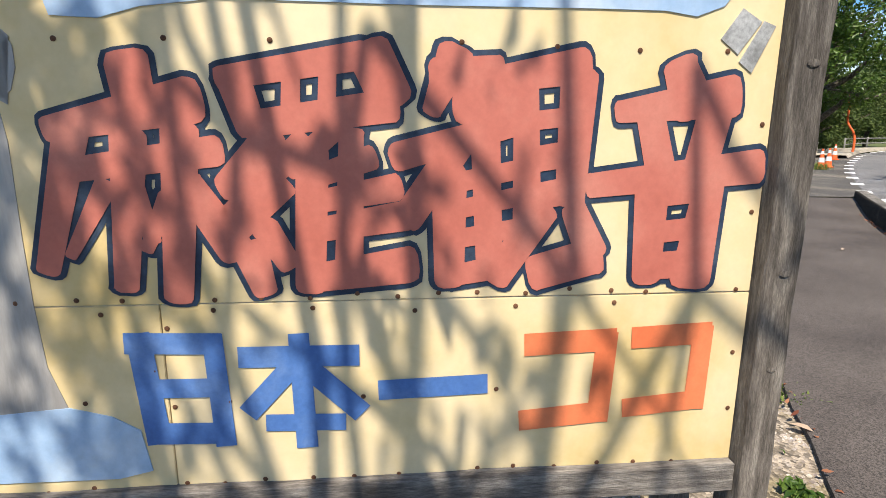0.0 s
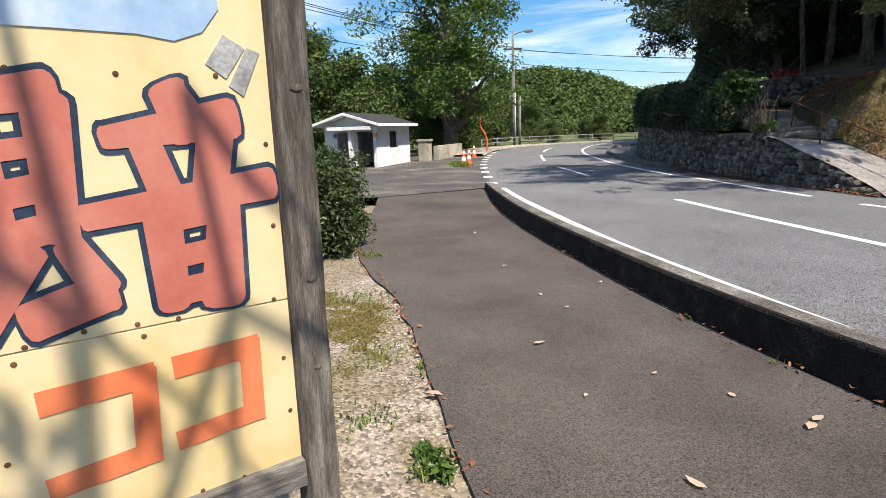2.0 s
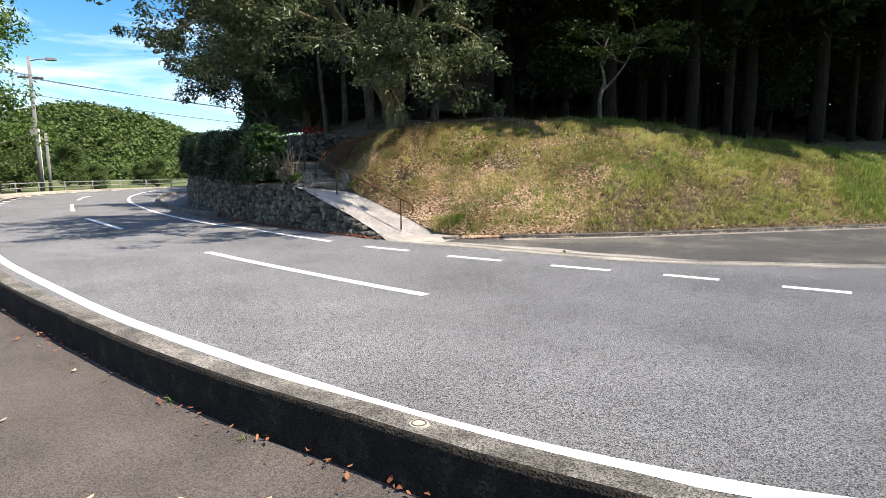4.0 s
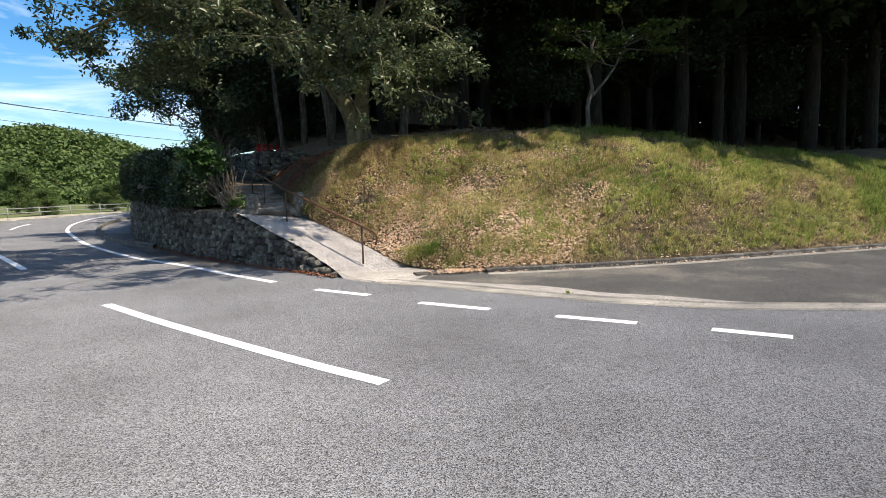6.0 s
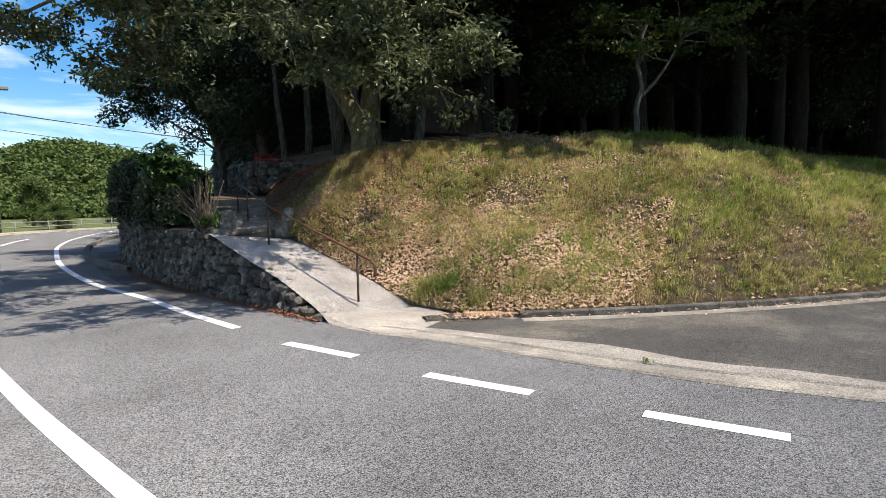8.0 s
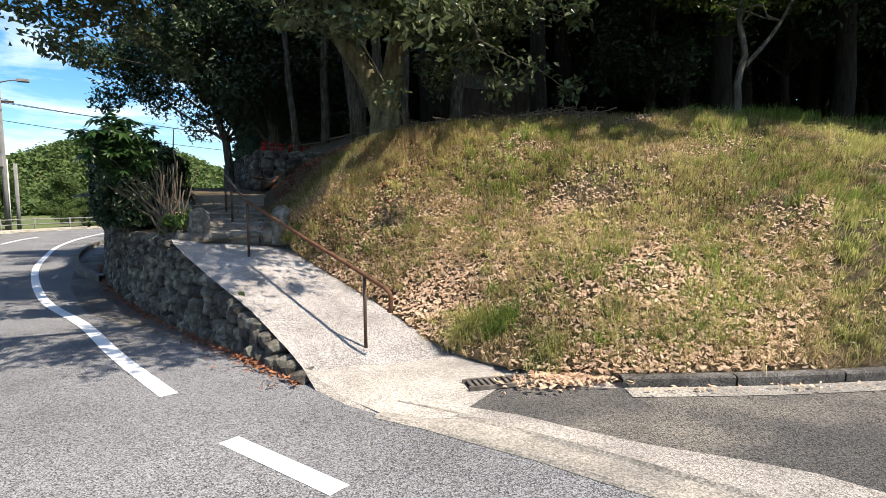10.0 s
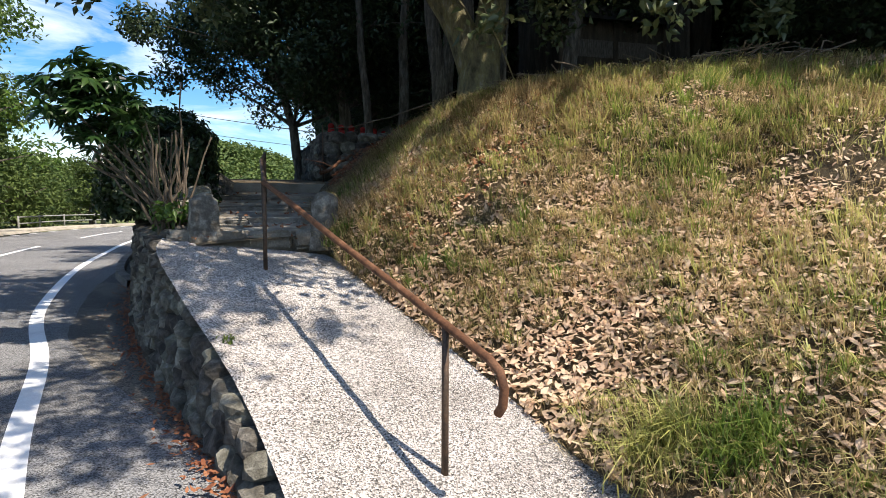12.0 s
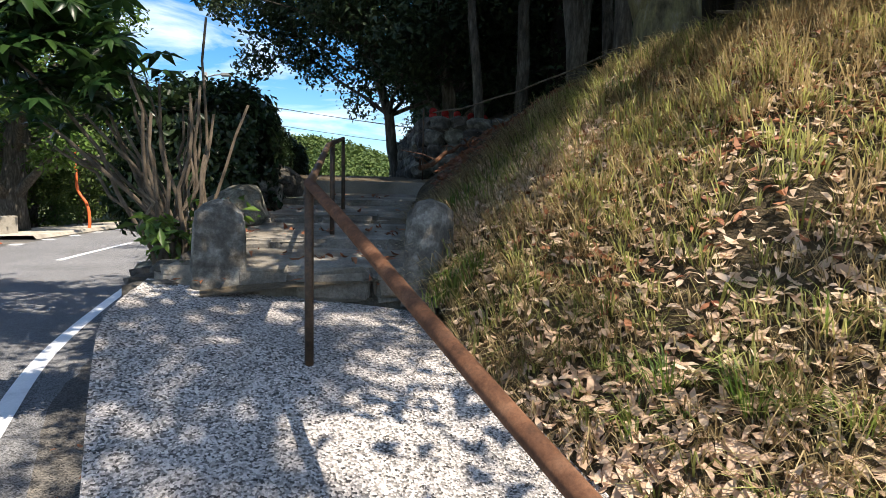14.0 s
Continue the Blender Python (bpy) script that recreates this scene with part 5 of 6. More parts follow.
# closed roof and far edge of the wood
kr_ = np.random.default_rng(88)
n = 135000
cx, cy = kr_.uniform(7.5, 60, n), kr_.uniform(12.0, 58, n)
keep = (cy > 13.1 + 0.5 * np.sin(cx * 1.9) + np.maximum(0, 12.0 - cx) * 1.4) | ((cx > 20) & (cy > 12.2))
cx, cy = cx[keep], cy[keep]
cz = np.maximum(wood_z(cx, cy) + 5.6, 8.3) + kr_.exponential(2.0, len(cx)) + 0.8 * np.sin(cx * 1.1) * np.sin(cy * 1.3)
ox, oy = kr_.uniform(12.5, 38, 16000), kr_.uniform(7.0, 14, 16000)
rim = np.interp(ox, [12.5, 14, 16, 18, 20, 26], [11.9, 11.3, 10.9, 10.2, 8.7, 7.4])
blot = oy > rim + 0.5 * np.sin(ox * 2.3) + 0.4 * np.sin(ox * 5.1 + 1) + kr_.normal(0, 0.5, 16000)
cx, cy, cz = np.r_[cx, ox[blot]], np.r_[cy, oy[blot]], np.r_[cz, 8.7 + kr_.exponential(1.0, blot.sum())]
# a gap in the leaves in front of the young maple
gap = (np.abs(cx - 15.9) < 1.6) & (np.abs(cy - 13.4) < 1.1)
cx, cy, cz = cx[~gap], cy[~gap], cz[~gap]
lv, lf = leaves(np.c_[cx, cy, cz], kr_.normal(0, 0.6, (len(cx), 3)) + np.array([0, -0.2, 0.8]), 0.75, kr_, 0.5)
tagged(fast_mesh("wood_canopy", lv, lf, L_EVER), "dense dark canopy closing over the wood", "canopy", kind="stuff")
n = 45000
s_ = kr_.uniform(0, 1, n)
ex = np.interp(s_, [0, 0.35, 0.75, 1], [6.5, 16, 44, 62])
ey = np.interp(s_, [0, 0.35, 0.75, 1], [46, 50, 44, 18]) + kr_.normal(0, 1.2, n)
ez = wood_z(ex, ey) + kr_.uniform(-0.5, 9.5, n)
lv, lf = leaves(np.c_[ex, ey, ez], kr_.normal(0, 0.5, (n, 3)) + np.array([-0.3, -0.8, 0.3]), 1.0, kr_, 0.5)
tagged(fast_mesh("wood_thicket", lv, lf, L_EVER), "dark thicket at the back of the wood", "thicket", kind="stuff")

# slim trunks round the statues
for k, (x, y) in enumerate(((6.9, 23.6), (7.8, 24.2), (8.6, 23.2), (7.3, 26.0), (9.6, 24.0), (8.1, 21.4), (9.3, 21.0), (8.4, 20.4), (10.4, 20.6))):
    z0 = float(wood_z(np.float64(x), np.float64(y)))
    tt = thing("slim_trunk", (x, y, z0 - 0.1), "slim bare trunk standing in the shaded wood", "tree", "slim trunks")
    tube("trunk", bend((0, 0, -0.2), (wr.normal(0, 0.5), wr.normal(0, 0.3), 7.5), 8, 0, wr, 0.05), np.linspace(0.10 + 0.04 * (k % 3), 0.05, 8), M_BARK, tt, 8)

# ---- small statues with red bibs ----
for k, (x, y) in enumerate(((6.0, 23.7), (6.25, 23.9), (6.5, 24.0), (6.8, 24.2), (7.1, 24.4), (7.4, 24.8))):
    bm = bmesh.new()
    bmesh.ops.create_cone(bm, cap_ends=True, segments=12, radius1=0.15, radius2=0.10, depth=0.5, matrix=pose(0, 0, 0.25))
    bmesh.ops.create_uvsphere(bm, u_segments=12, v_segments=8, radius=0.10, matrix=pose(0, 0, 0.58))
    ob = part("small_statue", bm, M_REDCLOTH, smooth=True)
    ob.location, ob.scale = (x, y, 2.9), (0.75, 0.75, 0.72)
    tagged(ob, "small stone statue wrapped in bright red cloth", "statue", "red-bibbed statues")

# ---- old hut in the wood ----
hut = thing("old_hut", (12.6, 23.4, 4.1), "small dark timber hut under a low roof in the wood", "hut")
box("wall", (-1.4, -0.9, 0), (1.4, 0.9, 1.75), M_TIMBER, hut, 0.01)
for x in (-1.42, 0.0, 1.36):
    box("corner_post", (x, -0.96, 0), (x + 0.12, -0.84, 1.8), M_TIMBER, hut, 0.01)
bm = bmesh.new()
for sgn in (-1, 1):
    vs = [bm.verts.new(p) for p in ((-1.8, sgn * 1.35, 1.65), (1.8, sgn * 1.35, 1.65), (1.8, 0, 2.45), (-1.8, 0, 2.45))]
    bm.faces.new(vs)
bmesh.ops.solidify(bm, geom=bm.faces[:], thickness=0.08)
part("roof", bm, M_ROOF, hut)
box("panel", (-1.1, -0.925, 0.9), (1.2, -0.905, 1.3), M_WOOD, hut)

# ---- hedge on the wall ----
hr = np.random.default_rng(12)
hedge = thing("clipped_hedge", (0, 0, 0), "dense clipped dark green hedge on the stone wall", "hedge")
HL = smooth_line([(3.55, 17.9), (3.2, 19.6), (2.75, 22.2), (2.3, 26), (2.0, 30.2)], 60)
HB = np.interp(HL[:, 1], [17.9, 30], [1.25, 1.5])
HT = np.interp(HL[:, 1], [17.9, 18.4, 22, 30], [2.45, 2.6, 2.78, 3.0])
# dark sheet behind the leaves, standing in for the hedge's shaded inside
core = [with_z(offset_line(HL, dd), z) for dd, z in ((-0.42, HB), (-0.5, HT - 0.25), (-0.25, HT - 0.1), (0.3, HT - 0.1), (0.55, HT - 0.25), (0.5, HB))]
ribbon("shade_core", core, M_JOINT, hedge)
n = 52000
k = hr.integers(0, 60, n)
prof = hr.uniform(0, 1, n)
wx = np.where(prof < 0.36, -0.55, np.where(prof > 0.72, 0.62, (prof - 0.36) / 0.36 * 1.17 - 0.55))
hz = np.where(prof < 0.36, prof / 0.36, np.where(prof > 0.72, (1 - prof) / 0.28, 1.0))
pos = HL[np.clip(k, 0, 59)].copy()
tang = np.gradient(HL, axis=0)
tang /= np.linalg.norm(tang, axis=1)[:, None]
nr = np.stack([tang[k, 1], -tang[k, 0]], 1)
lump = 0.10 * np.sin(HL[k, 1] * 2.1 + hz * 4) + hr.normal(0, 0.06, n)
xy = pos + nr * (wx * (1 - 0.06 * hz) + np.sign(wx) * lump * (prof < 0.36) + hr.normal(0, 0.05, n))[:, None] + tang[k] * hr.uniform(-0.15, 0.15, n)[:, None]
zz = HB[k] + 0.05 + (HT[k] - HB[k]) * hz + lump * (hz > 0.9) - (np.abs(wx) > 0.45) * hz**4 * 0.12 + hr.normal(0, 0.04, n)
cen = np.c_[xy, zz]
nm = np.c_[nr * np.sign(wx)[:, None] * (np.abs(wx) > 0.5)[:, None], (hz > 0.95) * 1.0] + hr.normal(0, 0.5, (n, 3))
# close the near end
ne = 5000
ce = np.c_[hr.uniform(3.05, 4.05, ne), 17.85 + hr.normal(0, 0.08, ne), hr.uniform(1.3, 2.3, ne)]
cen, nm = np.r_[cen, ce], np.r_[nm, np.array([0, -1, 0.2]) + hr.normal(0, 0.5, (ne, 3))]
lv, lf = leaves(cen, nm, 0.085, hr, 0.55)
fast_mesh("foliage", lv, lf, L_HEDGE, hedge)

# ---- shrub of bare stems with large leaves ----
sr = np.random.default_rng(9)
shrub = thing("large_leaved_shrub", (3.98, 16.32, 1.14), "many-stemmed shrub with pruned bare stems and large leaves", "shrub")
ends = []
for k in range(34):
    a = np.array([sr.normal(0, 0.06), sr.normal(0, 0.10), -0.05])
    if k < 13:
        e = a + np.array([sr.uniform(-0.9, -0.25), sr.uniform(-0.5, 0.15), sr.uniform(0.75, 1.3)])
        ends.append(e)
    else:
        e = a + np.array([sr.normal(0.02, 0.17), sr.normal(0, 0.2), sr.uniform(0.5, 1.25) + (0.45 if k % 9 == 0 else 0)])
    tube("stem", bend(a, e, 7, 0.10 if k < 13 else 0.0, sr, 0.02), np.linspace(sr.uniform(0.010, 0.019), 0.008, 7), M_TWIG, shrub, 7)


def palm_leaves(centres, size, rng):
    """Hand-shaped leaves: seven long drooping leaflets fanned about each centre."""
    v, f = [], []
    for c in centres:
        up = np.array([rng.normal(0, 0.45), rng.normal(0, 0.45) - 0.25, 1.0])
        up /= np.linalg.norm(up)
        a0 = np.cross(up, rng.normal(size=3))
        a0 /= np.linalg.norm(a0)
        b0 = np.cross(up, a0)
        s = size * rng.uniform(0.7, 1.25)
        for q in range(7):
            ang = math.radians(-135 + 45 * q) + rng.normal(0, 0.08)
            d = a0 * math.cos(ang) + b0 * math.sin(ang)
            w = np.cross(up, d)
            ln = s * (1.0 - 0.09 * abs(q - 3))
            k = len(v)
            v += [c, c + d * ln * 0.45 + w * ln * 0.17 - up * ln * 0.04, c + d * ln - up * ln * 0.32, c + d * ln * 0.45 - w * ln * 0.17 - up * ln * 0.04, c + d * ln * 0.5 + up * ln * 0.03]
            f += [(k, k + 1, k + 4), (k + 1, k + 2, k + 4), (k + 2, k + 3, k + 4), (k + 3, k, k + 4)]
    return np.array(v), np.array(f)


mid_leaf = np.array([-0.60, -0.22, 1.30])
dirs = sr.normal(size=(210, 3))
dirs /= np.linalg.norm(dirs, axis=1)[:, None]
cs = mid_leaf + dirs * (np.array([0.56, 0.52, 0.46]) * sr.uniform(0.35, 1.0, (210, 1)))
cs[:, 2] -= 0.25 * (cs[:, 0] - mid_leaf[0]) * 0.5
cv, cf = palm_leaves(cs, 0.17, sr)
fast_mesh("foliage", cv, cf, L_BIG, shrub)
cs = [np.array([sr.normal(0.25, 0.18), sr.normal(0.05, 0.3), sr.uniform(0.05, 0.35)]) for _ in range(9)]
cv, cf = clumps(cs, sr.uniform(0.10, 0.22, len(cs)), 40, 0.09, sr, 0.8, 0.4, 0.2)
fast_mesh("low_leaves", cv, cf, L_BRIGHT, shrub)

# ---- clipped bush beside the walkway ----
br = np.random.default_rng(14)
bush = thing("roadside_bush", (-4.0, 6.95, -0.24), "rounded green bush beside the walkway and gravel", "bush")
v, f = [], []
ends = []
for k in range(40):
    ang = k * 2.4
    e = np.array([br.uniform(-0.6, 0.62), br.uniform(-0.8, 0.8), br.uniform(0.5, 1.45)])
    tube_geo(bend((np.cos(ang) * 0.1, np.sin(ang) * 0.1, 0), e, 5, 0.1, br, 0.03), np.linspace(0.02, 0.006, 5), 5, v, f)
    ends += [e, e * np.array([0.9, 0.9, 0.62]), e * np.array([1.0, 1.0, 0.3])]
soup("stems", v, f, M_TWIG, bush, True)
cv, cf = clumps(ends, br.uniform(0.16, 0.30, len(ends)), 240, 0.062, br, 0.85, 0.55, 0.3)
fast_mesh("foliage", cv, cf, L_BUSH, bush)

# ---- small white building ----
wc = thing("washroom_block", (-11.5, 26.2, -0.03), "small white painted concrete washroom with a flat roof", "building")
x0, x1, y0, y1, hgt = -1.25, 1.35, -2.3, 2.3, 1.95
for name, lo, hi in (("wall", (x0, y1 - 0.15, 0), (x1, y1, hgt)), ("wall", (x0, y0 + 0.15, 0), (x0 + 0.15, y1 - 0.15, hgt)),
                     ("wall", (x0, y0, 0), (x0 + 0.6, y0 + 0.15, hgt)), ("wall", (x0 + 1.25, y0, 0), (x0 + 1.62, y0 + 0.15, hgt)), ("wall", (x0 + 2.45, y0, 0), (x1, y0 + 0.15, hgt)),
                     ("lintel", (x0 + 0.6, y0, 1.65), (x0 + 1.25, y0 + 0.15, hgt)), ("lintel", (x0 + 1.62, y0, 1.65), (x0 + 2.45, y0 + 0.15, hgt)),
                     ("wall", (x1 - 0.15, y0 + 0.15, 0), (x1, -0.6, hgt)), ("wall", (x1 - 0.15, 0.5, 0), (x1, y1 - 0.15, hgt)),
                     ("wall", (x1 - 0.15, -0.6, 0), (x1, 0.5, 0.85)), ("lintel", (x1 - 0.15, -0.6, 1.65), (x1, 0.5, hgt))):
    box(name, lo, hi, M_WALLPAINT, wc)
win = thing("window", (0, 0, 0))
win.parent = wc
box("frame", (x1 - 0.12, -0.6, 0.85), (x1 - 0.06, 0.5, 0.9), M_STEEL, win)
box("frame", (x1 - 0.12, -0.08, 0.9), (x1 - 0.06, -0.03, 1.65), M_STEEL, win)
box("pane", (x1 - 0.10, -0.6, 0.9), (x1 - 0.09, 0.5, 1.65), M_DARK, win)
xm, ridge = 0.05, hgt + 0.46
for name, lift, thick, material in (("roof", 0.0, 0.11, M_WALLPAINT), ("roof_sheet", 0.115, 0.03, M_ROOF)):
    bm = bmesh.new()
    out = 0.42 - lift * 0.5
    sec = [(x0 - out, hgt - 0.06), (xm, ridge), (x1 + out, hgt - 0.06)]
    sec = [(x, z + lift) for x, z in sec] + [(x, z + lift + thick) for x, z in sec[::-1]]
    rings = [[bm.verts.new((x, y, z)) for x, z in sec] for y in (y0 - 0.7 + lift, y1 + 0.3 - lift)]
    for q in range(6):
        bm.faces.new((rings[0][q], rings[0][(q + 1) % 6], rings[1][(q + 1) % 6], rings[1][q]))
    for ring_ in rings:
        bm.faces.new((ring_[0], ring_[1], ring_[4], ring_[5]))
        bm.faces.new((ring_[1], ring_[2], ring_[3], ring_[4]))
    bmesh.ops.recalc_face_normals(bm, faces=bm.faces[:])
    part(name, bm, material, wc)
for yy in (y0, y1 - 0.12):
    bm = bmesh.new()
    tri = [[bm.verts.new(p) for p in ((x0, y, hgt + 0.002), (x1, y, hgt + 0.002), (xm, y, ridge - 0.01))] for y in (yy, yy + 0.12)]
    bm.faces.new(tri[0])
    bm.faces.new(tri[1][::-1])
    for q in range(3):
        bm.faces.new((tri[0][q], tri[0][(q + 1) % 3], tri[1][(q + 1) % 3], tri[1][q]))
    bmesh.ops.recalc_face_normals(bm, faces=bm.faces[:])
    part("gable", bm, M_WALLPAINT, wc)
box("canopy", (x0 + 0.5, y0 - 0.75, hgt - 0.22), (x0 + 2.6, y0 - 0.01, hgt - 0.06), M_WALLPAINT, wc, 0.01)
box("partition", (x0 + 1.42, y0 - 0.5, 0), (x0 + 1.56, y0 - 0.005, hgt - 0.23), M_WALLPAINT, wc)
box("inner_floor", (x0 + 0.16, y0 + 0.16, 0.0), (x1 - 0.16, y1 - 0.16, 0.04), M_DARK, wc)
for x in (x0 + 0.55, x0 + 2.62):
    bm = bmesh.new()
    bmesh.ops.create_cone(bm, cap_ends=True, segments=16, radius1=0.11, radius2=0.11, depth=0.02, matrix=pose(x, y0 - 0.012, 1.5, 90))
    part("round_sign", bm, M_BLUE if x < 0 else M_RED, wc)
gp = thing("gate_pillar", (-9.55, 29.3, -0.03), "pale concrete gate pillar beside the washroom", "pillar")
box("shaft", (-0.3, -0.3, 0), (0.3, 0.3, 1.05), M_GUTTER, gp, 0.02)
box("cap", (-0.36, -0.36, 1.05), (0.36, 0.36, 1.17), M_GUTTER, gp, 0.02)
lw = box("low_wall", (-9.3, 30.0, -0.05), (-9.0, 35.5, 0.75), M_GUTTER, None, 0.03)
tagged(lw, "low stained concrete wall under the big tree", "wall")


# ---- cones ----
def cone(at, label):
    c = thing("traffic_cone", at, label, "traffic cone", "traffic cones")
    box("base", (-0.19, -0.19, 0), (0.19, 0.19, 0.035), M_CONEP, c, 0.015)
    for name, z0, z1, m in (("body", 0.035, 0.25, M_CONEP), ("white_band", 0.25, 0.42, M_WHITEP), ("body", 0.42, 0.55, M_CONEP), ("white_band", 0.55, 0.66, M_WHITEP), ("tip", 0.66, 0.74, M_CONEP)):
        bm = bmesh.new()
        r = lambda z: 0.145 - 0.155 * z  # noqa: E731
        bmesh.ops.create_cone(bm, cap_ends=True, segments=20, radius1=r(z0), radius2=r(z1), depth=z1 - z0, matrix=pose(0, 0, (z0 + z1) / 2))
        part(name, bm, m, c, smooth=False)
    return c


cone((-6.0, 23.8, -0.01), "orange and white traffic cone standing by the road edge")
cone((-6.05, 25.0, -0.01), "orange and white traffic cone standing by the road edge")
cone((-7.3, 31.5, -0.01), "faded orange traffic cone farther along the road edge")

# ---- utility poles, wires and the bent orange pole ----
up = thing("utility_pole", (-9.33, 58.4, -0.3), "tall concrete utility pole with street lamp and cables", "utility pole")
tube("shaft", [(0, 0, 0), (0, 0, 6), (0, 0, 11.4)], [0.19, 0.16, 0.13], M_POLE, up, 12)
tube("lamp_arm", [(0, 0, 11.0), (0.7, -0.1, 11.2), (1.3, -0.2, 11.25)], 0.05, M_POLE, up, 8)
box("lamp_head", (1.2, -0.4, 11.1), (2.0, -0.05, 11.35), M_POLE, up, 0.05)
box("cross_arm", (-0.9, -0.06, 9.6), (0.9, 0.06, 9.75), M_STEEL, up)
box("cabinet", (-0.35, -0.35, 4.9), (0.05, -0.12, 5.7), M_POLE, up, 0.03)
tube("conduit", [(0.22, 0, 0), (0.22, 0, 5.5)], 0.04, M_WHITEP, up, 8)
up2 = thing("utility_pole", (-8.75, 58.9, -0.3), "short grey prop pole beside the utility pole", "utility pole")
tube("shaft", [(0, 0, 0), (0, 0, 5.2)], [0.14, 0.12], M_POLE, up2, 10)
for k, (a, b, sg) in enumerate((((-9.9, 58.4, 9.5), (-26, -4, 10.5), -1.2), ((-9.3, 58.4, 9.5), (-24.5, -4, 10.5), -1.3), ((-8.8, 58.4, 9.5), (-23, -4, 10.3), -1.4), ((-9.3, 58.4, 8.2), (-24, -4, 8.8), -1.5),
                                ((-9.3, 58.4, 9.3), (60, 88, 11), -2.0), ((-8.8, 58.4, 9.3), (60, 89, 11), -2.1), ((-9.3, 58.4, 8.0), (60, 88, 9.5), -2.2))):
    ob = tube("cable", bend(a, b, 20, sg, rng, 0.0), 0.022, M_WIRE, None, 5)
    tagged(ob, "black overhead cable strung from the utility pole", "cable", "overhead cables")
op = thing("orange_pole", (-8.05, 38.6, -0.3), "bent orange painted pole at the roadside", "pole")
tube("shaft", smooth_line([(0.0, 0, 0), (0.05, 0, 0.9), (-0.05, 0, 1.5), (-0.4, 0, 2.1), (-0.45, 0, 2.9), (-0.5, 0, 3.6), (-0.3, 0, 4.0)], 30), np.linspace(0.07, 0.05, 30), M_CONEP, op, 10)

# ---- guard fence on the outer bend ----
fence = thing("guard_fence", (0, 0, 0), "low pipe guard fence round the outer bend", "fence")
FL = smooth_line([(-10.2, 47), (-10, 53), (-6.5, 60), (2, 68), (14, 75), (32, 80)], 40)
for i in range(0, 40, 2):
    x, y = FL[i]
    tube("post", [(x, y, -0.3), (x, y, 0.8)], 0.05, M_POLE, fence, 8)
for z in (0.35, 0.72):
    tube("rail", with_z(FL, z), 0.04, M_POLE, fence, 6)
verge = [with_z(offset_line(smooth_line(LEFT_FAR[4:], 40), dd), z) for dd, z in ((-0.35, 0.01), (-0.45, 0.14), (-0.65, 0.14), (-3.5, 0.05))]
tagged(ribbon("verge", verge, M_GUTTER), "pale concrete edge and verge of the outer bend", "kerb", kind="structure")

# inner kerb of the far bend
ik = smooth_line([(2.35, 21.0), (1.6, 23), (0.75, 27), (0.2, 32), (0.2, 38), (1.2, 45), (4, 51)], 40)
rr = [with_z(offset_line(ik, dd), z) for dd, z in ((-0.09, 0.0), (-0.08, 0.14), (0.08, 0.15), (0.09, 0.0))]
tagged(ribbon("inner_kerb", rr, M_KERB), "dark concrete kerb on the inside of the bend", "kerb", kind="structure")

# ---- trees across the road ----
tr = np.random.default_rng(55)
t1 = tree("ginkgo_tree", (-10.3, 37.5, -0.3), 17, 5.0, tr, M_BARK, L_BRIGHT, 0.24, 190, 26, 0.13, 0.45, label="big bright green tree beside the white building", clump=1.35)
ta = tree("roadside_wood_tree", (-17, 33, -0.3), 7, 4.2, tr, M_BARK, L_FAR, 0.28, 150, 14, 0.15, 0.3, label="spreading green tree behind the white building", group="trees across the road", clump=1.4)
tb = tree("roadside_wood_tree", (-13.2, 48, -0.3), 10.5, 3.8, tr, M_BARK, L_FAR, 0.30, 150, 14, 0.12, 0.3, label="spreading green tree beyond the road", group="trees across the road", clump=1.4)
for k, (x, y, s) in enumerate(((-21, 28, 0.66), (-25, 36, 1.0), (-21, 42, 0.8), (-29, 29, 1), (-17, 52, 0.9), (-34, 38, 1.2), (-27, 48, 1.2), (-14.5, 58, 0.8), (-12, 41.5, 0.55), (-19, 24, 0.8), (-26, 21, 0.9), (-34, 26, 1.0),
                               (-12.5, 66, 0.62), (-7, 73, 0.42), (-1, 79, 0.38), (6, 85, 0.38), (14, 90, 0.4), (-18, 70, 0.8), (-11, 84, 0.6), (-3, 92, 0.5), (-24, 60, 1.0), (22, 96, 0.4), (32, 98, 0.45))):
    c = copy_thing(ta if k % 2 else tb, pose(x, y, -0.4, 0, 0, k * 77 % 360) @ Matrix.Scale(s, 4))
    c.scale = (s, s, s)

# ---- wooded hills ----
fr = np.random.default_rng(66)


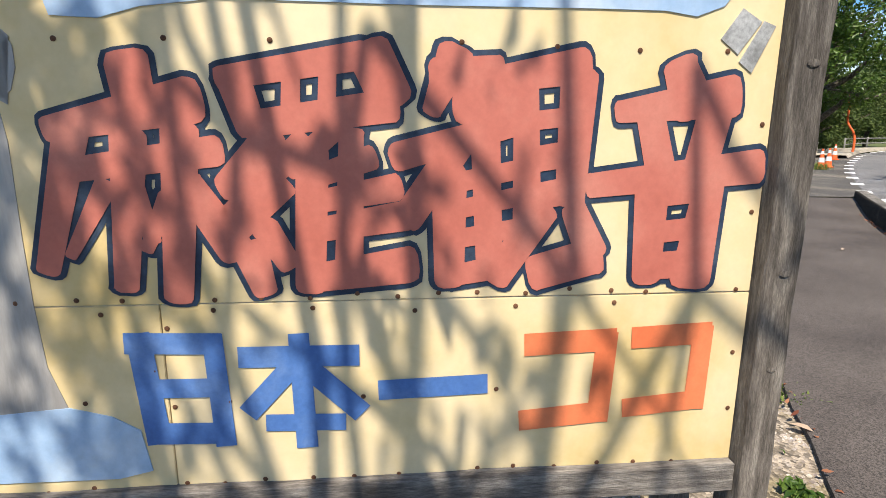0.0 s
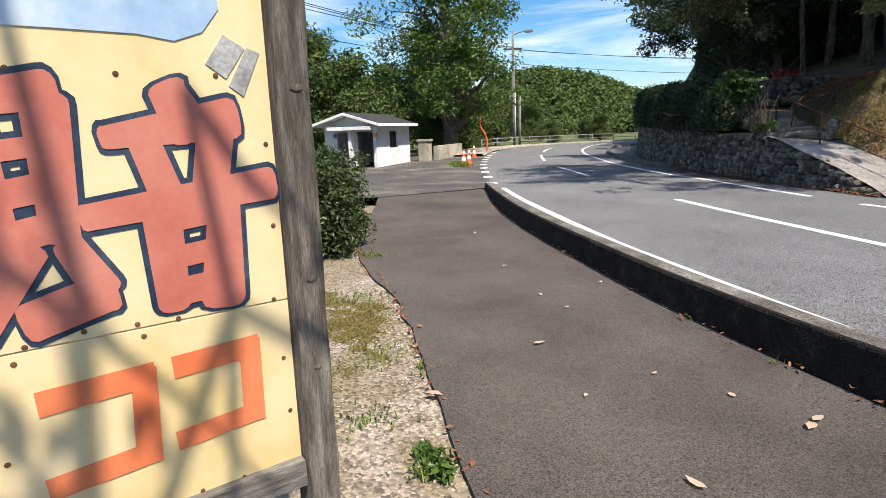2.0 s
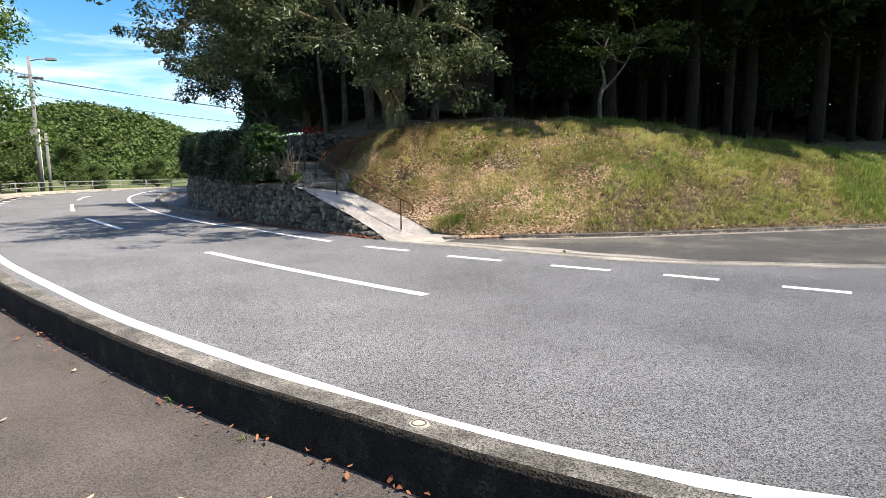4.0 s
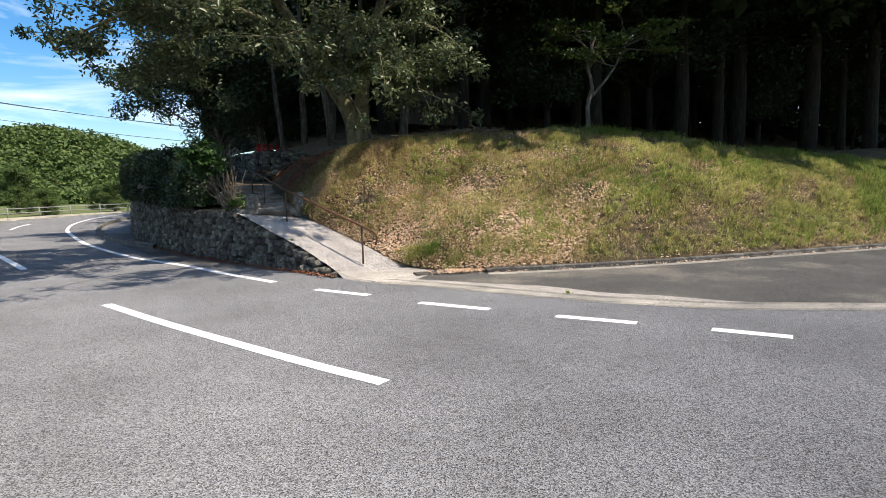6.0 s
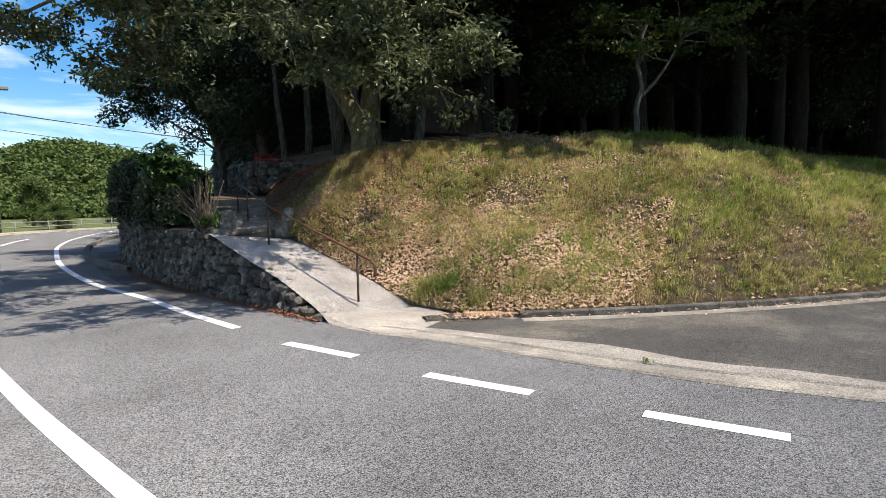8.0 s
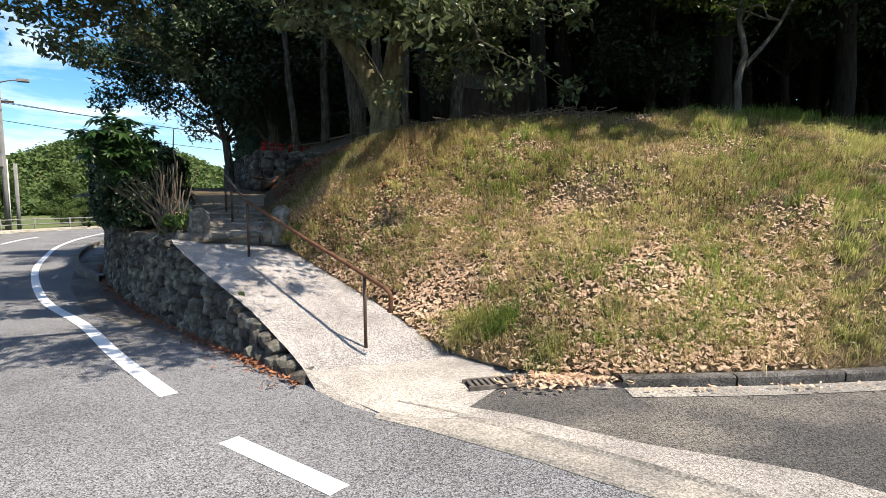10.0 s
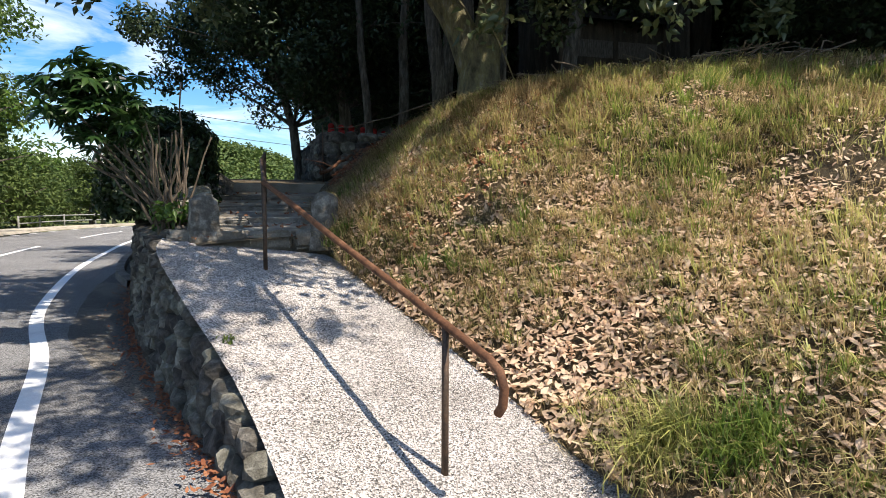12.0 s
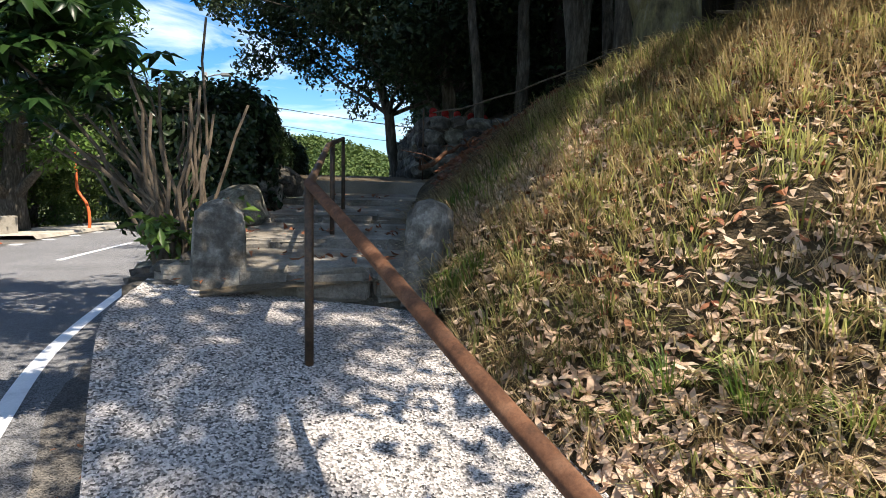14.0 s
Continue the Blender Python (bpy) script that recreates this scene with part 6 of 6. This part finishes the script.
def hill(name, cx, cy, rx, ry, h, label, n, leaf=1.6):
    th = thing(name, (cx, cy, -0.4), label, "hill", kind="structure")
    rings, segs = 12, 40
    vv, ff = [], []
    for i in range(rings + 1):
        s = i / rings
        for j in range(segs):
            a = 2 * np.pi * j / segs
            zz = h * (np.cos(s * np.pi) * 0.5 + 0.5) * (1 + 0.12 * np.sin(3 * a + 2 * s) * s)
            vv.append((np.cos(a) * rx * s, np.sin(a) * ry * s, zz))
    for i in range(rings):
        for j in range(segs):
            k2 = (j + 1) % segs
            ff.append((i * segs + j, (i + 1) * segs + j, (i + 1) * segs + k2, i * segs + k2))
    soup("slope", vv, ff, M_FIELD, th, True)
    s = np.sqrt(fr.uniform(0, 0.95, n))
    a = fr.uniform(0, 2 * np.pi, n)
    keep = np.sin(a) < 0.35
    s, a = s[keep], a[keep]
    z = h * (np.cos(s * np.pi) * 0.5 + 0.5) * (1 + 0.12 * np.sin(3 * a + 2 * s) * s)
    c = np.stack([np.cos(a) * rx * s, np.sin(a) * ry * s, z + leaf], 1)
    cv, cf = clumps(c, fr.uniform(1.6, 3.2, len(c)) * leaf / 1.6, 42, leaf * 0.62, fr, 0.9, 0.8, 0.6)
    tagged(fast_mesh("treetops", cv, cf, L_FAR, th), kind="stuff")
    return th


hill("wooded_hill", -24, 215, 68, 60, 20, "rounded hill covered in green woods", 2600)
hill("wooded_hill", 78, 260, 80, 75, 19, "rounded hill covered in green woods behind the bend", 1700)
hill("wooded_hill", -98, 190, 80, 80, 19, "rounded hill covered in green woods", 1700)
hill("wooded_hill", 90, 620, 330, 150, 33, "distant blue-green wooded ridge", 1500, 4.0)

# ---- grass, litter, pebbles and weeds ----
def blades(pts, nrm, length, rng, width=0.006, droop=0.5):
    """Grass blades of three triangles: verts and faces."""
    n = len(pts)
    ln = length * rng.uniform(0.5, 1.4, n)
    az = rng.uniform(0, 2 * np.pi, n)
    d = np.stack([np.cos(az), np.sin(az), np.zeros(n)], 1)
    up = nrm * 0.4 + np.array([0, 0, 0.9])
    lean = rng.uniform(0.15, 1.0, n)[:, None] * droop * 2
    w = np.cross(d, np.array([0, 0, 1.0])) * (width * rng.uniform(0.6, 1.5, n))[:, None]
    m = pts + (up * 0.55 + d * lean * 0.25) * ln[:, None]
    t = pts + (up * (1.0 - lean * 0.35) + d * lean * 0.9) * ln[:, None]
    v = np.stack([pts - w, pts + w, m - w * 0.8, m + w * 0.8, t], 1).reshape(-1, 3)
    i = np.arange(n) * 5
    f = np.concatenate([np.stack([i, i + 1, i + 3], 1), np.stack([i, i + 3, i + 2], 1), np.stack([i + 2, i + 3, i + 4], 1)])
    return v, f


def bank_normal(u, v):
    e = 0.002
    a, b = bank_point(u + e, v), bank_point(u, v + 0.01)
    p = bank_point(u, v)
    nn = np.cross(a - p, b - p)
    nn /= np.linalg.norm(nn, axis=1)[:, None] + 1e-9
    return nn * np.sign(nn[:, 2])[:, None]


gr = np.random.default_rng(101)
arc = np.r_[0, np.cumsum(np.linalg.norm(np.diff(FOOT, axis=0), axis=1))]
arc /= arc[-1]


def scatter(n, u0, u1, v0, v1, clump_scale, thresh, seed):
    r = np.random.default_rng(seed)
    u, v = r.uniform(u0, u1, n), r.uniform(v0, v1, n)
    p = bank_point(u, v)
    fld = np.sin(p[:, 0] * 1.9 * clump_scale + 1.3 * np.sin(p[:, 1] * 2.3 * clump_scale)) + np.sin(p[:, 1] * 2.7 * clump_scale + seed) + r.normal(0, 0.7, n)
    keep = fld > thresh
    return u[keep], v[keep], p[keep]




def tufts(u, v, p, per, length, rng, width, spread=0.035, droop=0.7):
    """Tufts of blades fanning out from their middles."""
    n = len(p)
    rep = np.repeat(np.arange(n), per)
    az = rng.uniform(0, 2 * np.pi, len(rep))
    rad = spread * np.sqrt(rng.uniform(0, 1, len(rep)))
    pts = p[rep] + np.stack([np.cos(az) * rad, np.sin(az) * rad, np.full(len(rep), -0.012)], 1)
    ln = length * np.repeat(rng.uniform(0.45, 1.5, n), per) * rng.uniform(0.6, 1.25, len(rep))
    d = np.stack([np.cos(az), np.sin(az), np.zeros(len(rep))], 1) + rng.normal(0, 0.35, (len(rep), 3)) * np.array([1, 1, 0])
    up = bank_normal(u, v)[rep] * 0.45 + np.array([0, 0, 0.75])
    lean = rng.uniform(0.15, 1.0, len(rep))[:, None] * droop
    w = np.cross(d, np.array([0, 0, 1.0]))
    w = w / (np.linalg.norm(w, axis=1)[:, None] + 1e-9) * (width * rng.uniform(0.6, 1.5, len(rep)))[:, None]
    m = pts + (up * 0.6 + d * lean * 0.35) * ln[:, None]
    t = pts + (up * (1.0 - lean * 0.5) + d * lean * 1.1) * ln[:, None]
    vv = np.stack([pts - w, pts + w, m - w * 0.8, m + w * 0.8, t], 1).reshape(-1, 3)
    i = np.arange(len(rep)) * 5
    f = np.concatenate([np.stack([i, i + 1, i + 3], 1), np.stack([i, i + 3, i + 2], 1), np.stack([i + 2, i + 3, i + 4], 1)])
    return vv, f


def thin(u, v, p, seed):
    """Fewer tufts towards the ramp, its foot and the shaded crest by the tree."""
    r = np.random.default_rng(seed)
    share = np.interp(u, [0.12, 0.24, 0.36, 0.46], [0.28, 0.45, 0.78, 1.0]) * np.interp(v, [0.0, 0.12, 0.35, 0.9, 1.0], [0.45, 0.7, 1.0, 1.0, 0.8])
    k = r.uniform(0, 1, len(u)) < share
    return u[k], v[k], p[k]


u, v, p = thin(*scatter(34000, 0.12, 0.74, 0.02, 1.0, 1.7, -0.6, 1), 2)
gv_, gf_ = tufts(u, v, p, 13, 0.12, gr, 0.0031, 0.045, 1.3)
tagged(fast_mesh("bank_grass", gv_, gf_, L_GRASS), "yellow-green grass over the sunny bank", "grass", kind="stuff")
u, v, p = scatter(17000, 0.12, 0.70, 0.0, 1.0, 1.4, -0.4, 12)
gv_, gf_ = tufts(u, v, p, 10, 0.10, gr, 0.0033, 0.06, 1.6)
tagged(fast_mesh("dead_grass", gv_, gf_, L_STRAW), "brown dead grass matted over the bank", "grass", kind="stuff")
u, v, p = thin(*scatter(7000, 0.2, 0.70, 0.03, 1.0, 0.9, 0.7, 11), 3)
gv_, gf_ = tufts(u, v, p, 28, 0.15, gr, 0.0028, 0.055, 1.2)
tagged(fast_mesh("green_bank_grass", gv_, gf_, L_GREEN), "fresh green tufts on the sunny bank", "grass", kind="stuff")
u, v, p = scatter(60000, 0.55, 1.0, 0.02, 1.0, 0.7, -0.3, 2)
gv_, gf_ = blades(p - np.array([0, 0, 0.01]), bank_normal(u, v), 0.17, gr, 0.010)
tagged(fast_mesh("far_bank_grass", gv_, gf_, L_GREEN), "taller green grass on the far bank", "grass", kind="stuff")
u, v, p = scatter(14000, 0.30, 0.60, 0.88, 1.0, 1.3, 0.6, 3)
gv_, gf_ = blades(p, bank_normal(u, v), 0.22, gr, 0.004, 0.9)
tagged(fast_mesh("crest_grass", gv_, gf_, L_GREEN), "long drooping grass along the crest", "grass", kind="stuff")
foot_u = np.interp(gr.normal(0, 1, 6), [-1, 1], [0, 1])
for k, (x, y, n, r0) in enumerate(((7.02, 12.4, 620, 0.10), (7.25, 12.15, 520, 0.10), (8.3, 11.45, 800, 0.15), (8.95, 11.2, 800, 0.18), (10.2, 10.6, 1000, 0.25), (11.6, 10.4, 1000, 0.3), (7.45, 11.5, 500, 0.12),
                                   (5.62, 15.45, 220, 0.10), (5.85, 15.0, 160, 0.10), (5.75, 16.4, 200, 0.14))):
    q = np.c_[gr.normal(x, r0, n), gr.normal(y, r0 * 0.8, n)]
    dd = np.linalg.norm(CREST[:, None, :2] * 0 + FOOT[:, None, :2] - q[None], axis=2).argmin(0)
    out = np.linalg.norm(q - FOOT[dd, :2], axis=1)
    axis = CREST[dd, :2] - FOOT[dd, :2]
    vv = ((q - FOOT[dd, :2]) * axis).sum(1) / (axis**2).sum(1)
    ok = vv > -0.02
    pp = bank_point(dd[ok] / (NB - 1), np.clip(vv[ok], 0, 1))
    pp[:, :2] = q[ok]
    gv_, gf_ = blades(pp, np.tile([0, 0, 1.0], (len(pp), 1)), 0.17 if k < 6 else 0.12, gr, 0.0035, 0.9)
    tagged(fast_mesh("grass_tuft", gv_, gf_, L_GREEN if k % 2 else L_GRASS), "thick tuft of grass at the foot of the bank", "grass", "grass tufts", "stuff")


def litter(name, pts, nrm, size, material, rng, label):
    nrm = nrm * 0.5 + np.array([0, 0, 0.5])
    lv, lf = flat_leaves(pts + nrm * (0.012 + rng.uniform(0, 0.035, (len(pts), 1))), nrm + rng.normal(0, 0.28, nrm.shape), size, rng, 0.40, 0.22)
    return tagged(fast_mesh(name, lv, lf, material), label, "leaves", kind="stuff")


u, v, p = scatter(18000, 0.12, 0.72, 0.0, 1.0, 2.3, 0.2, 5)
litter("bank_litter", p, bank_normal(u, v), 0.054, L_DRY, gr, "pale dry leaves lying over the bank")
u, v, p = scatter(24000, 0.13, 0.36, 0.0, 0.40, 0.9, -0.5, 6)
litter("foot_litter", p, bank_normal(u, v), 0.060, L_DRY, gr, "drift of dry leaves along the foot of the bank")
u, v, p = scatter(9000, 0.02, 0.21, 0.1, 1.0, 0.9, -0.3, 8)
litter("russet_litter", p, bank_normal(u, v), 0.062, L_REDDRY, gr, "russet fallen leaves under the cherry tree")


def along(line, n, off, spread, z, rng):
    k = rng.integers(0, len(line) - 1, n)
    w = rng.uniform(0, 1, (n, 1))
    p = line[k] * (1 - w) + line[k + 1] * w
    q = offset_line(line, 1.0)[k] - line[k]
    p = p[:, :2] + q[:, :2] * (off + rng.exponential(spread, (n, 1)) * np.sign(off if off else 1))
    return np.c_[p, np.full(n, z)]


flat = lambda n: np.tile([0, 0, 1.0], (n, 1))  # noqa: E731
pts = along(KERB[25:], 260, -0.02, 0.05, -0.195, gr)
litter("kerbside_leaves", pts, flat(260), 0.05, L_REDDRY, gr, "brown leaves gathered along the kerb")
pts = along(WALK_EDGE[35:], 240, 0.0, 0.05, -0.215, gr)
pts[:, :2] -= (offset_line(WALK_EDGE, 0.04)[40, :2] - WALK_EDGE[40, :2])
litter("edge_leaves", pts, flat(240), 0.055, L_REDDRY, gr, "orange leaves along the walkway's broken edge")
pts = along(WALL[:60], 1700, -0.22, 0.06, 0.01, gr)
litter("wall_foot_leaves", pts, flat(1700), 0.052, L_REDDRY, gr, "red-brown leaves along the foot of the stone wall")
pts = np.c_[gr.normal(7.62, 0.34, 1000), gr.normal(11.22, 0.13, 1000), np.full(1000, 0.03)]
litter("apron_leaves", pts, flat(1000), 0.07, L_DRY, gr, "dry leaves piled on the drain and apron")
pts = np.c_[gr.uniform(4.1, 5.4, 160), gr.uniform(15.6, 19.6, 160), np.zeros(160)]
pts[:, 2] = np.array([next((z for a, b, z in STEPS if a + 0.1 <= y < b + 0.12), 1.12) for y in pts[:, 1]]) + 0.008
litter("step_leaves", pts, flat(160), 0.07, L_REDDRY, gr, "russet leaves scattered on the stone steps")
pts = along(offset_line(KB, 0.12), 900, 0.0, 0.05, 0.024, gr)
litter("channel_leaves", pts, flat(900), 0.05, L_DRY, gr, "dry leaves lying in the channel below the bank")

# single leaves on the walkway
leaf_rng = np.random.default_rng(4)
for k, (x, y) in enumerate(((-0.92, 2.55), (0.05, 2.75), (1.36, 2.72), (1.30, 2.62), (0.95, 2.95), (-0.35, 3.6), (-0.2, 4.6), (0.1, 5.6), (-1.1, 6.2), (-0.6, 7.6), (0.5, 3.2), (1.8, 2.1), (1.6, 2.4), (1.9, 2.0), (0.6, 1.9), (-0.5, 5.0), (-2.0, 8.5), (2.2, 1.6))):
    lv, lf = flat_leaves(np.array([[0, 0, 0.008]]), np.array([[0.05, 0.05, 1.0]]), 0.085, leaf_rng, 0.5, 0.12)
    ob = fast_mesh("fallen_leaf", lv, lf, L_DRY)
    ob.location = (x, y, -0.196)
    tagged(ob, "single dry leaf lying on the walkway", "leaf", "leaves on the walkway")

# pebbles over the gravel strip
def pebbles(name, pts, size, rng, label):
    base = np.array([(1, 0, 0), (-1, 0, 0), (0, 1, 0), (0, -1, 0), (0, 0, 1)], float)
    tri = np.array([(0, 2, 4), (2, 1, 4), (1, 3, 4), (3, 0, 4)])
    n = len(pts)
    s = size * rng.uniform(0.5, 1.5, (n, 1, 1)) * rng.uniform(0.7, 1.3, (n, 5, 1))
    a = rng.uniform(0, 6.28, n)
    c, sn = np.cos(a), np.sin(a)
    b = np.stack([base[None, :, 0] * c[:, None] - base[None, :, 1] * sn[:, None], base[None, :, 0] * sn[:, None] + base[None, :, 1] * c[:, None], np.tile(base[:, 2] * 0.7, (n, 1))], 2)
    v = (pts[:, None] + b * s).reshape(-1, 3)
    f = (np.arange(n)[:, None, None] * 5 + tri[None]).reshape(-1, 3)
    return tagged(fast_mesh(name, v, f, M_PEBBLE), label, "gravel", kind="stuff")


k = gr.integers(22, 70, 26000)
w = gr.uniform(0, 1, (26000, 1)) ** 1.6
pts = WALK_EDGE[k] * (1 - w) + GRAV_OUT[k] * w + gr.normal(0, 0.06, (26000, 2))
pebbles("gravel_stones", np.c_[pts, np.full(26000, -0.238)], 0.014, gr, "loose pale gravel stones beside the walkway")
# weeds
for k, (x, y, z, n, h, r0) in enumerate(((-0.72, 1.75, -0.22, 70, 0.05, 0.05), (-1.25, 2.2, -0.22, 90, 0.03, 0.10), (-1.6, 3.2, -0.22, 120, 0.03, 0.15), (-2.4, 4.6, -0.22, 140, 0.035, 0.2), (-1.1, 3.0, -0.22, 60, 0.03, 0.08), (0.9, 4.45, -0.2, 8, 0.05, 0.02), (1.35, 3.55, -0.2, 7, 0.05, 0.02),
                                         (-3.1, 6.6, -0.22, 120, 0.06, 0.12), (-6.0, 23.3, 0.0, 260, 0.22, 0.2), (-6.6, 24.6, 0.0, 200, 0.2, 0.25), (4.78, 13.75, 0.60, 26, 0.05, 0.035), (7.6, 8.35, 0.03, 16, 0.04, 0.02), (5.05, 12.9, 0.0, 60, 0.06, 0.05))):
    q = np.c_[gr.normal(x, r0, n), gr.normal(y, r0, n), np.full(n, z)]
    a, b = blades(q, flat(n), h, gr, 0.006, 0.8)
    tagged(fast_mesh("weed", a, b, L_GREEN), "small green weed growing from a crack", "weed", "weeds", "stuff")
lv, lf = clumps([(-0.70, 1.80, -0.16), (-0.62, 1.72, -0.17), (-0.78, 1.9, -0.18)], [0.08, 0.07, 0.06], 60, 0.06, gr, 0.6, 0.45, 0.2)
tagged(fast_mesh("leafy_weed", lv, lf, L_BRIGHT), "leafy green weed at the walkway's edge", "weed", kind="stuff")

# yellow moss on the gravel
MOSS = (-2.2, 4.0)
mn = 9000
hub = gr.normal(0, 1, (45, 2)) * np.array([0.20, 0.42])
mu = hub[gr.integers(0, 45, mn)] + gr.normal(0, 0.05, (mn, 2))
q = np.c_[mu[:, 0] + MOSS[0] - mu[:, 1] * 0.45, mu[:, 1] + MOSS[1], np.full(mn, -0.232)]
a, b = blades(q, flat(len(q)), 0.016, gr, 0.008, 1.0)
tagged(fast_mesh("moss_patch", a, b, L_MOSS), "yellow-olive moss patch on the gravel strip", "moss", kind="stuff")

u, v, p = scatter(14000, 0.13, 0.33, 0.0, 1.0, 1.2, -1.4, 16)
litter("ramp_side_litter", p, bank_normal(u, v), 0.055, L_DRY, gr, "tan leaf litter on the bank beside the handrail")
u, v, p = scatter(6000, 0.12, 0.36, 0.0, 1.0, 1.4, -1.0, 17)
gv_, gf_ = tufts(u, v, p, 14, 0.11, gr, 0.0022, 0.06, 1.6)
tagged(fast_mesh("dead_grass", gv_, gf_, L_STRAW), "brown dead grass beside the ramp", "grass", kind="stuff")

# dry sticks heaped under the cherry tree, and a fallen bough by the steps
kr2 = np.random.default_rng(202)
v_, f_ = [], []
for _ in range(620):
    t_ = kr2.uniform(-0.1, 1.35)
    c = np.array([8.0 + 1.9 * t_, 16.95 - 1.45 * t_ + 0.25 * t_ * t_ + kr2.normal(0, 0.28), 0.0])
    c[2] = np.interp(t_, [0, 1], [2.88, 3.02]) + kr2.uniform(0, 0.12)
    a_ = kr2.uniform(0, 6.28)
    h_ = kr2.uniform(0.15, 0.5)
    d_ = np.array([np.cos(a_) * h_, np.sin(a_) * h_, kr2.normal(0, 0.06)])
    tube_geo(bend(c - d_, c + d_, 4, kr2.normal(0, 0.03), kr2, 0.02), np.linspace(0.009, 0.004, 4), 4, v_, f_)
tagged(soup("stick_heap", v_, f_, M_TWIG), "heap of dry grey sticks under the cherry tree", "sticks", kind="stuff")
bough = thing("fallen_bough", (5.6, 19.6, 2.0), "fallen russet bough lying across the bank beside the steps", "branch")
tube("stem", bend((0, 0, 0), (0.95, 1.5, 0.55), 8, 0.06, kr2, 0.03), np.linspace(0.035, 0.012, 8), M_RUST, bough, 7)
for k in range(9):
    q = k / 9
    b0 = np.array([0.95, 1.5, 0.55]) * q
    tube("twig", bend(b0, b0 + kr2.normal(0, 0.28, 3) * np.array([1, 1, 0.3]) + np.array([0, 0, 0.08]), 4, 0.03, kr2, 0.02), np.linspace(0.012, 0.004, 4), M_RUST, bough, 5)
